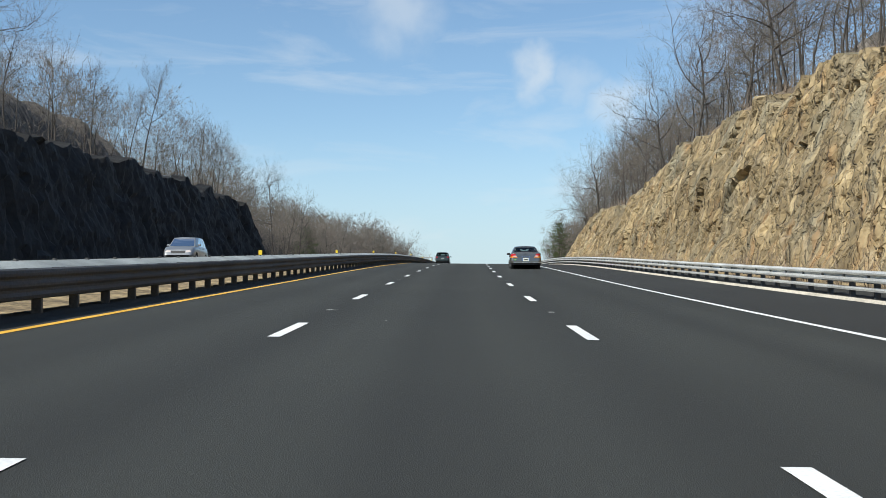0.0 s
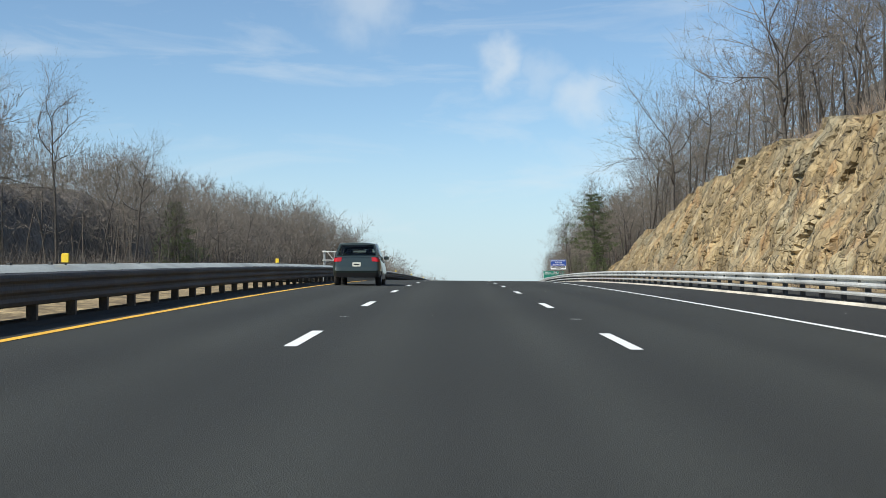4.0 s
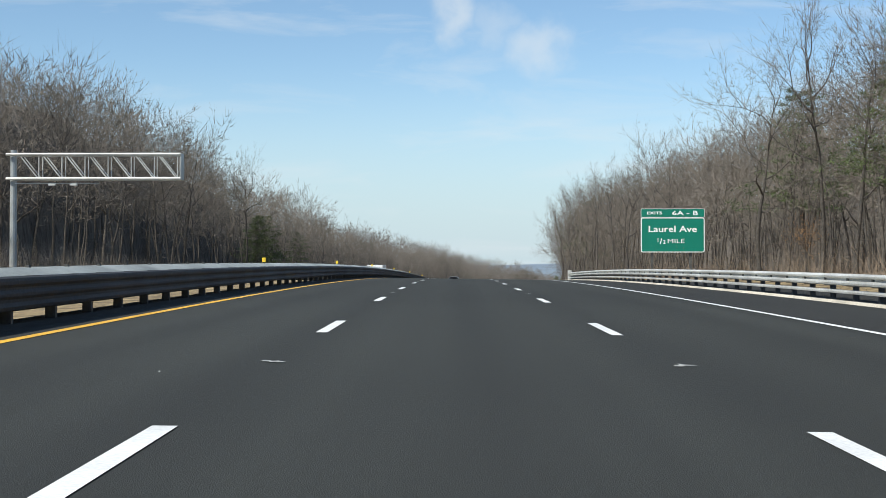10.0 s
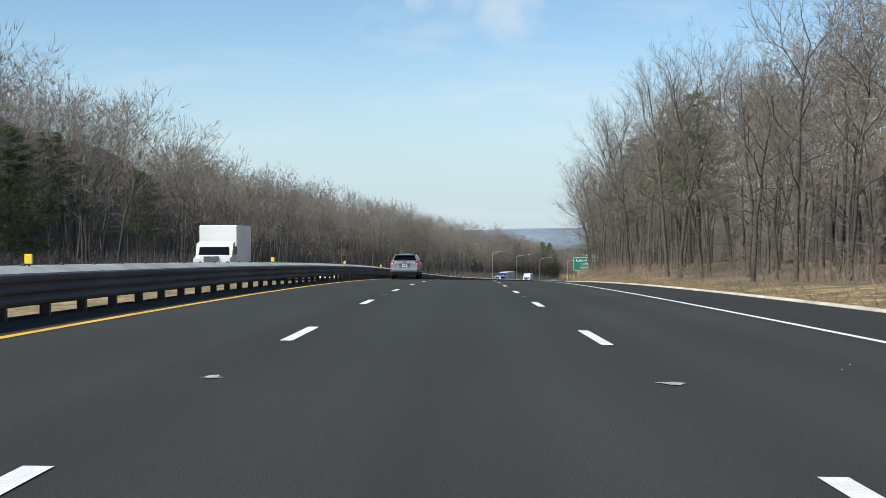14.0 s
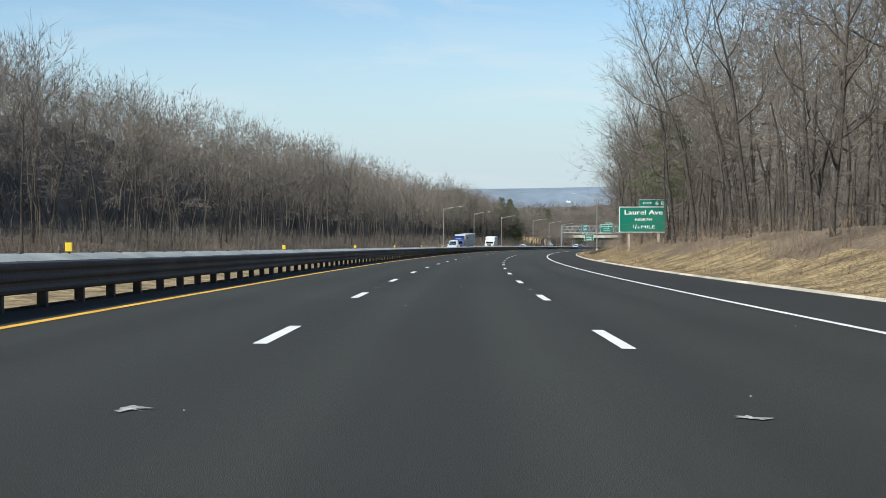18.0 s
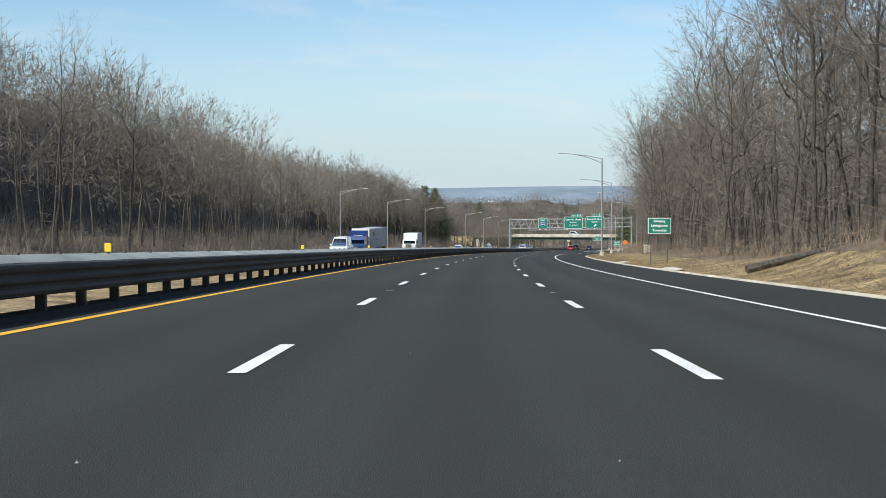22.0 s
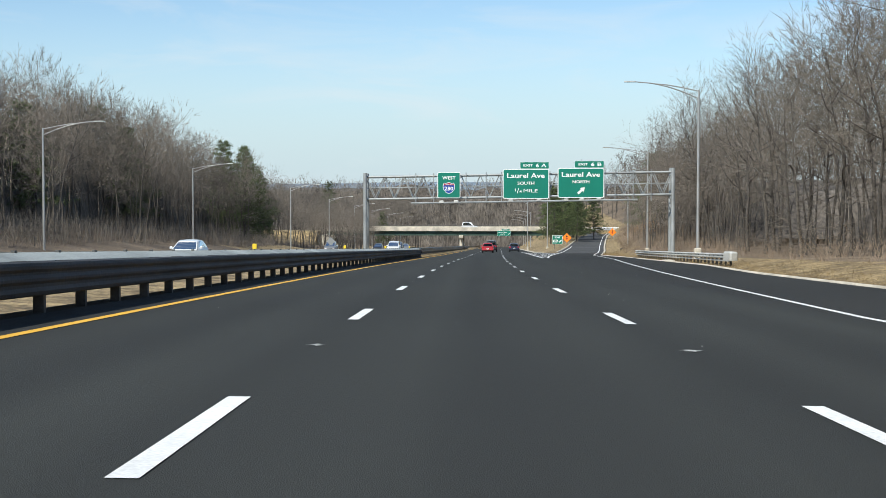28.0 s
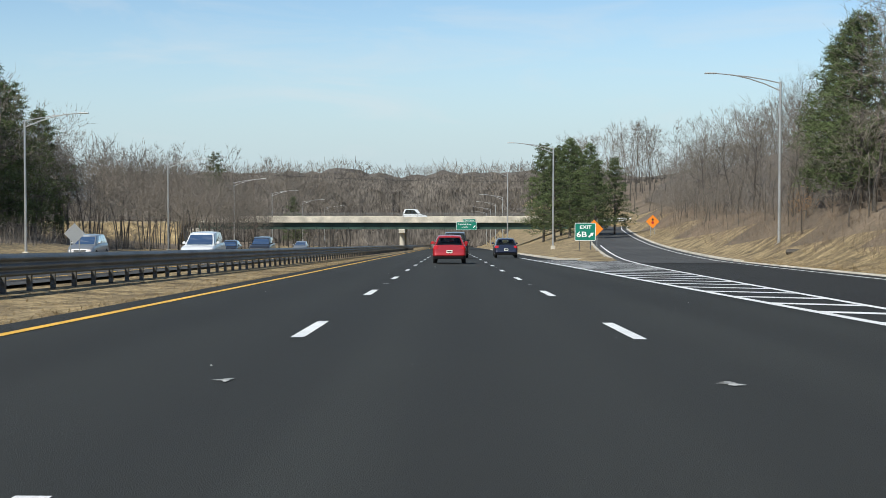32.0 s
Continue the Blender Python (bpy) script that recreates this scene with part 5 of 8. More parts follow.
def grow(seed, H, fork, limbs, wide, kids=(4, 4, 4, 4), lean=0.05, fat=1.0, low=0, kink=0.16, span=0.27, tip=0.8):
    """A bare broadleaf tree that forks again and again: segments (a, b, r0, r1, kind); kind 0 wood, 1 fine branches, 2 twigs.
    fork: height of the first fork, wide: how far the limbs part, kids: shoots on each order of branch, low: weak shoots on the stem, span: the crown's half width, tip: the stem's length, both against its height."""
    r = random.Random(seed)
    seg = []
    R = 0.0086 * H * fat
    deep = len(kids)

    def rv(k):
        return Vector((r.gauss(0, k), r.gauss(0, k), r.gauss(0, k)))

    def aside(d, angle):
        u = d.orthogonal().normalized()
        a = r.uniform(0, 6.283)
        v = u * math.cos(a) + d.cross(u) * math.sin(a)
        return (d * math.cos(angle) + v * math.sin(angle)).normalized()

    def shoot(p, d, L, rad, lev):
        n = 3 if lev == 1 else 2 if lev <= 3 else 1
        pts, dirs = [p], []
        for k in range(n):
            q = pts[-1] + d * (L / n)
            a, b = rad * (1 - 0.55 * k / n), rad * (1 - 0.55 * (k + 1) / n)
            if lev <= 2:
                seg.append((pts[-1], q, a, b, 0))
            elif lev == 3:
                seg.append((pts[-1], q, a, b, 1))
            else:
                seg.append((pts[-1], q + d * L * 0.12, a, 0.0, 2))
            dirs.append(d)
            pts.append(q)
            d = (d + rv(kink) + Vector((0, 0, 0.08 if lev < 3 else 0.0))).normalized()
        if lev > deep:
            return
        m = kids[lev - 1]
        for k in range(m):
            end = k < 2
            t = 1.0 if end else r.uniform(0.2, 0.9)
            x = min(n - 1e-4, t * n)
            o = pts[int(x)].lerp(pts[int(x) + 1], x - int(x))
            e = aside(dirs[int(x)], r.uniform(0.22, 0.62) * wide if end else r.uniform(0.6, 1.2) * wide)
            shoot(o, (e + Vector((0, 0, 0.05))).normalized(), L * (r.uniform(0.66, 0.9) if end else r.uniform(0.5, 0.8)), max(0.009, rad * (0.50 if end else 0.38)), lev + 1)

    p, d = Vector((0, 0, -0.4)), (Vector((0, 0, 1)) + rv(lean)).normalized()
    n = 7
    stem = [p]
    for k in range(n):
        q = p + d * (tip * H / n)
        a, b = 1 - 0.80 * k / n, 1 - 0.80 * (k + 1) / n
        seg.append((p, q, R * a * (1.3 if k == 0 else 1), R * b, 0))
        stem.append(q)
        p = q
        d = (d + rv(0.07 * kink / 0.16) + Vector((0, 0, 0.10))).normalized()
    L1 = span * H / 2.0
    for k in range(limbs):
        f = k / max(1, limbs - 1)
        t = (fork + (tip - fork) * f ** 0.85) / tip
        x = min(n - 1e-3, t * n)
        o = stem[int(x)].lerp(stem[int(x) + 1], x - int(x))
        a = k * 2.4 + r.uniform(-0.5, 0.5)
        up = 0.35 + 1.3 * f * f + r.uniform(-0.15, 0.35)
        e = Vector((math.cos(a), math.sin(a), up)).normalized()
        shoot(o, e, L1 * r.uniform(0.8, 1.2) * (0.82 + 0.4 * math.sin(math.pi * min(1, 0.15 + f * 0.85))), R * (0.46 - 0.18 * f), 1)
    for k in range(low):
        t = r.uniform(0.12, 0.95) * fork / tip
        x = t * n
        o = stem[int(x)].lerp(stem[int(x) + 1], x - int(x))
        a = r.uniform(0, 6.283)
        shoot(o, Vector((math.cos(a), math.sin(a), r.uniform(-0.05, 0.5))).normalized(), r.uniform(0.9, 2.3) * H / 18, 0.022, max(2, deep - 1))
    k = H / max(q[1].z for q in seg)
    far = sorted(math.hypot(q[1].x, q[1].y) for q in seg)[int(len(seg) * 0.93)]
    w = min(1.1, max(0.8, span * H / far))
    return [(Vector((a.x * w, a.y * w, a.z * k)), Vector((b.x * w, b.y * w, b.z * k)), r0, r1, kd) for a, b, r0, r1, kd in seg]


def to_mesh(seg, kinds, thick=1.0, sides=6):
    """Arrays of corners and triangles for the segments of these kinds: tapered prisms, twigs as thin tapered blades."""
    V, T = [], []
    o = 0
    for a, b, r0, r1, kd in seg:
        if kd not in kinds:
            continue
        d = b - a
        if d.length < 1e-4:
            continue
        d.normalize()
        u = d.orthogonal().normalized()
        w = d.cross(u)
        n = sides if (kd == 0 and r0 > 0.09) else (min(4, sides) if kd == 0 else 3)
        if kd == 2:
            rr = r0 * thick
            t = (o * 0.7) % 3.1416
            side = (u * math.cos(t) + w * math.sin(t)) * rr * 0.72
            V += [a + side, a - side, b]
            T.append((o, o + 1, o + 2))
            o += 3
        else:
            k = thick if kd == 1 else 1.0
            for c, rr in ((a, r0 * k), (b, r1 * k)):
                for i in range(n):
                    t = 2 * math.pi * i / n
                    V.append(c + (u * math.cos(t) + w * math.sin(t)) * rr)
            for i in range(n):
                j = (i + 1) % n
                T += [(o + i, o + j, o + n + j), (o + i, o + n + j, o + n + i)]
            o += 2 * n
    return np.array([tuple(q) for q in V], np.float32), np.array(T, np.int32)


def mesh_data(name, V, T, material):
    ob = raw_ob(name, V, T, [material])
    me = ob.data
    bpy.data.objects.remove(ob)
    return me


def tree_kind(seg, thick):
    return (mesh_data("trunk", *to_mesh(seg, (0,)), M_BARK), mesh_data("crown", *to_mesh(seg, (1, 2), thick), M_TWIG))


EDGE = [tree_kind(grow(10 + i, 18, 0.22 + 0.07 * (i % 3), 9, 1.0, (3, 4, 4, 4), low=11, kink=0.22, span=0.22 + 0.03 * (i % 3), tip=0.74 + 0.05 * (i % 2)), 1.35) for i in range(5)]
TALL = [tree_kind(grow(40 + i, 22, 0.44, 8, 1.0, (3, 4, 4, 4), low=8, kink=0.2, span=0.22), 1.4) for i in range(3)]
OAK = [tree_kind(grow(60 + i, 20, 0.26, 7, 1.1, (4, 4, 4, 4), fat=1.25, kink=0.26, span=0.36, tip=0.55), 1.35) for i in range(2)]


def plant(kind, s, lat, k, rnd, label, group, up=None):
    m = Matrix.Translation(Vector(places(s, lat, (ground_up(s, lat) if up is None else up) - 0.15))) @ pose(0, 0, 0, 0, 0, rnd.uniform(0, 360))
    e = empty("bare_tree", m, label, "tree", group)
    e.scale = (k * rnd.uniform(0.9, 1.12), k * rnd.uniform(0.9, 1.12), k)
    for nm, me in zip(("trunk", "crown"), kind):
        o = new(nm, me)
        o.parent = e
    return e


rng = random.Random(11)
edge_k = curve([318, 400, 430, 480, 560, 760, 1012], [0.86, 0.70, 0.66, 0.84, 1.06, 1.14, 1.1])
GREY = "leafless grey-brown tree with upright limbs at a wood's edge"
for s in np.arange(318, 1012, 5.6):
    e = right_edge(s)
    la = e + (6.4 if s < 540 else (6.2 if s < 760 else 7.4)) + rng.uniform(-0.6, 3.2)
    if abs(s - 311) < 6 or abs(s - 689) < 7 or (400 < s < 412):
        la += 4
    plant(rng.choice(EDGE + TALL[:1]), s + rng.uniform(-2, 2), la, rng.uniform(0.72, 1.02) * edge_k(s), rng, GREY, "trees along the right verge")
for s in np.arange(215, 1190, 13.5):
    la = opp_edge(s) - 24.5 + rng.uniform(-5.5, 0.5)
    if s > 900:
        la -= 5 + (4 if s > 1080 else 0)
    plant(rng.choice(EDGE + TALL), s + rng.uniform(-2.5, 2.5), la, rng.uniform(0.72, 1.0) * (1.15 if s < 330 else 1.0 if s < 440 else 1.3 if s < 560 else 1.0 if s < 640 else 1.0 if s < 850 else 0.88), rng, GREY, "trees beyond the opposite road")
# on top of the rock cuts
for s in np.arange(58, 318, 6.2):
    la = 19.0 + rng.uniform(0, 6)
    plant(rng.choice(EDGE + OAK), s + rng.uniform(-3, 3), la, rng.uniform(0.46, 0.78), rng, "leafless tree on top of the rock cut", "trees on the rock cut")
for s in np.arange(30, 215, 9.5):
    plant(rng.choice(EDGE + TALL), s + rng.uniform(-3, 3), -CLIFF_L - 4.5 - rng.uniform(0, 5), rng.uniform(0.46, 0.72), rng, "leafless tree above the dark rock cut", "trees on the rock cut")
# tall single trees that stand out
for s, la, k, i in ((484, -45, 1.3, 0), (452, -44, 1.25, 1), (112, -35.5, 0.8, 0), (870, -50, 1.2, 0), (250, -43, 1.2, 1), (205, -37, 0.62, 0), (330, -45, 1.1, 1), (128, 19.5, 0.78, 0), (152, 18.5, 0.74, 1), (100, 20, 0.75, 1), (178, 18.2, 0.6, 0), (214, 18.5, 0.85, 0), (262, 19, 0.95, 1), (286, 20, 1.0, 0), (985, -55, 1.25, 1),
                    ):
    plant(OAK[i], s, la, k, rng, "broad leafless oak with spreading limbs", "single oaks")
# past the gantry
for s in np.arange(1022, 1190, 6.5):
    plant(rng.choice(EDGE), s, right_edge(s) + 6.5 + rng.uniform(0, 6), rng.uniform(0.85, 1.05) * (1.15 - 0.5 * smooth01((s - 1030) / 110)), rng, "leafless tree on the bank above the exit", "trees above the exit")

# oaks that keep their dry leaves
def leafy(seed, H, n):
    g = np.random.default_rng(seed)
    d = g.normal(size=(n, 3))
    d /= np.linalg.norm(d, axis=1)[:, None]
    c = d * (g.random(n) ** 0.4)[:, None] * np.array([0.24, 0.24, 0.30]) * H * (1 + 0.35 * np.sin(d[:, :1] * 9 + seed)) + np.array([0, 0, 0.62 * H])
    u, w = g.normal(size=(n, 3)), g.normal(size=(n, 3))
    u *= 0.09 / np.linalg.norm(u, axis=1)[:, None]
    w *= 0.07 / np.linalg.norm(w, axis=1)[:, None]
    V = np.stack([c - u, c + w, c + u, c - w], 1).reshape(-1, 3)
    T = np.concatenate([np.array([[0, 1, 2], [0, 2, 3]]) + 4 * i for i in range(n)])
    return mesh_data("dry_leaves", V.astype(np.float32), T.astype(np.int32), M_DRYLEAF)


LEAVES = leafy(4, 9.0, 700)
for s, la, k in ((1046, 19.5, 1.0), (1058, 21.5, 0.8), (1092, 22.5, 0.8), (388, 17.5, 0.8)):
    e = plant(EDGE[1], s, la, 0.5 * k, rng, "small oak that keeps its dry orange-brown leaves", "leaf-keeping oaks")
    o = new("dry_leaves", LEAVES)
    o.parent = e

# ---- conifers ----


def pine(seed, H, bushy):
    r = random.Random(seed)
    seg, need = [], []
    p = Vector((0, 0, -0.3))
    for i in range(6):
        q = p + Vector((r.uniform(-.08, .08), r.uniform(-.08, .08), H / 6))
        seg.append((p, q, 0.016 * H * (1 - i / 6.6), 0.016 * H * (1 - (i + 1) / 6.6), 0))
        p = q
    n = int(58 * bushy)
    for i in range(n):
        t = (0.12 if bushy > 1.2 else 0.34) + (0.86 if bushy > 1.2 else 0.65) * i / n
        a = Vector((0, 0, H * t))
        ang = i * 2.4 + r.uniform(-.4, .4)
        L = H * (0.27 * (1 - t) ** 0.75 + 0.035) * r.uniform(0.6, 1.25)
        d = Vector((math.cos(ang), math.sin(ang), r.uniform(-0.05, 0.35))).normalized()
        b = a + d * L
        seg.append((a, b, 0.035, 0.012, 0))
        for k in range(7 + int(L * 5.0)):
            c = a.lerp(b, r.uniform(0.35, 1.05)) + Vector((r.uniform(-1, 1), r.uniform(-1, 1), r.uniform(-.35, .45))) * 0.24 * L
            for w in range(10):
                g = Vector((r.gauss(0, 1), r.gauss(0, 1), r.gauss(0.3, 0.8))).normalized()
                o = c + Vector((r.gauss(0, 1), r.gauss(0, 1), r.gauss(0, 0.6))) * 0.10
                need.append((o, o + g * r.uniform(0.16, 0.34), 0.024, 0.0, 2))
    return mesh_data("trunk", *to_mesh(seg, (0,)), M_BARK), mesh_data("crown", *to_mesh(need, (2,), 1.2), M_NEEDLE)


PINES = [pine(1, 11.5, 1.0), pine(2, 12.5, 1.0), pine(3, 9, 1.5)]
for s, la, k, i, txt in ((311, 15.6, 1.0, 0, "tall dark green pine with a bare lower trunk"), (690.5, 16.4, 0.92, 1, "green pine behind the exit sign"), (372, 17.5, 0.8, 1, "thin-crowned green pine among bare trees"),
                         (362, 16.5, 0.55, 2, "small dense rusty green cedar"), (395, 19, 0.85, 1, "thin-crowned green pine among bare trees"), (340, -45, 1.3, 2, "dark green pine among bare trees"),
                         (560, -40.5, 1.45, 2, "dark green pine among bare trees"), (575, -42, 1.2, 0, "dark green pine among bare trees"), (606, -42, 1.1, 0, "dark green pine among bare trees"), (560, 19.5, 1.35, 0, "dark green pine among bare trees"), (615, 19, 1.3, 1, "dark green pine among bare trees"),
                         (1088, 25.0, 1.35, 2, "tall dense green pine on the bank"), (1095, 26.5, 1.4, 2, "tall dense green pine on the bank"), (1102, 27.5, 1.3, 2, "tall dense green pine on the bank"),
                         (1040, -56, 1.7, 2, "dark green pine at the wood's edge"), (1078, -54, 1.75, 2, "dark green pine at the wood's edge"), (1084, -60, 1.6, 0, "dark green pine at the wood's edge"),
                         (1197, 19.5, 1.5, 2, "dense green pine beside the overpass"), (1216, 17, 1.6, 2, "dense green pine beside the overpass"),
                         (1140, -52, 2.1, 2, "dark green pine at the wood's end"), (1151, -50, 2.3, 2, "dark green pine at the wood's end"), (1162, -51.5, 2.15, 2, "dark green pine at the wood's end"), (1172, -51, 1.9, 2, "dark green pine at the wood's end"),
                         (1190, 14, 1.45, 2, "dense green pine beside the overpass"), (1200, 17, 1.6, 2, "dense green pine beside the overpass"), (1212, 14, 1.7, 2, "dense green pine beside the overpass"), (1222, 20, 1.55, 2, "dense green pine beside the overpass"),
                         (1184, 19, 1.2, 2, "dense green pine beside the overpass"), (1205, 24, 1.3, 2, "dense green pine beside the overpass"), (150, 16.2, 0.45, 2, "small dark pine at the rock's foot"), (292, 14.5, 0.5, 2, "small dark pine at the rock's end"), (1300, -52, 1.6, 1, "tall dark pine behind the overpass"), (1310, -36, 1.3, 2, "tall dark pine behind the overpass")):
    e = empty("pine_tree", Matrix.Translation(Vector(places(s, la, ground_up(s, la) - 0.1))) @ pose(0, 0, 0, 0, 0, s * 7 % 360), txt, "pine tree")
    wide = k * (1.05 if 1085 < s < 1105 else 0.95 if s > 1130 else 1.3)
    e.scale = (wide, wide, k)
    for nm, me in zip(("trunk", "crown"), PINES[i]):
        o = new(nm, me)
        o.parent = e

# ---- the wood behind: stuff ----


def haze_tree(seed, kids, limbs, thick):
    """A bare tree 18 m high for the depth of the wood: the same growth with fewer, broader twigs."""
    seg = grow(seed, 17.6, 0.32 + 0.05 * (seed % 3), limbs, 1.05, kids, fat=0.9, span=0.25, kink=0.22)
    out = []
    for a, b, r0, r1, kd in seg:
        out.append((a, b, r0, r1, 0) if r0 > 0.06 else (a, b, max(r0, 0.018), 0.0, 2))
    A, B = to_mesh(out, (0,), 1.0, 3 if thick > 2 else 5), to_mesh(out, (2,), thick)
    return (np.concatenate([A[0], B[0]]), np.concatenate([A[1], B[1] + len(A[0])]), np.concatenate([np.zeros(len(A[1]), np.int32), np.ones(len(B[1]), np.int32)]))


BACK = [haze_tree(90 + i, (3, 3, 4, 2), 8, 1.6) for i in range(5)] + [haze_tree(70 + i, (3, 3, 3), 8, 2.7) for i in range(4)]   # the last four: coarser, for the far depth
brow_l = curve([0, 200, 300, 390, 450, 500, 550, 590, 620, 700, 800, 900, 945, 1000, 1060, 1190, 1300], [16, 21, 20, 20, 25, 29.5, 28, 26, 25.5, 22.5, 23.5, 24, 20.5, 20.5, 24, 20, 17])   # how high the wood stands


def wood(name, spots, label):
    V, T, I = [], [], []
    o = 0
    for x, y, z, k, a, b in spots:
        v, t, mi = BACK[b]
        c, s_ = math.cos(a) * k, math.sin(a) * k
        V.append(np.stack([v[:, 0] * c - v[:, 1] * s_ + x, v[:, 0] * s_ + v[:, 1] * c + y, v[:, 2] * k + z], -1))
        T.append(t + o)
        I.append(mi)
        o += len(v)
    ob = raw_ob(name, np.concatenate(V), np.concatenate(T), [M_BARK, M_TWIG], np.concatenate(I))
    return tagged(ob, label, "woodland", kind="stuff")


def spots(n, s0, s1, near, deep, high, seed, power=1.5, lo=0.8, coarse=0.4):
    """Places of trees from the line near(s) to deep metres behind it; they gain height away from the edge."""
    r = random.Random(seed)
    out = []
    for i in range(n):
        s = s0 + (s1 - s0) * (i + r.random()) / n
        la0 = near(s)
        d = deep * r.random() ** power
        la = la0 + (d if la0 > 0 else -d)
        p = places(s, la, ground_up(min(s, 1480), la) - 0.2)
        h = high(s) if callable(high) else high
        out.append((p[0], p[1], p[2], h / 17.6 * r.uniform(lo, 1.06) * min(1.0, 0.84 + d * 0.012), r.uniform(0, 6.28), r.randrange(5) if abs(d) < coarse * abs(deep) else 5 + r.randrange(4)))
    return out


WOODED = "dense bare grey-brown woodland on a slope"
wood("woodland", spots(270, 325, 700, lambda s: right_edge(s) + 9.5, 27, lambda s: 14 + 5 * smooth01((s - 440) / 80), 1), WOODED)
wood("woodland", spots(240, 700, 1020, lambda s: right_edge(s) + 9.5, 27, 19, 2), WOODED)
wood("woodland", spots(300, 40, 325, lambda s: 20.5, 24, 13, 3), "bare woodland above the rock cut")
wood("woodland", spots(60, 262, 345, lambda s: 19.0 if s < 322 else right_edge(s) + 9.5, 24, 16.5, 13), "tall bare woodland at the end of the rock cut")
wood("woodland", spots(400, 205, 640, lambda s: opp_edge(s) - 27, 46, brow_l, 4, coarse=0.3), WOODED)
wood("woodland", spots(460, 640, 1185, lambda s: opp_edge(s) - 29 - (6 if s > 900 else 0), 48, brow_l, 5, coarse=0.3), WOODED)
wood("woodland", spots(150, 780, 1120, lambda s: -84, 40, 23, 14, 1.0, coarse=0), "bare woodland higher up the slope")
wood("woodland", spots(140, 322, 1000, lambda s: right_edge(s) + 9, 9, lambda s: 19.5 * edge_k(s), 15, 1.0, coarse=2), WOODED)
wood("woodland", spots(150, 322, 470, lambda s: right_edge(s) + 8, 15, lambda s: 15.5 - 2.0 * smooth01((s - 350) / 60), 22, 1.0, coarse=2), WOODED)
wood("woodland", spots(70, 215, 1180, lambda s: opp_edge(s) - 26 - (9 if s > 900 else 0), 7, lambda s: brow_l(s) * 0.8, 16, 1.0, coarse=2), WOODED)
wood("woodland", spots(150, 1022, 1240, lambda s: right_edge(s) + 4.5, 12, lambda s: 9.0 - 2.5 * smooth01((s - 1060) / 100), 18, 1.3, coarse=2), "low bare brown scrub above the exit")
wood("woodland", spots(190, 1000, 1206, lambda s: -49, 18, lambda s: 0.86 * brow_l(s), 19, 1.2, coarse=0.5), WOODED)
wood("woodland", spots(60, 1020, 1078, lambda s: right_edge(s) + 5.5, 11, 15, 21, 1.0, coarse=2), "bare woodland above the exit")
wood("woodland", spots(60, 1166, 1250, lambda s: -31.5, 13, 13, 20, 1.0, coarse=2), "rounded bare thicket beside the on-ramp")
wood("woodland", spots(22, 1184, 1246, lambda s: -31.5, 12, 12, 17, 1.0, coarse=2), "bare woodland beside the on-ramp")
wood("woodland", spots(190, 20, 222, lambda s: -CLIFF_L - 6, 45, 12.5, 6), "bare woodland above the dark rock cut")
wood("woodland", spots(170, 1015, 1330, lambda s: right_edge(s) + 8.5, 50, lambda s: 19 - 7 * smooth01((s - 1040) / 110), 7), "bare woodland above the exit")
wood("woodland", spots(85, 1180, 1290, lambda s: -33, 60, 16.5, 8, 1.2, coarse=0.2), "bare woodland beside the on-ramp")
wood("woodland", spots(200, 1300, 1420, lambda s: -26, 190, 22, 9, 1.0, coarse=0), "far bare woodland beyond the overpass")
wood("woodland", spots(260, 1450, 1492, lambda s: -120, -240, 40, 11, 1.0, 0.9, 0), "far bare woodland beyond the overpass")
wood("woodland", spots(45, 1250, 1420, lambda s: 42, 80, 16, 12, coarse=0), "bare woodland above the exit")
wood("woodland", spots(130, 1330, 1450, lambda s: 22, 170, 22, 10, 1.0, coarse=0), "far bare woodland beyond the overpass")

# the deep of the wood, where stems and twigs close up; colour darkened for shade
M_DEEP = mat("shade_toned_bare_wood", (0.120, 0.104, 0.089), 0.97, 0, (0.09, 0.18), (2.0, 0.30), 1.0, 1.1, second=(0.155, 0.135, 0.115))
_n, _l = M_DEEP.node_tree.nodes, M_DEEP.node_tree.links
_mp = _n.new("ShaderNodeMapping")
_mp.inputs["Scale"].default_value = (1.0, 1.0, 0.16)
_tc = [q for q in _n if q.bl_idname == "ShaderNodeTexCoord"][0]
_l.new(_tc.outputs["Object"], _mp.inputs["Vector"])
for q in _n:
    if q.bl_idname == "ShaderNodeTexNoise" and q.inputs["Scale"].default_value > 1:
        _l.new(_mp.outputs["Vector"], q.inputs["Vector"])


FUZZ = []


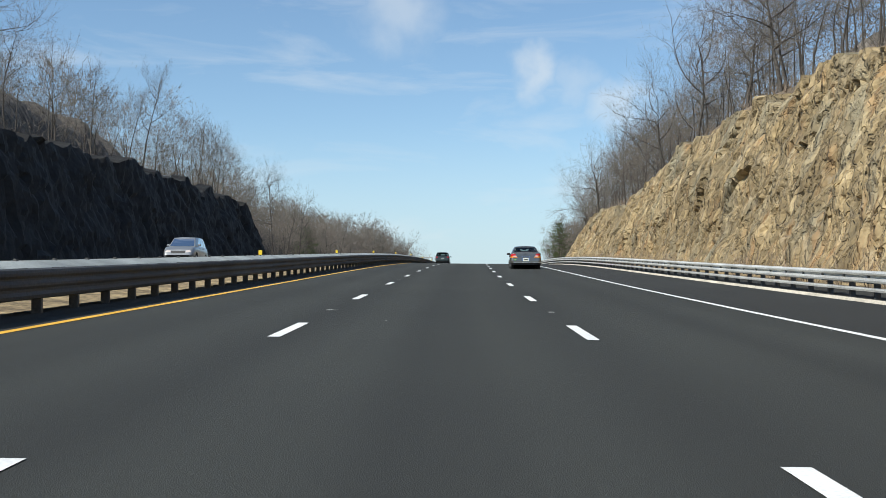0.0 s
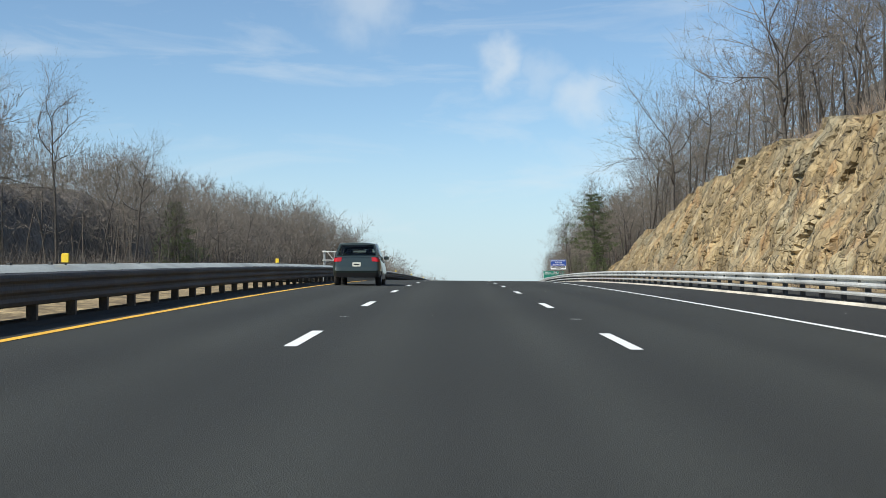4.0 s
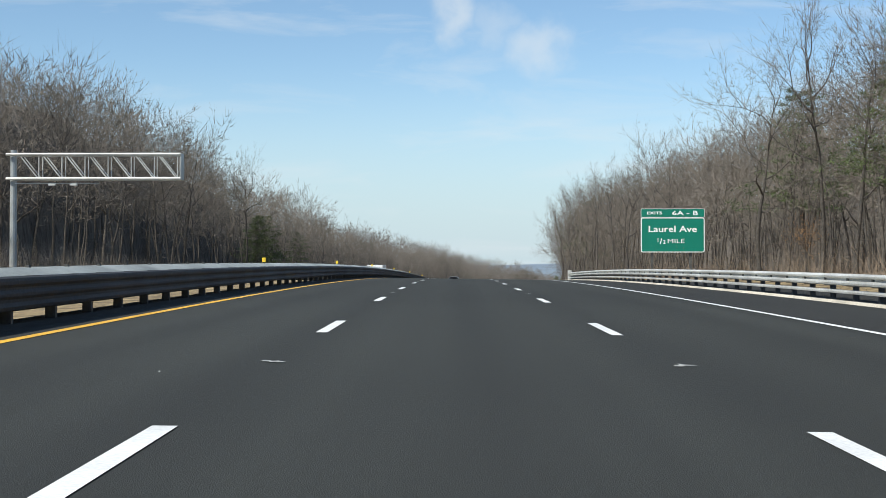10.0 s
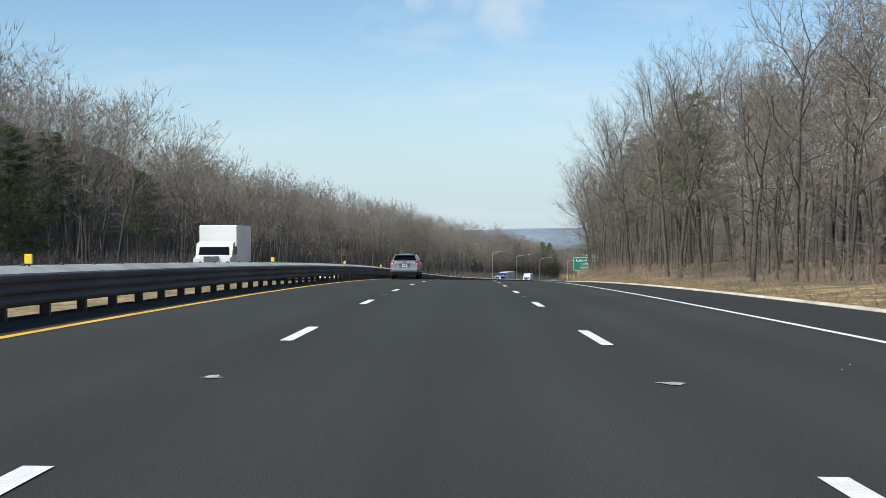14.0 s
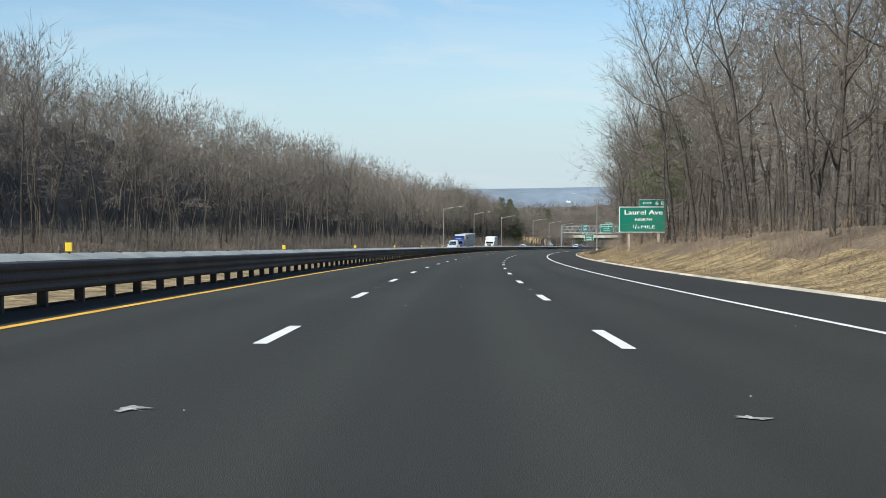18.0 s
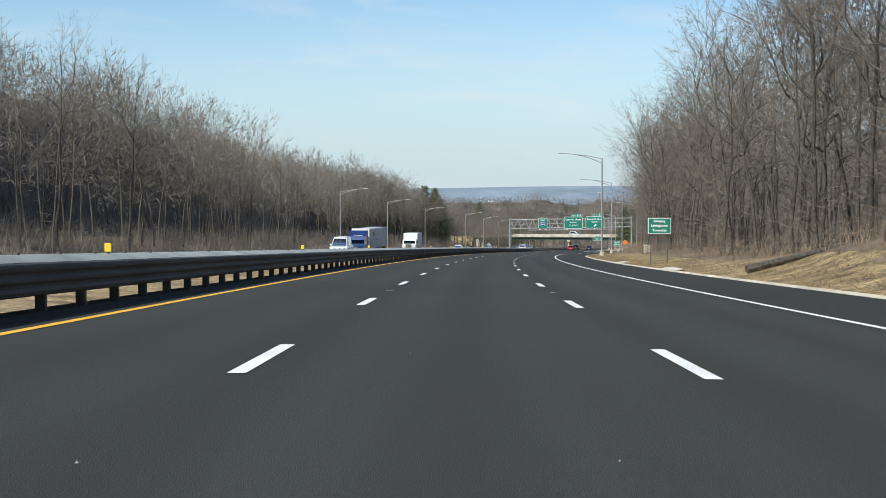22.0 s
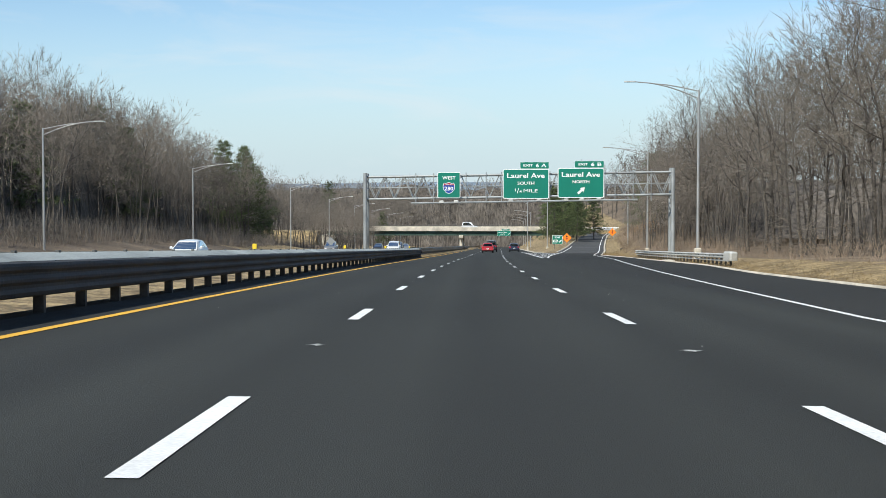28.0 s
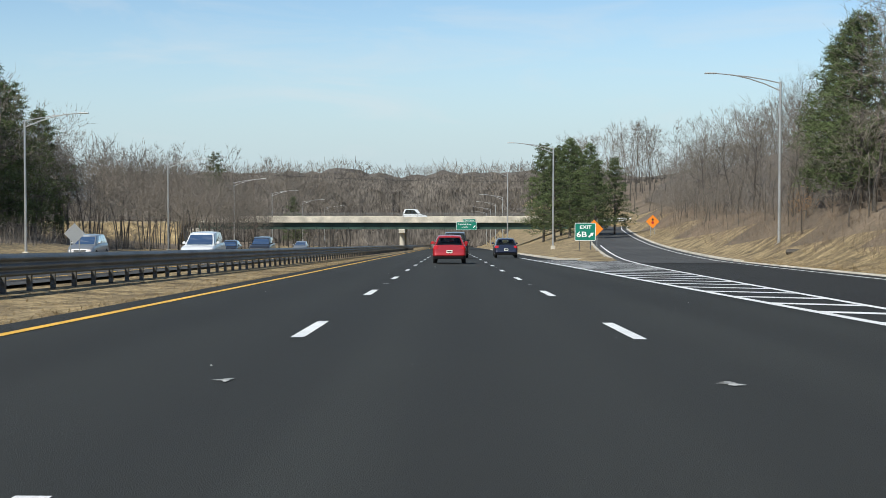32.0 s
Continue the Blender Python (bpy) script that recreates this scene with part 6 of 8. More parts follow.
def thicket(s0, s1, lat_f, high, deep, seed, label, ds=1.6, fuzz=60, over=7.0):
    """A closed mass of stems and twigs with a ragged brow, from the ground up and away over the slope."""
    ss = np.arange(s0, s1, ds)
    V = []
    prof = [(0, 0.0), (0.4, 0.16), (0.9, 0.33), (1.5, 0.5), (2.2, 0.66), (3.0, 0.8), (4.2, 0.92), (6.0, 1.0), (10, 1.0), (16, 0.9), (24, 0.55), (34, 0.1)]
    for i, s in enumerate(ss):
        la0 = lat_f(s)
        sg = 1 if la0 > 0 else -1
        hh = (high(s) if callable(high) else high) * smooth01((s - s0 + 3) / 14) * smooth01((s1 - s + 1) / 14) * (1 + 0.16 * fbm(s * 0.035, seed, 1.7, 3))
        for d, k in prof:
            la = la0 + sg * d * deep
            j = noise.noise(Vector((s * 0.9, k * 9, seed))) * 0.5 + fbm(s * 0.25, d * 0.4, seed, 3) * 0.9
            w = noise.noise(Vector((s * 1.7, d * 1.3, seed + 3))) * 0.4 + fbm(s * 0.3, d * 0.25, seed + 7, 3) * 1.0
            up = ground_up(min(s, 1480), la) + hh * k * (1 if k < 0.05 else 1) + (w if k > 0.1 else -0.4)
            V.append(places(s, la + sg * j * (0.4 + k), up))
    rr = random.Random(seed * 100)
    np_ = len(prof)
    for i in range(int((s1 - s0) * fuzz)):
        a, b = rr.randrange(len(ss)), min(np_ - 1, int(abs(rr.gauss(0, 4.2))))
        q = Vector(V[a * np_ + b]) + Vector((rr.uniform(-1.2, 1.2), rr.uniform(-1.2, 1.2), rr.uniform(-1.6, 0.6) + (over * rr.random() ** 1.6 if b > 4 else 0.0)))
        d = Vector((rr.gauss(0, 0.9), rr.gauss(0, 0.9), 1.0)).normalized()
        FUZZ.append((q, q + d * rr.uniform(0.8, 2.6), rr.uniform(0.016, 0.032)))
    F = grid_mesh_(len(ss), len(prof), lat_f(s0) > 0)
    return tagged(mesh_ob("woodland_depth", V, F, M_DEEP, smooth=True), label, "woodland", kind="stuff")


def grid_mesh_(nu, nv, flip):
    f = []
    for i in range(nu - 1):
        for j in range(nv - 1):
            q = (i * nv + j, (i + 1) * nv + j, (i + 1) * nv + j + 1, i * nv + j + 1)
            f.append(q[::-1] if flip else q)
    return f


DENSE = "closed brown mass with the shade of deep stems in its colour"
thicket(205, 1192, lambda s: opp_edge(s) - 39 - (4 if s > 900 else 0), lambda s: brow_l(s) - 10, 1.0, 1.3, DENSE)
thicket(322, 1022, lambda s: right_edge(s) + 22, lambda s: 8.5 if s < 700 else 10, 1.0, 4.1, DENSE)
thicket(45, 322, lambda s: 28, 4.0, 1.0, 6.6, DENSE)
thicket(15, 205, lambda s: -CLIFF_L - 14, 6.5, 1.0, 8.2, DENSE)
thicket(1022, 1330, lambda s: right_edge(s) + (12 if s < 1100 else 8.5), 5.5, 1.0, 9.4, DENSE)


def far_wood(s, lat0, lat1, high, seed):
    """A belt of wood that lies across the view."""
    V = []
    la = np.arange(lat0, lat1, 3.0)
    prof = [(0, 0.0), (1, 0.3), (2, 0.55), (3.5, 0.78), (6, 0.95), (12, 1.0), (40, 1.0)]
    for x in la:
        hh = high * (1 + 0.10 * fbm(x * 0.03, seed, 1.7, 4))
        for d, k in prof:
            w = noise.noise(Vector((x * 0.6, d, seed))) * 1.3
            V.append(places(s + d + 2 * noise.noise(Vector((x * 0.4, k * 5, seed))), x, -1.0 + hh * k + (w if k else 0)))
    rr = random.Random(seed * 100)
    for i in range(int((lat1 - lat0) * 75)):
        q = Vector(V[rr.randrange(len(la)) * len(prof) + rr.randrange(len(prof) - 1)]) + Vector((rr.uniform(-3, 3), rr.uniform(-3, 3), rr.uniform(-2, 2.5)))
        FUZZ.append((q, q + Vector((rr.gauss(0, 0.8), rr.gauss(0, 0.8), 1.0)).normalized() * rr.uniform(1.5, 4.0), rr.uniform(0.06, 0.12)))
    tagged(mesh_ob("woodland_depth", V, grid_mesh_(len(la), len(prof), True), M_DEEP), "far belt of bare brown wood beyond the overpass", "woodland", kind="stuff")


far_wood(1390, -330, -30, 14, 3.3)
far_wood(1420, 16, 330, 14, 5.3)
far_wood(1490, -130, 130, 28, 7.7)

# ---- brush and grass ----


def spikes(name, items, material, label, category):
    """items: base, tip, radius."""
    V, T = [], []
    for i, (a, b, r) in enumerate(items):
        t = i * 2.4
        x, y = math.cos(t) * r * 1.1, math.sin(t) * r * 1.1
        V += [(a[0] + x, a[1] + y, a[2]), (a[0] - x, a[1] - y, a[2]), tuple(b)]
        T.append((3 * i, 3 * i + 1, 3 * i + 2))
    return tagged(raw_ob(name, np.array(V, np.float32), np.array(T, np.int32), [material]), label, category, kind="stuff")


spikes("woodland_twigs", FUZZ, M_TWIG, "fine bare twigs filling the wood", "woodland")
r = random.Random(21)
it = []
for i in range(6400):
    if r.random() < 0.30:
        s = r.uniform(1015, 1240)
        la = right_edge(s) + 3.0 + abs(r.gauss(0, 5))
    elif r.random() < 0.62:
        s = r.uniform(318, 1230)
        la = right_edge(s) + (5.5 if s < 540 else 3.4 if s < 735 else 4.4 if s < 1010 else 8.5) + abs(r.gauss(0, 3.5))
    else:
        s = r.uniform(205, 1115)
        la = opp_edge(s) - 22 - abs(r.gauss(0, 4)) - (4 if s > 900 else 0)
    p = Vector(places(s, la, ground_up(s, la) - 0.1))
    h = r.uniform(0.5, 2.0) * r.uniform(0.7, 1.3)
    for k in range(6):
        d = Vector((r.gauss(0, .5), r.gauss(0, .5), 1))
        a = p + Vector((r.uniform(-.4, .4), r.uniform(-.4, .4), 0))
        tip = a + d * h * r.uniform(0.6, 1.1)
        it.append((a, tip, r.uniform(.006, .011)))
        for q in range(3):
            m = a.lerp(tip, r.uniform(.25, .9))
            it.append((m, m + Vector((r.gauss(0, .7), r.gauss(0, .7), r.uniform(-.1, .6))) * h * 0.36, .007))
under = []
for i in range(5600):
    s = r.uniform(218, 1195)
    la = opp_edge(s) - 21.5 - 12 * r.random() - (6 if s > 900 else 0)
    p = Vector(places(s, la, ground_up(s, la) - 0.1))
    h = r.uniform(1.0, 3.6)
    for k in range(5):
        a = p + Vector((r.uniform(-.8, .8), r.uniform(-.8, .8), 0))
        tip = a + Vector((r.gauss(0, .35), r.gauss(0, .35), 1)) * h * r.uniform(.6, 1.1)
        under.append((a, tip, r.uniform(.016, .028)))
        m = a.lerp(tip, r.uniform(.3, .8))
        under.append((m, m + Vector((r.gauss(0, .7), r.gauss(0, .7), r.uniform(0, .6))) * h * 0.4, .016))
        under.append((m, m + Vector((r.gauss(0, .7), r.gauss(0, .7), r.uniform(0, .6))) * h * 0.4, .016))
spikes("undergrowth", under, M_TWIG, "grey-brown undergrowth at the feet of the bare wood", "brush")
spikes("brushwood", it, M_BRUSH, "tangled red-brown brush along the woods' feet", "brush")
it = []
for i in range(900):
    s = r.uniform(20, 318)
    if r.random() < 0.45:
        la, up = r.uniform(11.0, 14.6), -0.1
    else:
        la = 18.5 + r.random() * 3
        up = ground_up(s, la)
    p = Vector(places(s, la, up))
    h = r.uniform(0.5, 1.7)
    for k in range(9):
        d = Vector((r.gauss(0, .5), r.gauss(0, .5), 1))
        it.append((p, p + d * h * r.uniform(.5, 1.1), .016))
spikes("brushwood", it, M_BRUSH, "dry brush at the rock's foot and brow", "brush")
it = []
for i in range(21000):
    q = r.random()
    if q < 0.62:
        s = r.uniform(440, 1090)
        la = right_edge(s) + 0.25 + abs(r.gauss(0, 3.0 if s < 760 else 1.6))
    elif q < 0.85:
        s = r.uniform(1000, 1140)
        la = r.uniform(opp_rail(s) + 0.3, -5.9)
    else:
        s = r.uniform(20, 440)
        la = right_edge(s) + 0.7 + r.random() * 4.5
    p = Vector(places(s, la, ground_up(s, la) - 0.03))
    h = r.uniform(0.10, 0.34) * (0.5 if q >= 0.62 else 1)
    for k in range(5):
        a = p + Vector((r.uniform(-.12, .12), r.uniform(-.12, .12), 0))
        it.append((a, a + Vector((r.gauss(0, .9), r.gauss(0, .9), 0.8)) * h, .008))
spikes("dead_grass_tufts", it, M_GRASS, "dry straw-coloured grass tufts on the verges", "grass")
# fallen trunks and dumped snow-pale gravel beside the kerb
for s, la, L, a in ((745, 10.6, 5.2, 96), (1085, 19.8, 3.5, 40)):
    lg = empty("fallen_log", at(s, la, ground_up(s, la) + 0.2, a - 90), "grey fallen tree trunk lying on the straw bank", "log")
    Build().tube((0, 0, 0), (L * 0.95, 0.5, 1.1 if L > 5 else 0.3), 0.17, 0.10, 8).ob("trunk", M_BARK, lg)
    Build().tube((L * 0.6, 0.3, 0.6 if L > 5 else 0.2), (L * 0.8, 1.1, 1.3 if L > 5 else .5), 0.05, 0.02, 5).ob("stub", M_BARK, lg)
M_SAND = mat("pale_washed_sand", (0.62, 0.58, 0.50), 0.95, 0, (0.8, 0.1), (14, 0.15), 0.6, 20)
for s, la, ln in ((240, 9.0, 7), (452, 9.3, 8), (572, 9.3, 6), (674, 9.4, 6), (760, 9.6, 7), (790, 9.6, 5), (985, 14.4, 8)):
    b = []
    nn_ = 14
    for i in range(nn_):
        t = 2 * math.pi * i / nn_
        b.append(places(s + math.sin(t) * ln / 2 * r.uniform(.75, 1.1), la + math.cos(t) * 0.55 * r.uniform(.7, 1.2), 0.012 + (0.05 if math.cos(t) > 0 else 0)))
    b.append(places(s, la + 0.15, 0.11))
    tagged(mesh_ob("sand_patch", b, [(i, (i + 1) % nn_, nn_) for i in range(nn_)], M_SAND), "pale washed-out sand at the kerb", "sand", "sand patches")

# ---- vehicles: y runs forward, the tail stands at y = 0 ----


def lerp(a, b, t):
    return a + (b - a) * t


def grid_mesh(P, nu, nv, closed_v=False):
    """Faces of a grid of nu x nv points."""
    f = []
    for i in range(nu - 1):
        for j in range(nv if closed_v else nv - 1):
            k = (j + 1) % nv
            f.append((i * nv + j, (i + 1) * nv + j, (i + 1) * nv + k, i * nv + k))
    return f


class Shell:
    """A lofted car body: a lower hull and a glasshouse, and points on both."""

    def __init__(self, L, W, H, zb, tops, rear, front, belt, glass, tuck=0.06):
        self.L, self.W, self.H, self.zb, self.tops, self.rear, self.front, self.belt, self.glass, self.tuck = L, W, H, zb, tops, rear, front, belt, glass, tuck
        self.hk = [0.0, 0.12, 0.3, 0.52, 0.74, 0.9, 1.0]
        self.hs = sorted(set([i / 14 for i in range(15)] + [k for k, _ in rear] + [k for k, _ in front]))
        self.wp = [0.93, 0.98, 0.997, 1.0, 0.985, 0.955, 0.90]

    def top(self, t):
        xs, ys = zip(*self.tops)
        return float(np.interp(t, xs, ys))

    def hull(self, t, h, side):
        k = float(np.interp(h, self.hk, self.wp))
        d = min(t, 1 - t) * self.L
        rr = 0.26 if t < 0.5 else 0.55
        bend = 1 - math.sqrt(max(0.0, 1 - ((rr - d) / rr) ** 2)) if d < rr else 0.0
        plan = 1 - (0.16 if t < 0.5 else 0.24) * bend - 0.025 * abs(2 * t - 1) ** 3
        y = lerp(float(np.interp(h, *zip(*self.rear))), self.L - float(np.interp(h, *zip(*self.front))), t)
        return Vector((side * self.W / 2 * k * plan, y, lerp(self.zb, self.top(t), h)))

    def cabin(self, t, h, side):
        """h from the belt line 0 to the roof 1."""
        yb0, yb1, yt0, yt1, wb, wt = self.glass
        e = h ** 0.85
        y0, y1 = lerp(yb0, yt0, e), lerp(yb1, yt1, e)
        w = lerp(wb, wt, h ** 1.25) / 2
        plan = 1 - 0.07 * abs(2 * t - 1) ** 4
        zt = self.H - 0.05 * (2 * t - 1) ** 2 - 0.03 * t * t
        zb = lerp(self.belt[0], self.belt[1], t)
        return Vector((side * w * plan, lerp(y0, y1, t), lerp(zb, zt - 0.035, h)))

    def build(self, paint, parent, axles, r):
        F = [0.0, 0.12, 0.35, 0.65, 0.88, 1.0]
        ts = [0, 0.0015, 0.005, 0.01, 0.018, 0.03, 0.045, 0.06, 0.10, 0.16, 0.25, 0.35, 0.45, 0.55, 0.65, 0.75, 0.84, 0.89, 0.93, 0.96, 0.98, 0.99, 0.997, 1]
        rings = []
        for t in ts:
            a, b = self.hull(t, 1, -1), self.hull(t, 1, 1)
            c, d = self.hull(t, 0, 1), self.hull(t, 0, -1)
            ring = [self.hull(t, h, -1) for h in self.hs]
            ring += [Vector((lerp(a.x, b.x, q), a.y, a.z + 0.035 * math.sin(math.pi * q))) for q in F[1:-1]]
            ring += [self.hull(t, h, 1) for h in reversed(self.hs)]
            ring += [c.lerp(d, q) for q in F[1:-1]]
            rings.append(ring)
        nv = len(rings[0])
        V = [p for ring in rings for p in ring]
        fs = grid_mesh(V, len(ts), nv, True)
        for t, flip in ((0, False), (1, True)):
            o = len(V)
            for h in self.hs:
                a, b = self.hull(t, h, -1), self.hull(t, h, 1)
                V += [Vector((lerp(a.x, b.x, q), a.y, a.z + (0.035 * math.sin(math.pi * q) if h == 1 else 0))) for q in F]
            for i in range(len(self.hs) - 1):
                for j in range(len(F) - 1):
                    k = (o + i * 6 + j, o + i * 6 + j + 1, o + (i + 1) * 6 + j + 1, o + (i + 1) * 6 + j)
                    fs.append(k[::-1] if flip else k)
        body = mesh_ob("body", V, fs, paint, parent, smooth=True)
        bm = bmesh.new()
        bm.from_mesh(body.data)
        bmesh.ops.remove_doubles(bm, verts=bm.verts, dist=0.0008)
        bmesh.ops.recalc_face_normals(bm, faces=bm.faces)
        bm.to_mesh(body.data)
        bm.free()
        # wheel openings cut through the sides
        cut_ = Build()
        for y in axles:
            for side in (-1, 1):
                cut_.tube((side * (self.W / 2 - 0.27), y, r), (side * (self.W / 2 + 0.3), y, r), r * 1.13, r * 1.13, 28)
        co = cut_.ob("cutter", M_TRIM, parent)
        mod = body.modifiers.new("openings", "BOOLEAN")
        mod.operation, mod.object, mod.solver = "DIFFERENCE", co, "EXACT"
        bpy.context.view_layer.update()
        done = bpy.data.meshes.new_from_object(body.evaluated_get(bpy.context.evaluated_depsgraph_get()))
        body.modifiers.clear()
        body.data = done
        bpy.data.objects.remove(co)
        done.materials.clear()
        done.materials.append(paint)
        done.materials.append(M_TRIM)
        for p in done.polygons:
            # the walls of the openings are dark liners
            c = p.center
            p.material_index = 1 if (abs(p.normal.x) < 0.35 or abs(c.x) < self.W / 2 - 0.2) and any(abs(math.hypot(c.y - y, c.z - r) - r * 1.13) < 0.012 or (abs(abs(c.x) - (self.W / 2 - 0.27)) < 0.004 and math.hypot(c.y - y, c.z - r) < r * 1.13) for y in axles) else 0
            p.use_smooth = True
        done.set_sharp_from_angle(angle=radians(38))
        F = [0.0, 0.06, 0.35, 0.65, 0.94, 1.0]
        hs, tt = [0, 0.05, 0.35, 0.65, 0.90, 1.0], [0, 0.05, 0.12, 0.3, 0.5, 0.7, 0.88, 0.96, 1]
        V, fs, rings = [], [], []
        low = lambda v, h: v - Vector((0, 0, 0.05 if h == 0 else 0))
        for t in tt:
            ring = [low(self.cabin(t, h, -1), h) for h in hs]
            a, b = ring[-1], self.cabin(t, 1, 1)
            ring += [Vector((lerp(a.x, b.x, q), a.y, a.z + 0.045 * math.sin(math.pi * q) ** 0.8)) for q in F[1:-1]]
            ring += [low(self.cabin(t, h, 1), h) for h in reversed(hs)]
            rings.append(ring)
        nv = len(rings[0])
        V = [p for ring in rings for p in ring]
        # the sides and ends are open where panes stand
        shut = lambda j: 1 <= j <= 3 or nv - 5 <= j <= nv - 3
        fs = [(i * nv + j, (i + 1) * nv + j, (i + 1) * nv + j + 1, i * nv + j + 1) for i in range(len(tt) - 1) for j in range(nv - 1) if not (shut(j) and 1 <= i <= len(tt) - 3)]
        for t, flip in ((0, False), (1, True)):
            o = len(V)
            for h in hs:
                a, b = low(self.cabin(t, h, -1), h), low(self.cabin(t, h, 1), h)
                V += [Vector((lerp(a.x, b.x, q), a.y, a.z + (0.045 * math.sin(math.pi * q) ** 0.8 if h == 1 else 0))) for q in F]
            for i in range(len(hs) - 1):
                for j in range(len(F) - 1):
                    if 1 <= i <= 3 and 1 <= j <= 3:
                        continue
                    k = (o + i * 6 + j, o + i * 6 + j + 1, o + (i + 1) * 6 + j + 1, o + (i + 1) * 6 + j)
                    fs.append(k[::-1] if flip else k)
        cab = mesh_ob("cabin", V, fs, paint, parent, smooth=True)
        bm = bmesh.new()
        bm.from_mesh(cab.data)
        bmesh.ops.remove_doubles(bm, verts=bm.verts, dist=0.0008)
        bmesh.ops.recalc_face_normals(bm, faces=bm.faces)
        bm.to_mesh(cab.data)
        bm.free()
        cab.data.set_sharp_from_angle(angle=radians(40))
        return body

    def pillar(self, ta, sa, tb, sb, side, material, parent):
        """A strip of the cabin's side between two panes."""
        P = []
        for i in range(4):
            for j in range(6):
                h = lerp(0.04, 0.91, j / 5)
                P.append(self.cabin(lerp(ta + sa * (h - 0.05), tb + sb * (h - 0.05), i / 3), h, side) + Vector((side * 0.008, 0, 0)))
        return mesh_ob("pillar", P, grid_mesh(P, 4, 6), material, parent, smooth=True)

    def side_pane(self, t0, t1, h0, h1, side, parent, slant0=0.0, slant1=0.0, name="side_window", glass=None):
        P = []
        n = 4
        for i in range(n + 1):
            for j in range(n + 1):
                h = lerp(h0, h1, j / n)
                t = lerp(t0 + slant0 * (h - h0), t1 + slant1 * (h - h0), i / n)
                P.append(self.cabin(t, h, side) + Vector((side * 0.012, 0, 0)))
        o = mesh_ob(name, P, grid_mesh(P, n + 1, n + 1), glass or M_GLASS, parent, smooth=True)
        return o

    def end_pane(self, t, h0, h1, k, parent, name, glass=None):
        """The rear window (t = 0) or the windscreen (t = 1)."""
        P = []
        n = 6
        d = -0.014 if t == 0 else 0.014
        for i in range(n + 1):
            u = lerp(-k, k, i / n)
            for j in range(n + 1):
                h = lerp(h0, h1, j / n)
                a = self.cabin(t, h, 1)
                P.append(Vector((a.x * u, a.y + d * (2.2 - 1.2 * abs(u) ** 2), a.z)))
        return mesh_ob(name, P, grid_mesh(P, n + 1, n + 1), glass or M_GLASS, parent, smooth=True)

    def patch(self, name, pts, material, parent, depth=0.03, at_rear=True, label="", proud=0.010):
        """A lens or plate laid on the tail or nose: an outline in x, z, bent round the corner with the hull."""
        def skin(x, z):
            e = 0.0 if at_rear else 1.0
            h = min(1, max(0, (z - self.zb) / (self.top(e) - self.zb)))
            lo, hi = 0.0, 0.10
            lim = self.hull(abs(e - 0.08), h, 1).x
            x = max(-lim, min(lim, x))
            if self.hull(e, h, 1).x >= abs(x):
                return x, self.hull(e, h, 1).y + s_ * proud
            for i in range(22):
                m = (lo + hi) / 2
                lo, hi = (m, hi) if self.hull(abs(e - m), h, 1).x < abs(x) else (lo, m)
            a, b = self.hull(abs(e - max(0, hi - 0.002)), h, 1), self.hull(abs(e - hi - 0.002), h, 1)
            nx, ny = abs(b.y - a.y), abs(b.x - a.x)
            ln = math.hypot(nx, ny)
            c = self.hull(abs(e - hi), h, 1)
            return math.copysign(c.x + nx / ln * proud, x), c.y + s_ * ny / ln * proud
        s_ = -1 if at_rear else 1
        bm = bmesh.new()
        vs = [bm.verts.new((x, 0, z)) for x, z in pts]
        bm.faces.new(vs)
        for i in range(-30, 31):
            bmesh.ops.bisect_plane(bm, geom=bm.verts[:] + bm.edges[:] + bm.faces[:], plane_co=(i * 0.031 + 0.001, 0, 0), plane_no=(1, 0, 0))
        for i in range(5, 24):
            bmesh.ops.bisect_plane(bm, geom=bm.verts[:] + bm.edges[:] + bm.faces[:], plane_co=(0, 0, i * 0.06), plane_no=(0, 0, 1))
        for v in bm.verts:
            v.co.x, v.co.y = skin(v.co.x, v.co.z)
        ed = [q for q in bm.edges if q.is_boundary]
        ex = bmesh.ops.extrude_edge_only(bm, edges=ed)
        for v in ex["geom"]:
            if isinstance(v, bmesh.types.BMVert):
                v.co.y -= s_ * (proud + 0.03)
                v.co.x *= 0.955 if abs(v.co.x) > self.W * 0.40 else 1.0
        bmesh.ops.recalc_face_normals(bm, faces=bm.faces)
        for q in bm.faces:
            q.smooth = True
        me = bpy.data.meshes.new(name)
        bm.to_mesh(me)
        bm.free()
        me.set_sharp_from_angle(angle=radians(40))
        me.materials.append(material)
        o = new(name, me)
        o.parent = parent
        if label:
            o["label"] = label
        return o


def lathe(profile, n=22):
    """Round about the x axis: profile of (x, r)."""
    v, f = [], []
    for i in range(n):
        a = 2 * math.pi * i / n
        v += [(x, r * math.cos(a), r * math.sin(a)) for x, r in profile]
    k = len(profile)
    for i in range(n):
        for j in range(k - 1):
            a, b = i * k + j, ((i + 1) % n) * k + j
            f.append((a, b, b + 1, a + 1))
    return v, f


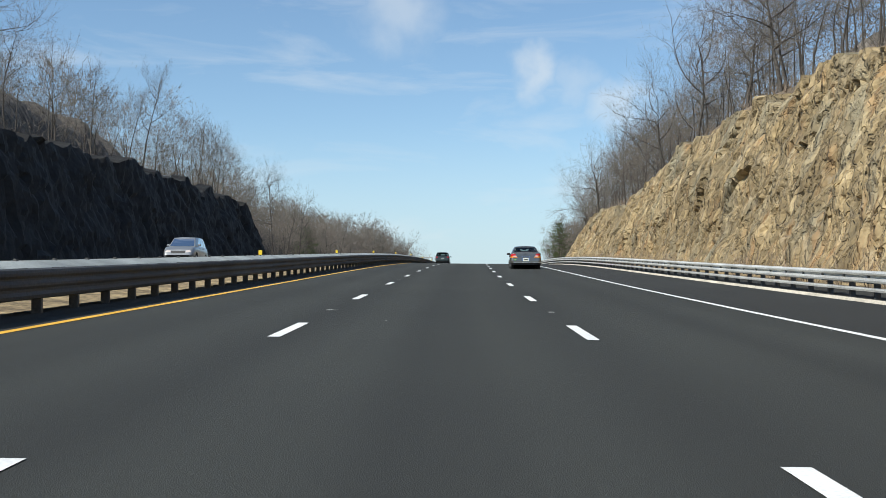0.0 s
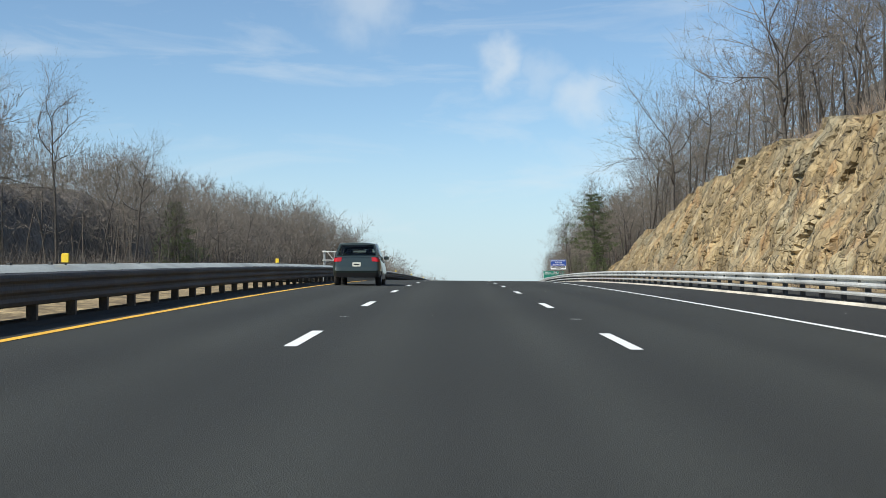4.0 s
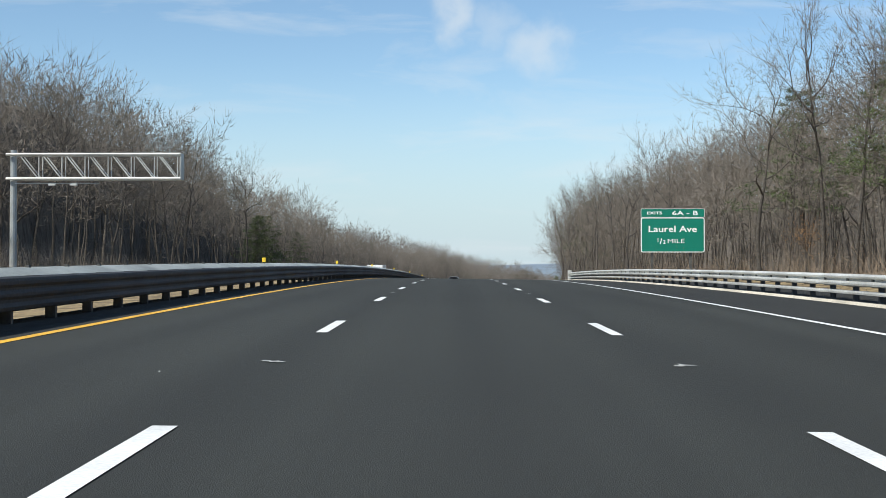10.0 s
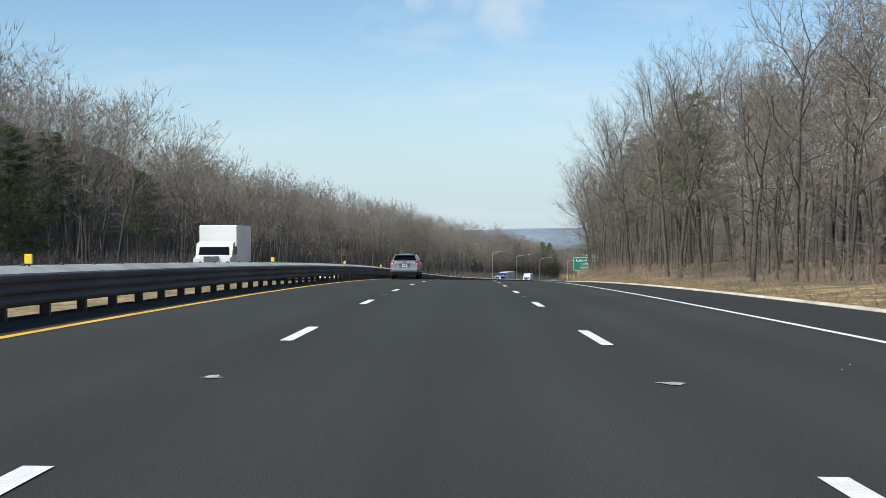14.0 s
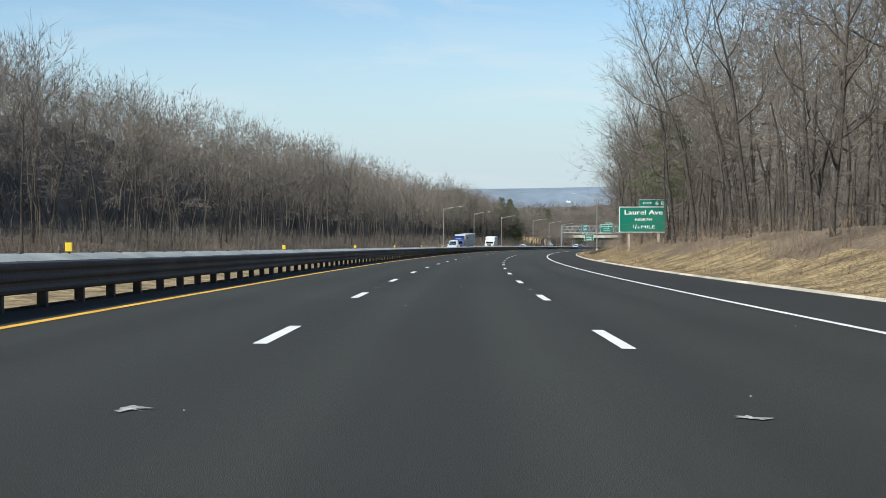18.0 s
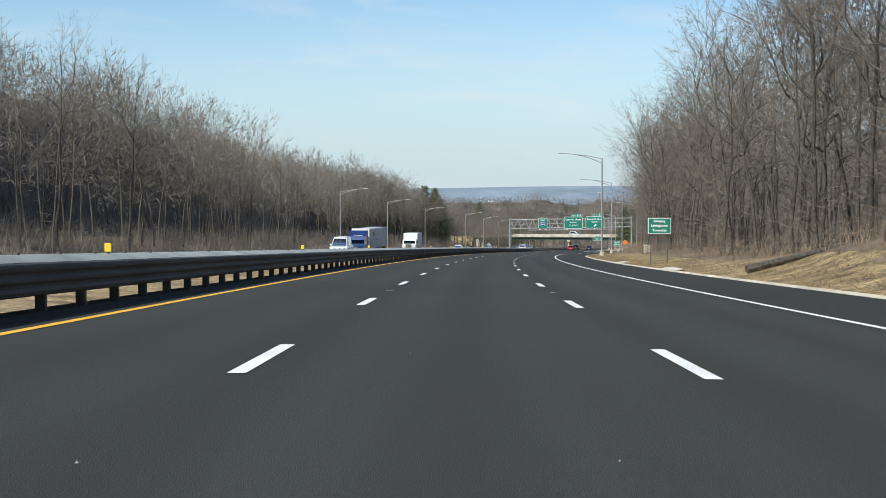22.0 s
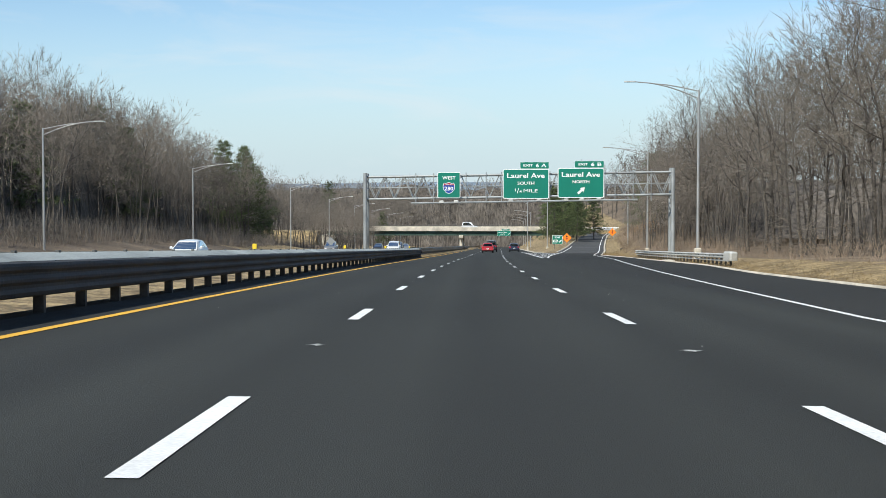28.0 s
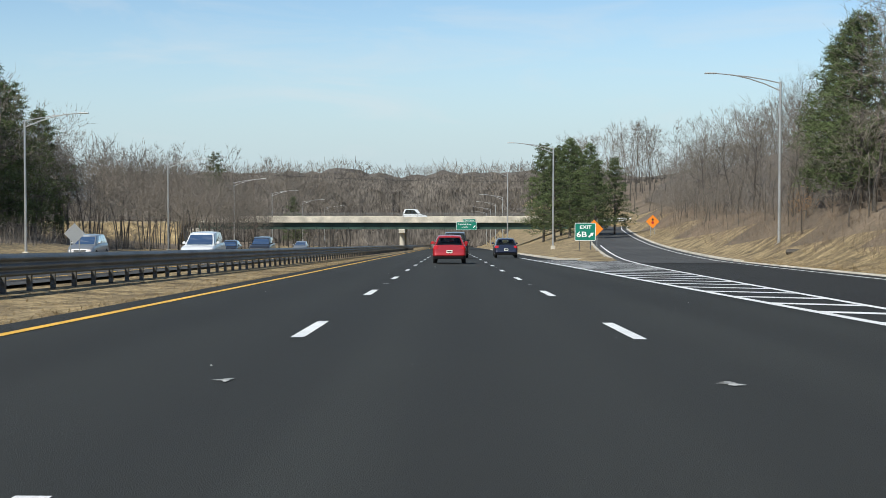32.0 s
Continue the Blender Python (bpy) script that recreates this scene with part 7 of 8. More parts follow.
def wheel(parent, x, y, r, w, spokes=7, rim_mat=None):
    side = 1 if x > 0 else -1
    p = [(-w / 2, r * 0.62), (-w / 2, r * 0.9), (-w * 0.36, r), (w * 0.36, r), (w / 2, r * 0.9), (w / 2, r * 0.66), (w * 0.30, r * 0.62)]
    v, f = lathe([(q * side, s_) for q, s_ in p])
    ty = Build().add([Vector(q) + Vector((x, y, r)) for q in v], f).ob("wheel", M_RUBBER, parent, smooth=True)
    b = Build()
    v, f = lathe([(side * w * 0.34, r * 0.66), (side * w * 0.46, r * 0.62), (side * w * 0.30, r * 0.57)])
    b.add([Vector(q) + Vector((x, y, r)) for q in v], f)
    for i in range(spokes):
        a = 2 * math.pi * i / spokes + 0.3
        d = Vector((0, math.cos(a), math.sin(a)))
        e = Vector((0, -math.sin(a), math.cos(a)))
        c = Vector((x + side * w * 0.42, y, r))
        k0, k1 = r * 0.10, r * 0.60
        wd = r * 0.11
        b.add([c + d * k0 - e * wd, c + d * k0 + e * wd, c + d * k1 + e * wd * 0.8, c + d * k1 - e * wd * 0.8,
               c + d * k0 - e * wd - Vector((side * .03, 0, 0)), c + d * k0 + e * wd - Vector((side * .03, 0, 0)), c + d * k1 + e * wd - Vector((side * .03, 0, 0)), c + d * k1 - e * wd - Vector((side * .03, 0, 0))],
              [(0, 1, 2, 3), (4, 7, 6, 5), (0, 3, 7, 4), (1, 5, 6, 2)])
    v, f = lathe([(side * w * 0.46, 0.001), (side * w * 0.46, r * 0.15), (side * w * 0.3, r * 0.17)], 10)
    b.add([Vector(q) + Vector((x, y, r)) for q in v], f)
    b.ob("rim", rim_mat or M_RIM, ty)
    # black disc behind the spokes, in place of the shade inside the wheel
    v, f = lathe([(side * w * 0.2, 0.001), (side * w * 0.2, r * 0.6)], 16)
    Build().add([Vector(q) + Vector((x, y, r)) for q in v], f).ob("brake_shadow", M_TRIM, ty)
    return ty


def paint(name, colour, metal=0.5, rough=0.32):
    return mat(name, colour, rough, metal, (0.9, 0.03), (40, 0.02), coat=0.7)


def car(name, m, sh, colour, label, category, axles, r, style, group=""):
    e = empty(name, m, label, category, group)
    sh.build(colour, e, axles, r)
    for y in axles:
        for side in (-1, 1):
            x = side * (sh.W / 2 - 0.14)
            wheel(e, x, y, r, 0.22, style.get("spokes", 7), style.get("rim"))
    sh.end_pane(0, 0.035, 0.925, 0.92, e, "rear_window", style.get("glass"))
    sh.end_pane(1, 0.035, 0.925, 0.92, e, "windscreen")
    # seats and dashboard behind the glass
    y0, y1, zb = sh.glass[0], sh.glass[1], sh.belt[0]
    ym = lerp(y0, y1, 0.55)
    for x in (-0.38, 0.38):
        Build().bevel_box((x, ym - 0.28, zb + 0.06), (0.46, 0.14, 0.30), 0.05).ob("seat_back", M_CABIN, e)
        Build().bevel_box((x, ym - 0.30, zb + 0.27), (0.25, 0.09, 0.16), 0.04).ob("head_rest", M_CABIN, e)
        Build().bevel_box((x, lerp(y0, y1, 0.30), zb + 0.20), (0.22, 0.08, 0.12), 0.04).ob("head_rest", M_CABIN, e)
    Build().bevel_box((0, lerp(y0, y1, 0.30), zb + 0.05), (1.2, 0.14, 0.20), 0.05).ob("rear_seat", M_CABIN, e)
    Build().bevel_box((0, lerp(y0, y1, 0.45), zb + 0.046), (1.36, (y1 - y0) * 0.84, 0.012), 0.004).ob("cabin_floor", M_CABIN, e)
    Build().bevel_box((0, lerp(y0, y1, 0.80), zb + 0.05), (1.3, 0.35, 0.12), 0.04).ob("dashboard", M_CABIN, e)
    Build().bevel_box((0, lerp(sh.glass[2], sh.glass[3], 0.92), sh.H - 0.16), (0.22, 0.04, 0.07), 0.02).ob("inside_mirror", M_CABIN, e)
    for side in (-1, 1):
        for t0, t1, h0, h1, s0, s1 in style["side"]:
            sh.side_pane(t0, t1, 0.05, 0.90, side, e, s0, s1, glass=style.get("glass") if t0 < 0.5 else None)
        ends = [(0.05, 0.0)] + [q for w_ in style["side"] for q in ((w_[0], w_[4]), (w_[1], w_[5]))] + [(0.96, 0.0)]
        for i in range(0, len(ends), 2):
            sh.pillar(*ends[i], *ends[i + 1], side, colour if i in (0, len(ends) - 2) else M_TRIM, e)
        tm = style.get("mirror_t", 0.86)
        q = sh.cabin(tm, 0.12, side)
        Build().bevel_box((q.x + side * 0.13, q.y, q.z + 0.03), (0.20, 0.12, 0.135), 0.05).ob("wing_mirror", style.get("mirror", colour), e)
        for th in style.get("handles", ()):
            p = sh.hull(th, 0.86, side)
            Build().bevel_box((p.x + side * 0.012, p.y, p.z), (0.04, 0.19, 0.045), 0.012).ob("door_handle", style.get("handle_mat", colour), e)
        for th in style.get("seams", ()):
            P = [sh.hull(th + dt, h, side) + Vector((side * 0.004, 0, 0)) for h in (0.16, 0.3, 0.5, 0.75, 0.9, 0.97) for dt in (0, 0.0025)]
            mesh_ob("door_seam", P, grid_mesh(P, 6, 2), M_BLACK, e)
    return e


def tail(sh, e, lamp, plate_z, plate_w=0.31, low=None, badge=None, proud=0.010, plate_out=0.018):
    for side in (-1, 1):
        for nm, pts, mt in lamp:
            sh.patch(nm, [(side * x, z) for x, z in pts], mt, e, proud=proud)
    pl = sh.patch("number_plate", rounded(plate_w, 0.155, 0.015, 2, 0, plate_z), M_PLATE, e, label="pale number plate", proud=plate_out)
    y = sh.hull(0, (plate_z - sh.zb) / (sh.top(0) - sh.zb), 1).y
    Build().box((0, y - plate_out - 0.004, plate_z), (plate_w * 0.72, 0.006, 0.06)).ob("plain_bar", M_TRIM, pl)
    if badge:
        sh.patch("badge", rounded(*badge[:2], min(badge[:2]) * 0.45, 4, 0, badge[2]), M_TRIM, e)


# silver wagon
M_SILVER = paint("silver_paint", (0.33, 0.35, 0.35), 0.65, 0.28)
wg = Shell(4.78, 1.77, 1.51, 0.26, [(0, 1.115), (0.06, 1.115), (0.25, 1.07), (0.62, 1.0), (0.78, 0.97), (0.93, 0.84), (1, 0.66)],
           [(0, 0.10), (0.2, 0.02), (0.38, 0.0), (0.5, 0.06), (0.85, 0.09), (1, 0.14)], [(0, 0.25), (0.3, 0.0), (0.6, 0.03), (1, 0.32)],
           (1.12, 0.985), (0.13, 3.72, 0.52, 2.75, 1.60, 1.26))
e = car("estate_car", at(522.4, -3.52), wg, M_SILVER, "silver estate car with black bumper trim and roof rails", "car", (0.95, 3.69), 0.335,
        dict(side=((0.06, 0.30, 0.12, 0.86, 0.06, 0.0), (0.32, 0.55, 0.10, 0.88, 0.0, 0.0), (0.57, 0.86, 0.08, 0.88, 0.0, -0.14)), mirror=M_TRIM, handles=(0.36, 0.56), seams=(0.33, 0.53, 0.74), mirror_t=0.84, spokes=5, glass=M_PRIVACY))
lamp = [("tail_light", [(0.60, 0.965), (0.58, 1.06), (0.72, 1.10), (0.88, 1.09), (0.89, 0.965)], M_TAIL), ("reversing_light", [(0.44, 0.965), (0.585, 1.055), (0.605, 0.965)], M_TAILW),
        ("lower_light", [(0.66, 0.90), (0.655, 0.957), (0.885, 0.957), (0.87, 0.91)], M_TAILW)]
tail(wg, e, lamp, 0.815, 0.31, badge=(0.13, 0.065, 1.035), plate_out=0.022)
# the recess is a raised patch, its shade painted in darker silver
wg.patch("plate_recess", [(-0.27, 0.72), (-0.36, 0.95), (0.36, 0.95), (0.27, 0.72)], mat("shaded_silver", (0.11, 0.12, 0.13), 0.4, 0.5), e)
wg.patch("rear_bumper", [(-0.895, 0.46), (-0.89, 0.72), (-0.68, 0.74), (-0.62, 0.615), (0.62, 0.615), (0.68, 0.74), (0.89, 0.72), (0.895, 0.46)], M_SILVER, e, proud=0.02)
wg.patch("bumper_trim", [(-0.86, 0.265), (-0.90, 0.47), (-0.6, 0.49), (0.6, 0.49), (0.90, 0.47), (0.86, 0.265)], M_TRIM, e, proud=0.026)
for side in (-1, 1):
    wg.patch("bumper_reflector", [(side * x, z) for x, z in ((0.72, 0.50), (0.72, 0.67), (0.79, 0.67), (0.79, 0.50))], M_TAIL, e, proud=0.028)
    wg.patch("plain_bar", [(side * x, z) for x, z in ((0.40, 0.865), (0.40, 0.885), (0.56, 0.885), (0.56, 0.865))], M_TRIM, e, proud=0.013)
wg.patch("hatch_seam", [(-0.60, 0.618), (-0.60, 0.632), (0.60, 0.632), (0.60, 0.618)], M_BLACK, e)
Build().tube((-0.30, 0.115, 1.16), (0.10, 0.12, 1.17), 0.012, 0.008, 5).ob("wiper", M_TRIM, e)
Build().bevel_box((0, 0.52, 1.475), (1.12, 0.26, 0.045), 0.02).ob("roof_spoiler", M_SILVER, e)
for side in (-1, 1):
    b = Build()
    pts = [Vector((side * 0.56, 0.62, 1.47)), Vector((side * 0.57, 0.75, 1.53)), Vector((side * 0.58, 1.5, 1.55)), Vector((side * 0.57, 2.4, 1.53)), Vector((side * 0.55, 2.7, 1.45))]
    b.pipe(pts, [0.035] * 5)
    b.ob("roof_rail", M_TRIM, e)
    Build().bevel_box((side * 0.875, 2.35, 0.33), (0.06, 2.0, 0.14), 0.02).ob("sill", M_TRIM, e)

# grey saloon
M_PEWTER = paint("pewter_paint", (0.195, 0.195, 0.185), 0.65, 0.27)
sd = Shell(4.62, 1.755, 1.42, 0.24, [(0, 0.955), (0.08, 0.985), (0.2, 0.98), (0.5, 0.95), (0.72, 0.93), (0.92, 0.80), (1, 0.62)],
           [(0, 0.06), (0.15, 0.005), (0.35, 0.0), (0.56, 0.04), (0.9, 0.09), (1, 0.15)], [(0, 0.22), (0.3, 0), (0.6, 0.03), (1, 0.3)],
           (0.965, 0.935), (0.62, 3.45, 1.35, 2.55, 1.58, 1.16))
e = car("saloon_car", at(92.35, 3.80), sd, M_PEWTER, "pewter grey saloon with a dark boot spoiler in the lane", "car", (1.02, 3.64), 0.315,
        dict(side=((0.19, 0.48, 0.08, 0.88, 0.16, 0.0), (0.50, 0.86, 0.06, 0.88, 0.0, -0.18)), mirror=M_TRIM, handles=(0.40, 0.58), seams=(0.34, 0.52, 0.73), spokes=6, mirror_t=0.82, handle_mat=M_TRIM))
lamp = [("tail_light", [(0.60, 0.875), (0.515, 0.735), (0.86, 0.735), (0.865, 0.83), (0.80, 0.88)], M_TAIL), ("indicator", [(0.47, 0.655), (0.512, 0.727), (0.865, 0.727), (0.865, 0.655)], M_TAILA),
        ("reversing_light", [(0.515, 0.715), (0.535, 0.765), (0.70, 0.765), (0.70, 0.715)], M_TAILW)]
tail(sd, e, lamp[:2], 0.535, 0.31, badge=(0.10, 0.065, 0.86), plate_out=0.04)
for side in (-1, 1):
    sd.patch(lamp[2][0], [(side * x, z) for x, z in lamp[2][1]], M_TAILW, e, proud=0.016)
sd.patch("boot_groove", [(-0.47, 0.735), (-0.47, 0.748), (0.47, 0.748), (0.47, 0.735)], M_BLACK, e)
for i in range(4):
    sd.patch("plain_bar", [(x + i * 0.13 - 0.20, z) for x, z in ((-0.03, 0.705), (-0.03, 0.722), (0.03, 0.722), (0.03, 0.705))], M_CHROME, e, proud=0.013)
sd.patch("rear_bumper", [(-0.862, 0.33), (-0.865, 0.64), (0.865, 0.64), (0.862, 0.33)], M_PEWTER, e, proud=0.030)
sd.patch("plate_surround", [(-0.17, 0.445), (-0.20, 0.632), (0.22, 0.632), (0.19, 0.445)], M_CHROME, e, proud=0.034)
sd.patch("bumper_strip", [(-0.84, 0.372), (-0.84, 0.388), (0.84, 0.388), (0.84, 0.372)], M_CHROME, e, proud=0.038)
sd.patch("valance", [(-0.82, 0.245), (-0.84, 0.345), (0.84, 0.345), (0.82, 0.245)], M_TRIM, e, proud=0.034)
sd.patch("sticker", rounded(0.13, 0.07, 0.034, 4, -0.60, 0.535), mat("green_sticker", (0.15, 0.45, 0.06), 0.5), e, proud=0.034)
Build().bevel_box((0, 0.22, 1.03), (1.10, 0.15, 0.025), 0.01).box((-0.3, 0.24, 1.0), (0.05, 0.1, 0.06)).box((0.3, 0.24, 1.0), (0.05, 0.1, 0.06)).ob("boot_spoiler", M_TRIM, e)
for side in (-1, 1):
    Build().bevel_box((side * 0.885, 2.35, 0.56), (0.03, 1.9, 0.07), 0.01).ob("rub_strip", M_PEWTER, e)

# others on this side
hatch = lambda: Shell(4.3, 1.76, 1.46, 0.24, [(0, 0.95), (0.3, 0.95), (0.7, 0.93), (0.92, 0.8), (1, 0.62)], [(0, 0.1), (0.3, 0), (0.5, 0.05), (1, 0.12)], [(0, 0.2), (0.3, 0), (1, 0.3)], (0.95, 0.92), (0.22, 3.3, 0.85, 2.4, 1.6, 1.2))
suv = lambda W=1.92, H=1.80: Shell(4.75, W, H, 0.32, [(0, 1.12), (0.3, 1.12), (0.72, 1.08), (0.92, 0.98), (1, 0.8)], [(0, 0.1), (0.3, 0), (0.5, 0.05), (1, 0.1)], [(0, 0.2), (0.3, 0), (1, 0.22)], (1.12, 1.08), (0.08, 3.55, 0.38, 2.75, 1.74, 1.42))
plain = dict(side=((0.06, 0.30, 0.1, 0.86, 0.05, 0.0), (0.32, 0.56, 0.1, 0.88, 0.0, 0.0), (0.58, 0.86, 0.08, 0.88, 0.0, -0.14)), handles=(0.36, 0.56), seams=(0.33, 0.54, 0.74))
lamps = [("tail_light", [(0.58, 0.88), (0.58, 1.02), (0.84, 1.04), (0.86, 0.86)], M_TAIL)]


def traffic(name, s, lat, sh, colour, label, back=True, group="", turn=0.0):
    e = car(name, at(s, lat, -0.05 if lat < -9 else 0.0, turn), sh, colour, label, "car", (0.9, sh.L - 1.0), 0.33, plain, group)
    k = sh.top(0)
    tail(sh, e, [("tail_light", [(0.58, k - 0.20), (0.56, k - 0.04), (0.84, k - 0.02), (0.86, k - 0.22)], M_TAIL)], k - 0.32)
    sh.patch("rear_bumper", [(-0.8, sh.zb), (-0.84, sh.zb + 0.16), (0.84, sh.zb + 0.16), (0.8, sh.zb)], M_TRIM, e)
    z = sh.top(1)
    for side in (-1, 1):
        sh.patch("headlight", [(side * x, zz) for x, zz in ((0.48, z - 0.16), (0.46, z - 0.04), (0.80, z - 0.02), (0.84, z - 0.14))], M_TAILW, e, at_rear=False)
    sh.patch("grille", [(-0.42, z - 0.22), (-0.44, z - 0.06), (0.44, z - 0.06), (0.42, z - 0.22)], M_TRIM, e, at_rear=False)
    sh.patch("front_bumper", [(-0.7, sh.zb + 0.02), (-0.72, sh.zb + 0.15), (0.72, sh.zb + 0.15), (0.7, sh.zb + 0.02)], M_TRIM, e, at_rear=False)
    return e


traffic("hatchback", 1074.2, -0.22, hatch(), paint("red_paint", (0.42, 0.018, 0.022), 0.2), "bright red hatchback in the middle lane")
traffic("large_suv", 1101, 0.15, suv(1.98, 1.86), paint("black_paint", (0.014, 0.014, 0.016), 0.2), "black sport utility car in the middle lane")
traffic("small_saloon", 1104.6, 3.95, Shell(4.5, 1.76, 1.45, 0.24, [(0, 0.96), (0.2, 0.98), (0.7, 0.94), (0.92, 0.8), (1, 0.62)], [(0, 0.1), (0.3, 0), (0.5, 0.05), (1, 0.12)], [(0, 0.2), (0.3, 0), (1, 0.3)], (0.96, 0.93), (0.5, 3.35, 1.15, 2.5, 1.6, 1.2)),
        paint("navy_paint", (0.018, 0.022, 0.045), 0.3), "dark navy saloon with red tail lights")
traffic("compact_suv", 190, -3.75, suv(1.85, 1.68), paint("dark_green_paint", (0.035, 0.05, 0.045), 0.35), "dark grey-green sport utility car on the asphalt")
M_WPAINT, M_GPAINT, M_DPAINT = paint("white_paint", (0.70, 0.71, 0.71), 0.0), paint("grey_paint", (0.30, 0.31, 0.32), 0.5), paint("charcoal_paint", (0.04, 0.042, 0.048), 0.4)
for nm, s, la, sh, c, txt in (("minivan", 98, -17.2, suv(1.95, 1.75), M_GPAINT, "silver minivan on the opposite carriageway"), ("pickup", 338, -20.2, suv(1.95, 1.8), M_GPAINT, "silver pickup on the opposite carriageway"),
                              ("utility_car", 590, -16.6, suv(1.95, 1.85), M_WPAINT, "white sport utility car on the opposite carriageway"), ("white_van", 826, -16.4, suv(2.0, 2.0), M_WPAINT, "white van on the opposite carriageway"),
                              ("white_suv", 1080, -14.4, suv(1.95, 1.8), M_WPAINT, "white sport utility car on the opposite carriageway"), ("dark_suv", 1123, -17.0, suv(1.9, 1.75), M_DPAINT, "dark sport utility car on the opposite carriageway"),
                              ("dark_saloon", 1134, -21.6, hatch(), M_DPAINT, "dark saloon on the opposite carriageway"), ("grey_saloon", 1176, -19.4, hatch(), M_GPAINT, "grey saloon on the opposite carriageway"), ("grey_pickup", 1100, -26.4, suv(1.95, 1.8), M_GPAINT, "grey pickup on the opposite on-ramp"),
                              ("white_saloon", 958, -17.5, hatch(), M_WPAINT, "white saloon on the opposite carriageway")):
    traffic(nm, s + sh.L, la, sh, c, txt, turn=180)
van = suv(2.0, 2.1)
e = traffic("panel_van", 0, 0, van, M_WPAINT, "white panel van crossing the overpass")
e.matrix_world = at(BS, -6.7 - 2.4, BZ + 1.49) @ pose(0, 2.5, 0, 0, 0, -90)


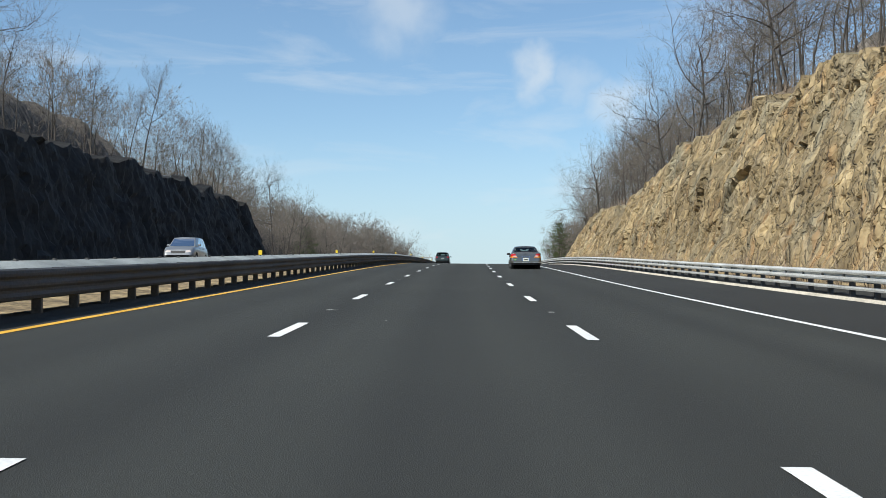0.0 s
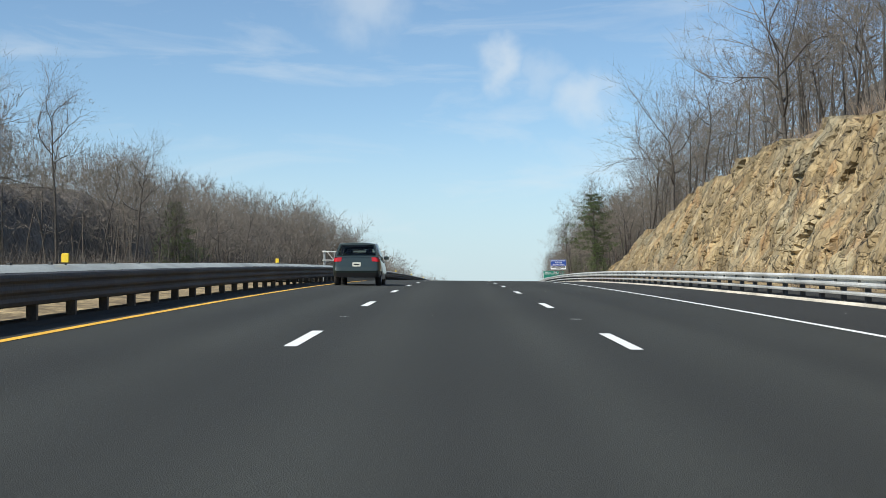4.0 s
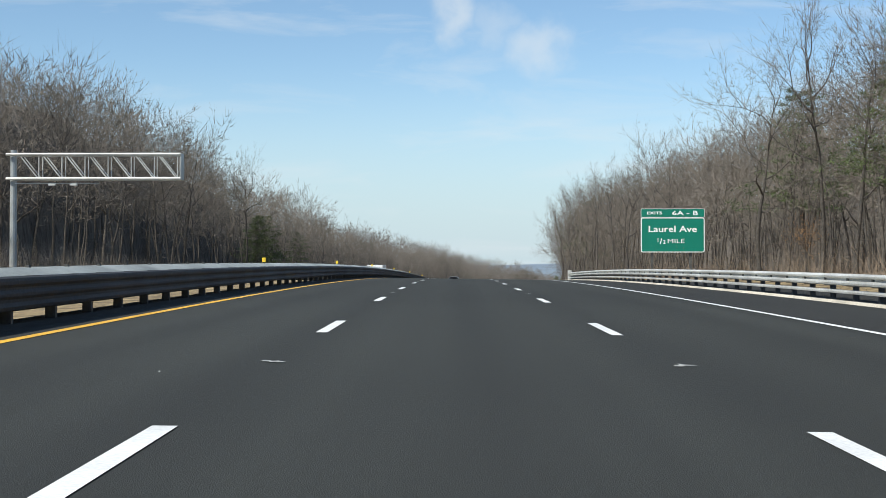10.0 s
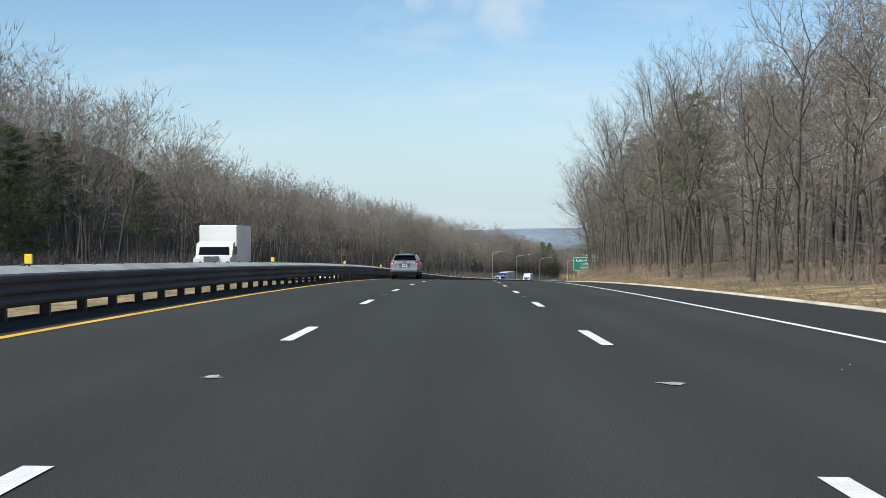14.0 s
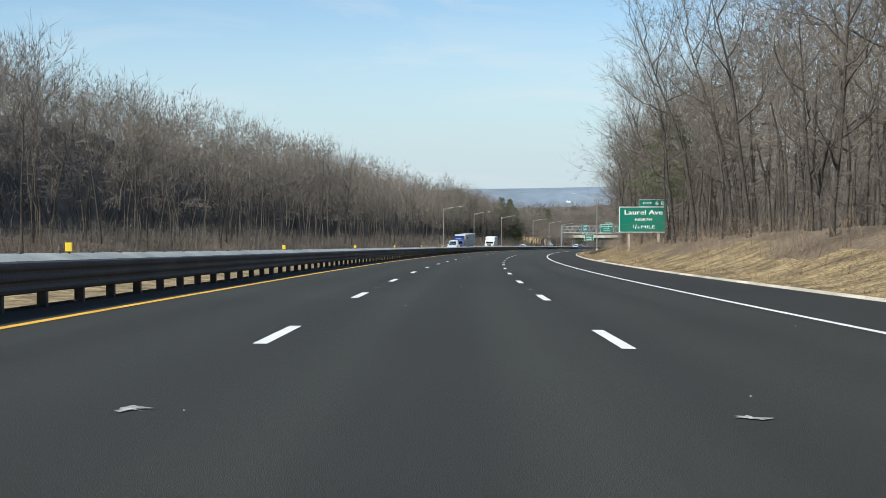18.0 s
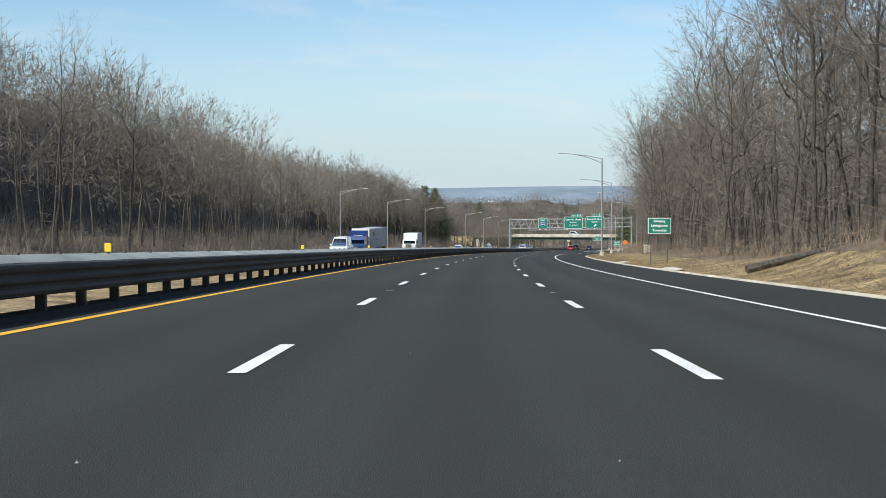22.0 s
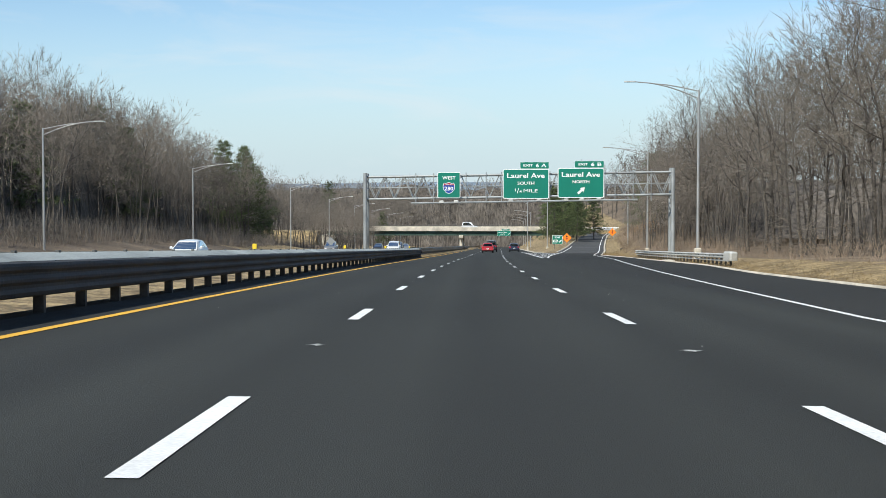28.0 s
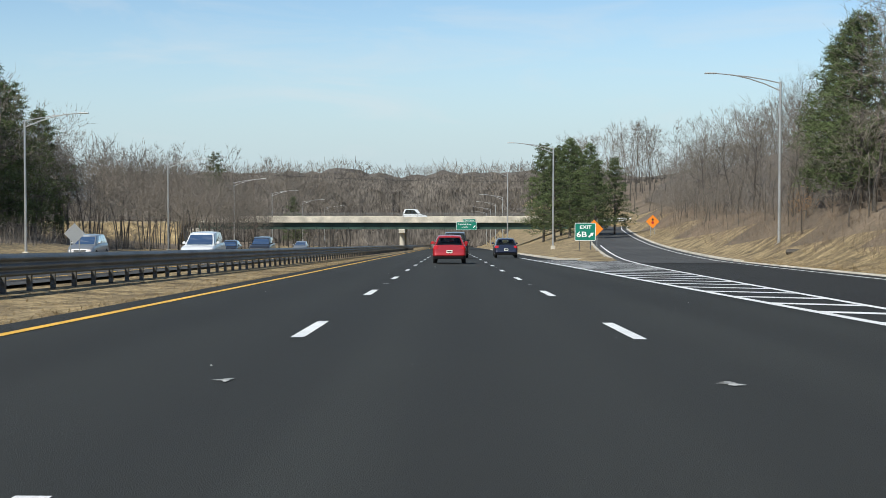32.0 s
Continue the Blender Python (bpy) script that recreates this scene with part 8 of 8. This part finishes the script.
def lorry(m, label, cab_mat, box_mat, box_len, box_h, sleeper):
    """A lorry that faces +y: cab, box, wheels."""
    e = empty("lorry", m, label, "lorry")
    y0 = box_len
    b = Build().bevel_box((0, box_len / 2, 1.15 + box_h / 2), (2.5, box_len, box_h), 0.06)
    b.ob("cargo_box", box_mat, e)
    Build().box((0, box_len / 2 + 0.6, 0.98), (0.9, box_len + 2.6, 0.22)).ob("chassis", M_TRIM, e)
    cl, ch = (3.3, 2.55) if sleeper else (1.9, 1.5)
    c = Build()
    yc = box_len + (0.9 if sleeper else 0.35)
    if sleeper:
        # a long bonnet, a raked screen and a roof fairing that meets the trailer
        cl = 3.9
        prof = [(yc, 0.75), (yc, 3.75), (yc + 0.75, 3.68), (yc + 1.55, 3.0), (yc + 1.75, 2.68), (yc + 2.2, 1.92), (yc + 3.6, 1.68), (yc + 3.85, 1.5), (yc + cl, 0.75)]
        p2, p3 = prof[4], prof[5]
    else:
        prof = [(yc, 0.75), (yc, 0.75 + ch + 0.35), (yc + cl * 0.42, 0.75 + ch + 0.2), (yc + cl * 0.58, 0.75 + ch * 0.62), (yc + cl * 0.98, 0.75 + ch * 0.5), (yc + cl, 0.75)]
        p2, p3 = prof[2], prof[3]
    n = len(prof)
    vs = [(-1.18, y, z) for y, z in prof] + [(1.18, y, z) for y, z in prof]
    c.add(vs, [tuple(range(n)), tuple(reversed(range(n, 2 * n)))] + [(i, n + i, n + (i + 1) % n, (i + 1) % n) for i in range(n)])
    c.ob("cab", cab_mat, e)
    d = Vector((0, 0.02, 0.015))
    q = lambda x, k: Vector((x, lerp(p3[0], p2[0], k), lerp(p3[1], p2[1], k))) + d
    mesh_ob("windscreen", [q(-1.0, 0.05), q(1.0, 0.05), q(0.95, 0.72), q(-0.95, 0.72)], [(0, 1, 2, 3)], M_PRIVACY, e)
    for side in (-1, 1):
        mesh_ob("side_window", [(side * 1.19, lerp(yc, p3[0], 0.45), p3[1]), (side * 1.19, p3[0] - 0.05, p3[1]), (side * 1.19, p2[0] + 0.1, p3[1] + 0.55), (side * 1.19, lerp(yc, p3[0], 0.45), p3[1] + 0.6)], [(0, 1, 2, 3)], M_GLASS, e)
        Build().bevel_box((side * 1.38, p3[0] - 0.1, p3[1] + 0.35), (0.16, 0.1, 0.5), 0.03).ob("wing_mirror", M_TRIM, e)
        Build().bevel_box((side * 0.85, yc + cl + 0.01, 1.05), (0.34, 0.06, 0.2), 0.03).ob("headlight", M_TAILW, e)
    Build().bevel_box((0, yc + cl + 0.02, 1.3), (1.0, 0.05, 0.7), 0.04).ob("grille", M_CHROME, e)
    Build().bevel_box((0, yc + cl + 0.1, 0.65), (2.35, 0.2, 0.35), 0.05).ob("bumper", M_CHROME if sleeper else M_TRIM, e)
    for y in ((1.2, 2.5, box_len - 0.6, box_len + 0.6, yc + cl - 0.8) if sleeper else (1.6, yc + cl - 0.85)):
        for side in (-1, 1):
            wheel(e, side * 1.05, y, 0.5, 0.3, 8, M_GALVW)
    return e


M_SEMIB = paint("deep_blue_paint", (0.012, 0.034, 0.15), 0.2)
M_BOXW = mat("white_box_panel", (0.72, 0.73, 0.73), 0.45, 0, (0.3, 0.04), (20, 0.03))
M_BOXG = mat("grey_box_panel", (0.42, 0.45, 0.47), 0.45, 0.2, (0.3, 0.06), (20, 0.03))
e = lorry(at(893, -22.0, -0.06, 180), "blue articulated lorry with a grey trailer on the opposite road", M_SEMIB, M_BOXG, 15.5, 2.75, True)
Build().bevel_box((0, 15.62, 2.55), (2.5, 0.12, 2.9), 0.04).ob("trailer_front", M_BOXW, e)
Build().box((-1.262, 12.2, 3.1), (0.006, 1.6, 0.5)).box((-1.262, 9.0, 2.3), (0.006, 7.0, 0.05)).ob("plain_bar", M_DPAINT, e)
Build().box((0, 17.92, 3.02), (1.3, 0.05, 0.2), pose(0, 0, 0, -40, 0, 0)).ob("plain_bar", M_SIGNW, e)
lorry(at(932, -22.0, -0.06, 180), "white box lorry on the opposite road", M_WPAINT, M_BOXW, 5.2, 2.35, False)
lorry(at(536, -16.2, -0.06, 180), "white box lorry beyond the median rail", M_WPAINT, M_BOXW, 5.2, 2.5, False)
lorry(at(318, -24.0, -0.06, 180), "dark tipper lorry on the opposite road", M_DPAINT, M_DPAINT, 5.0, 1.5, False)
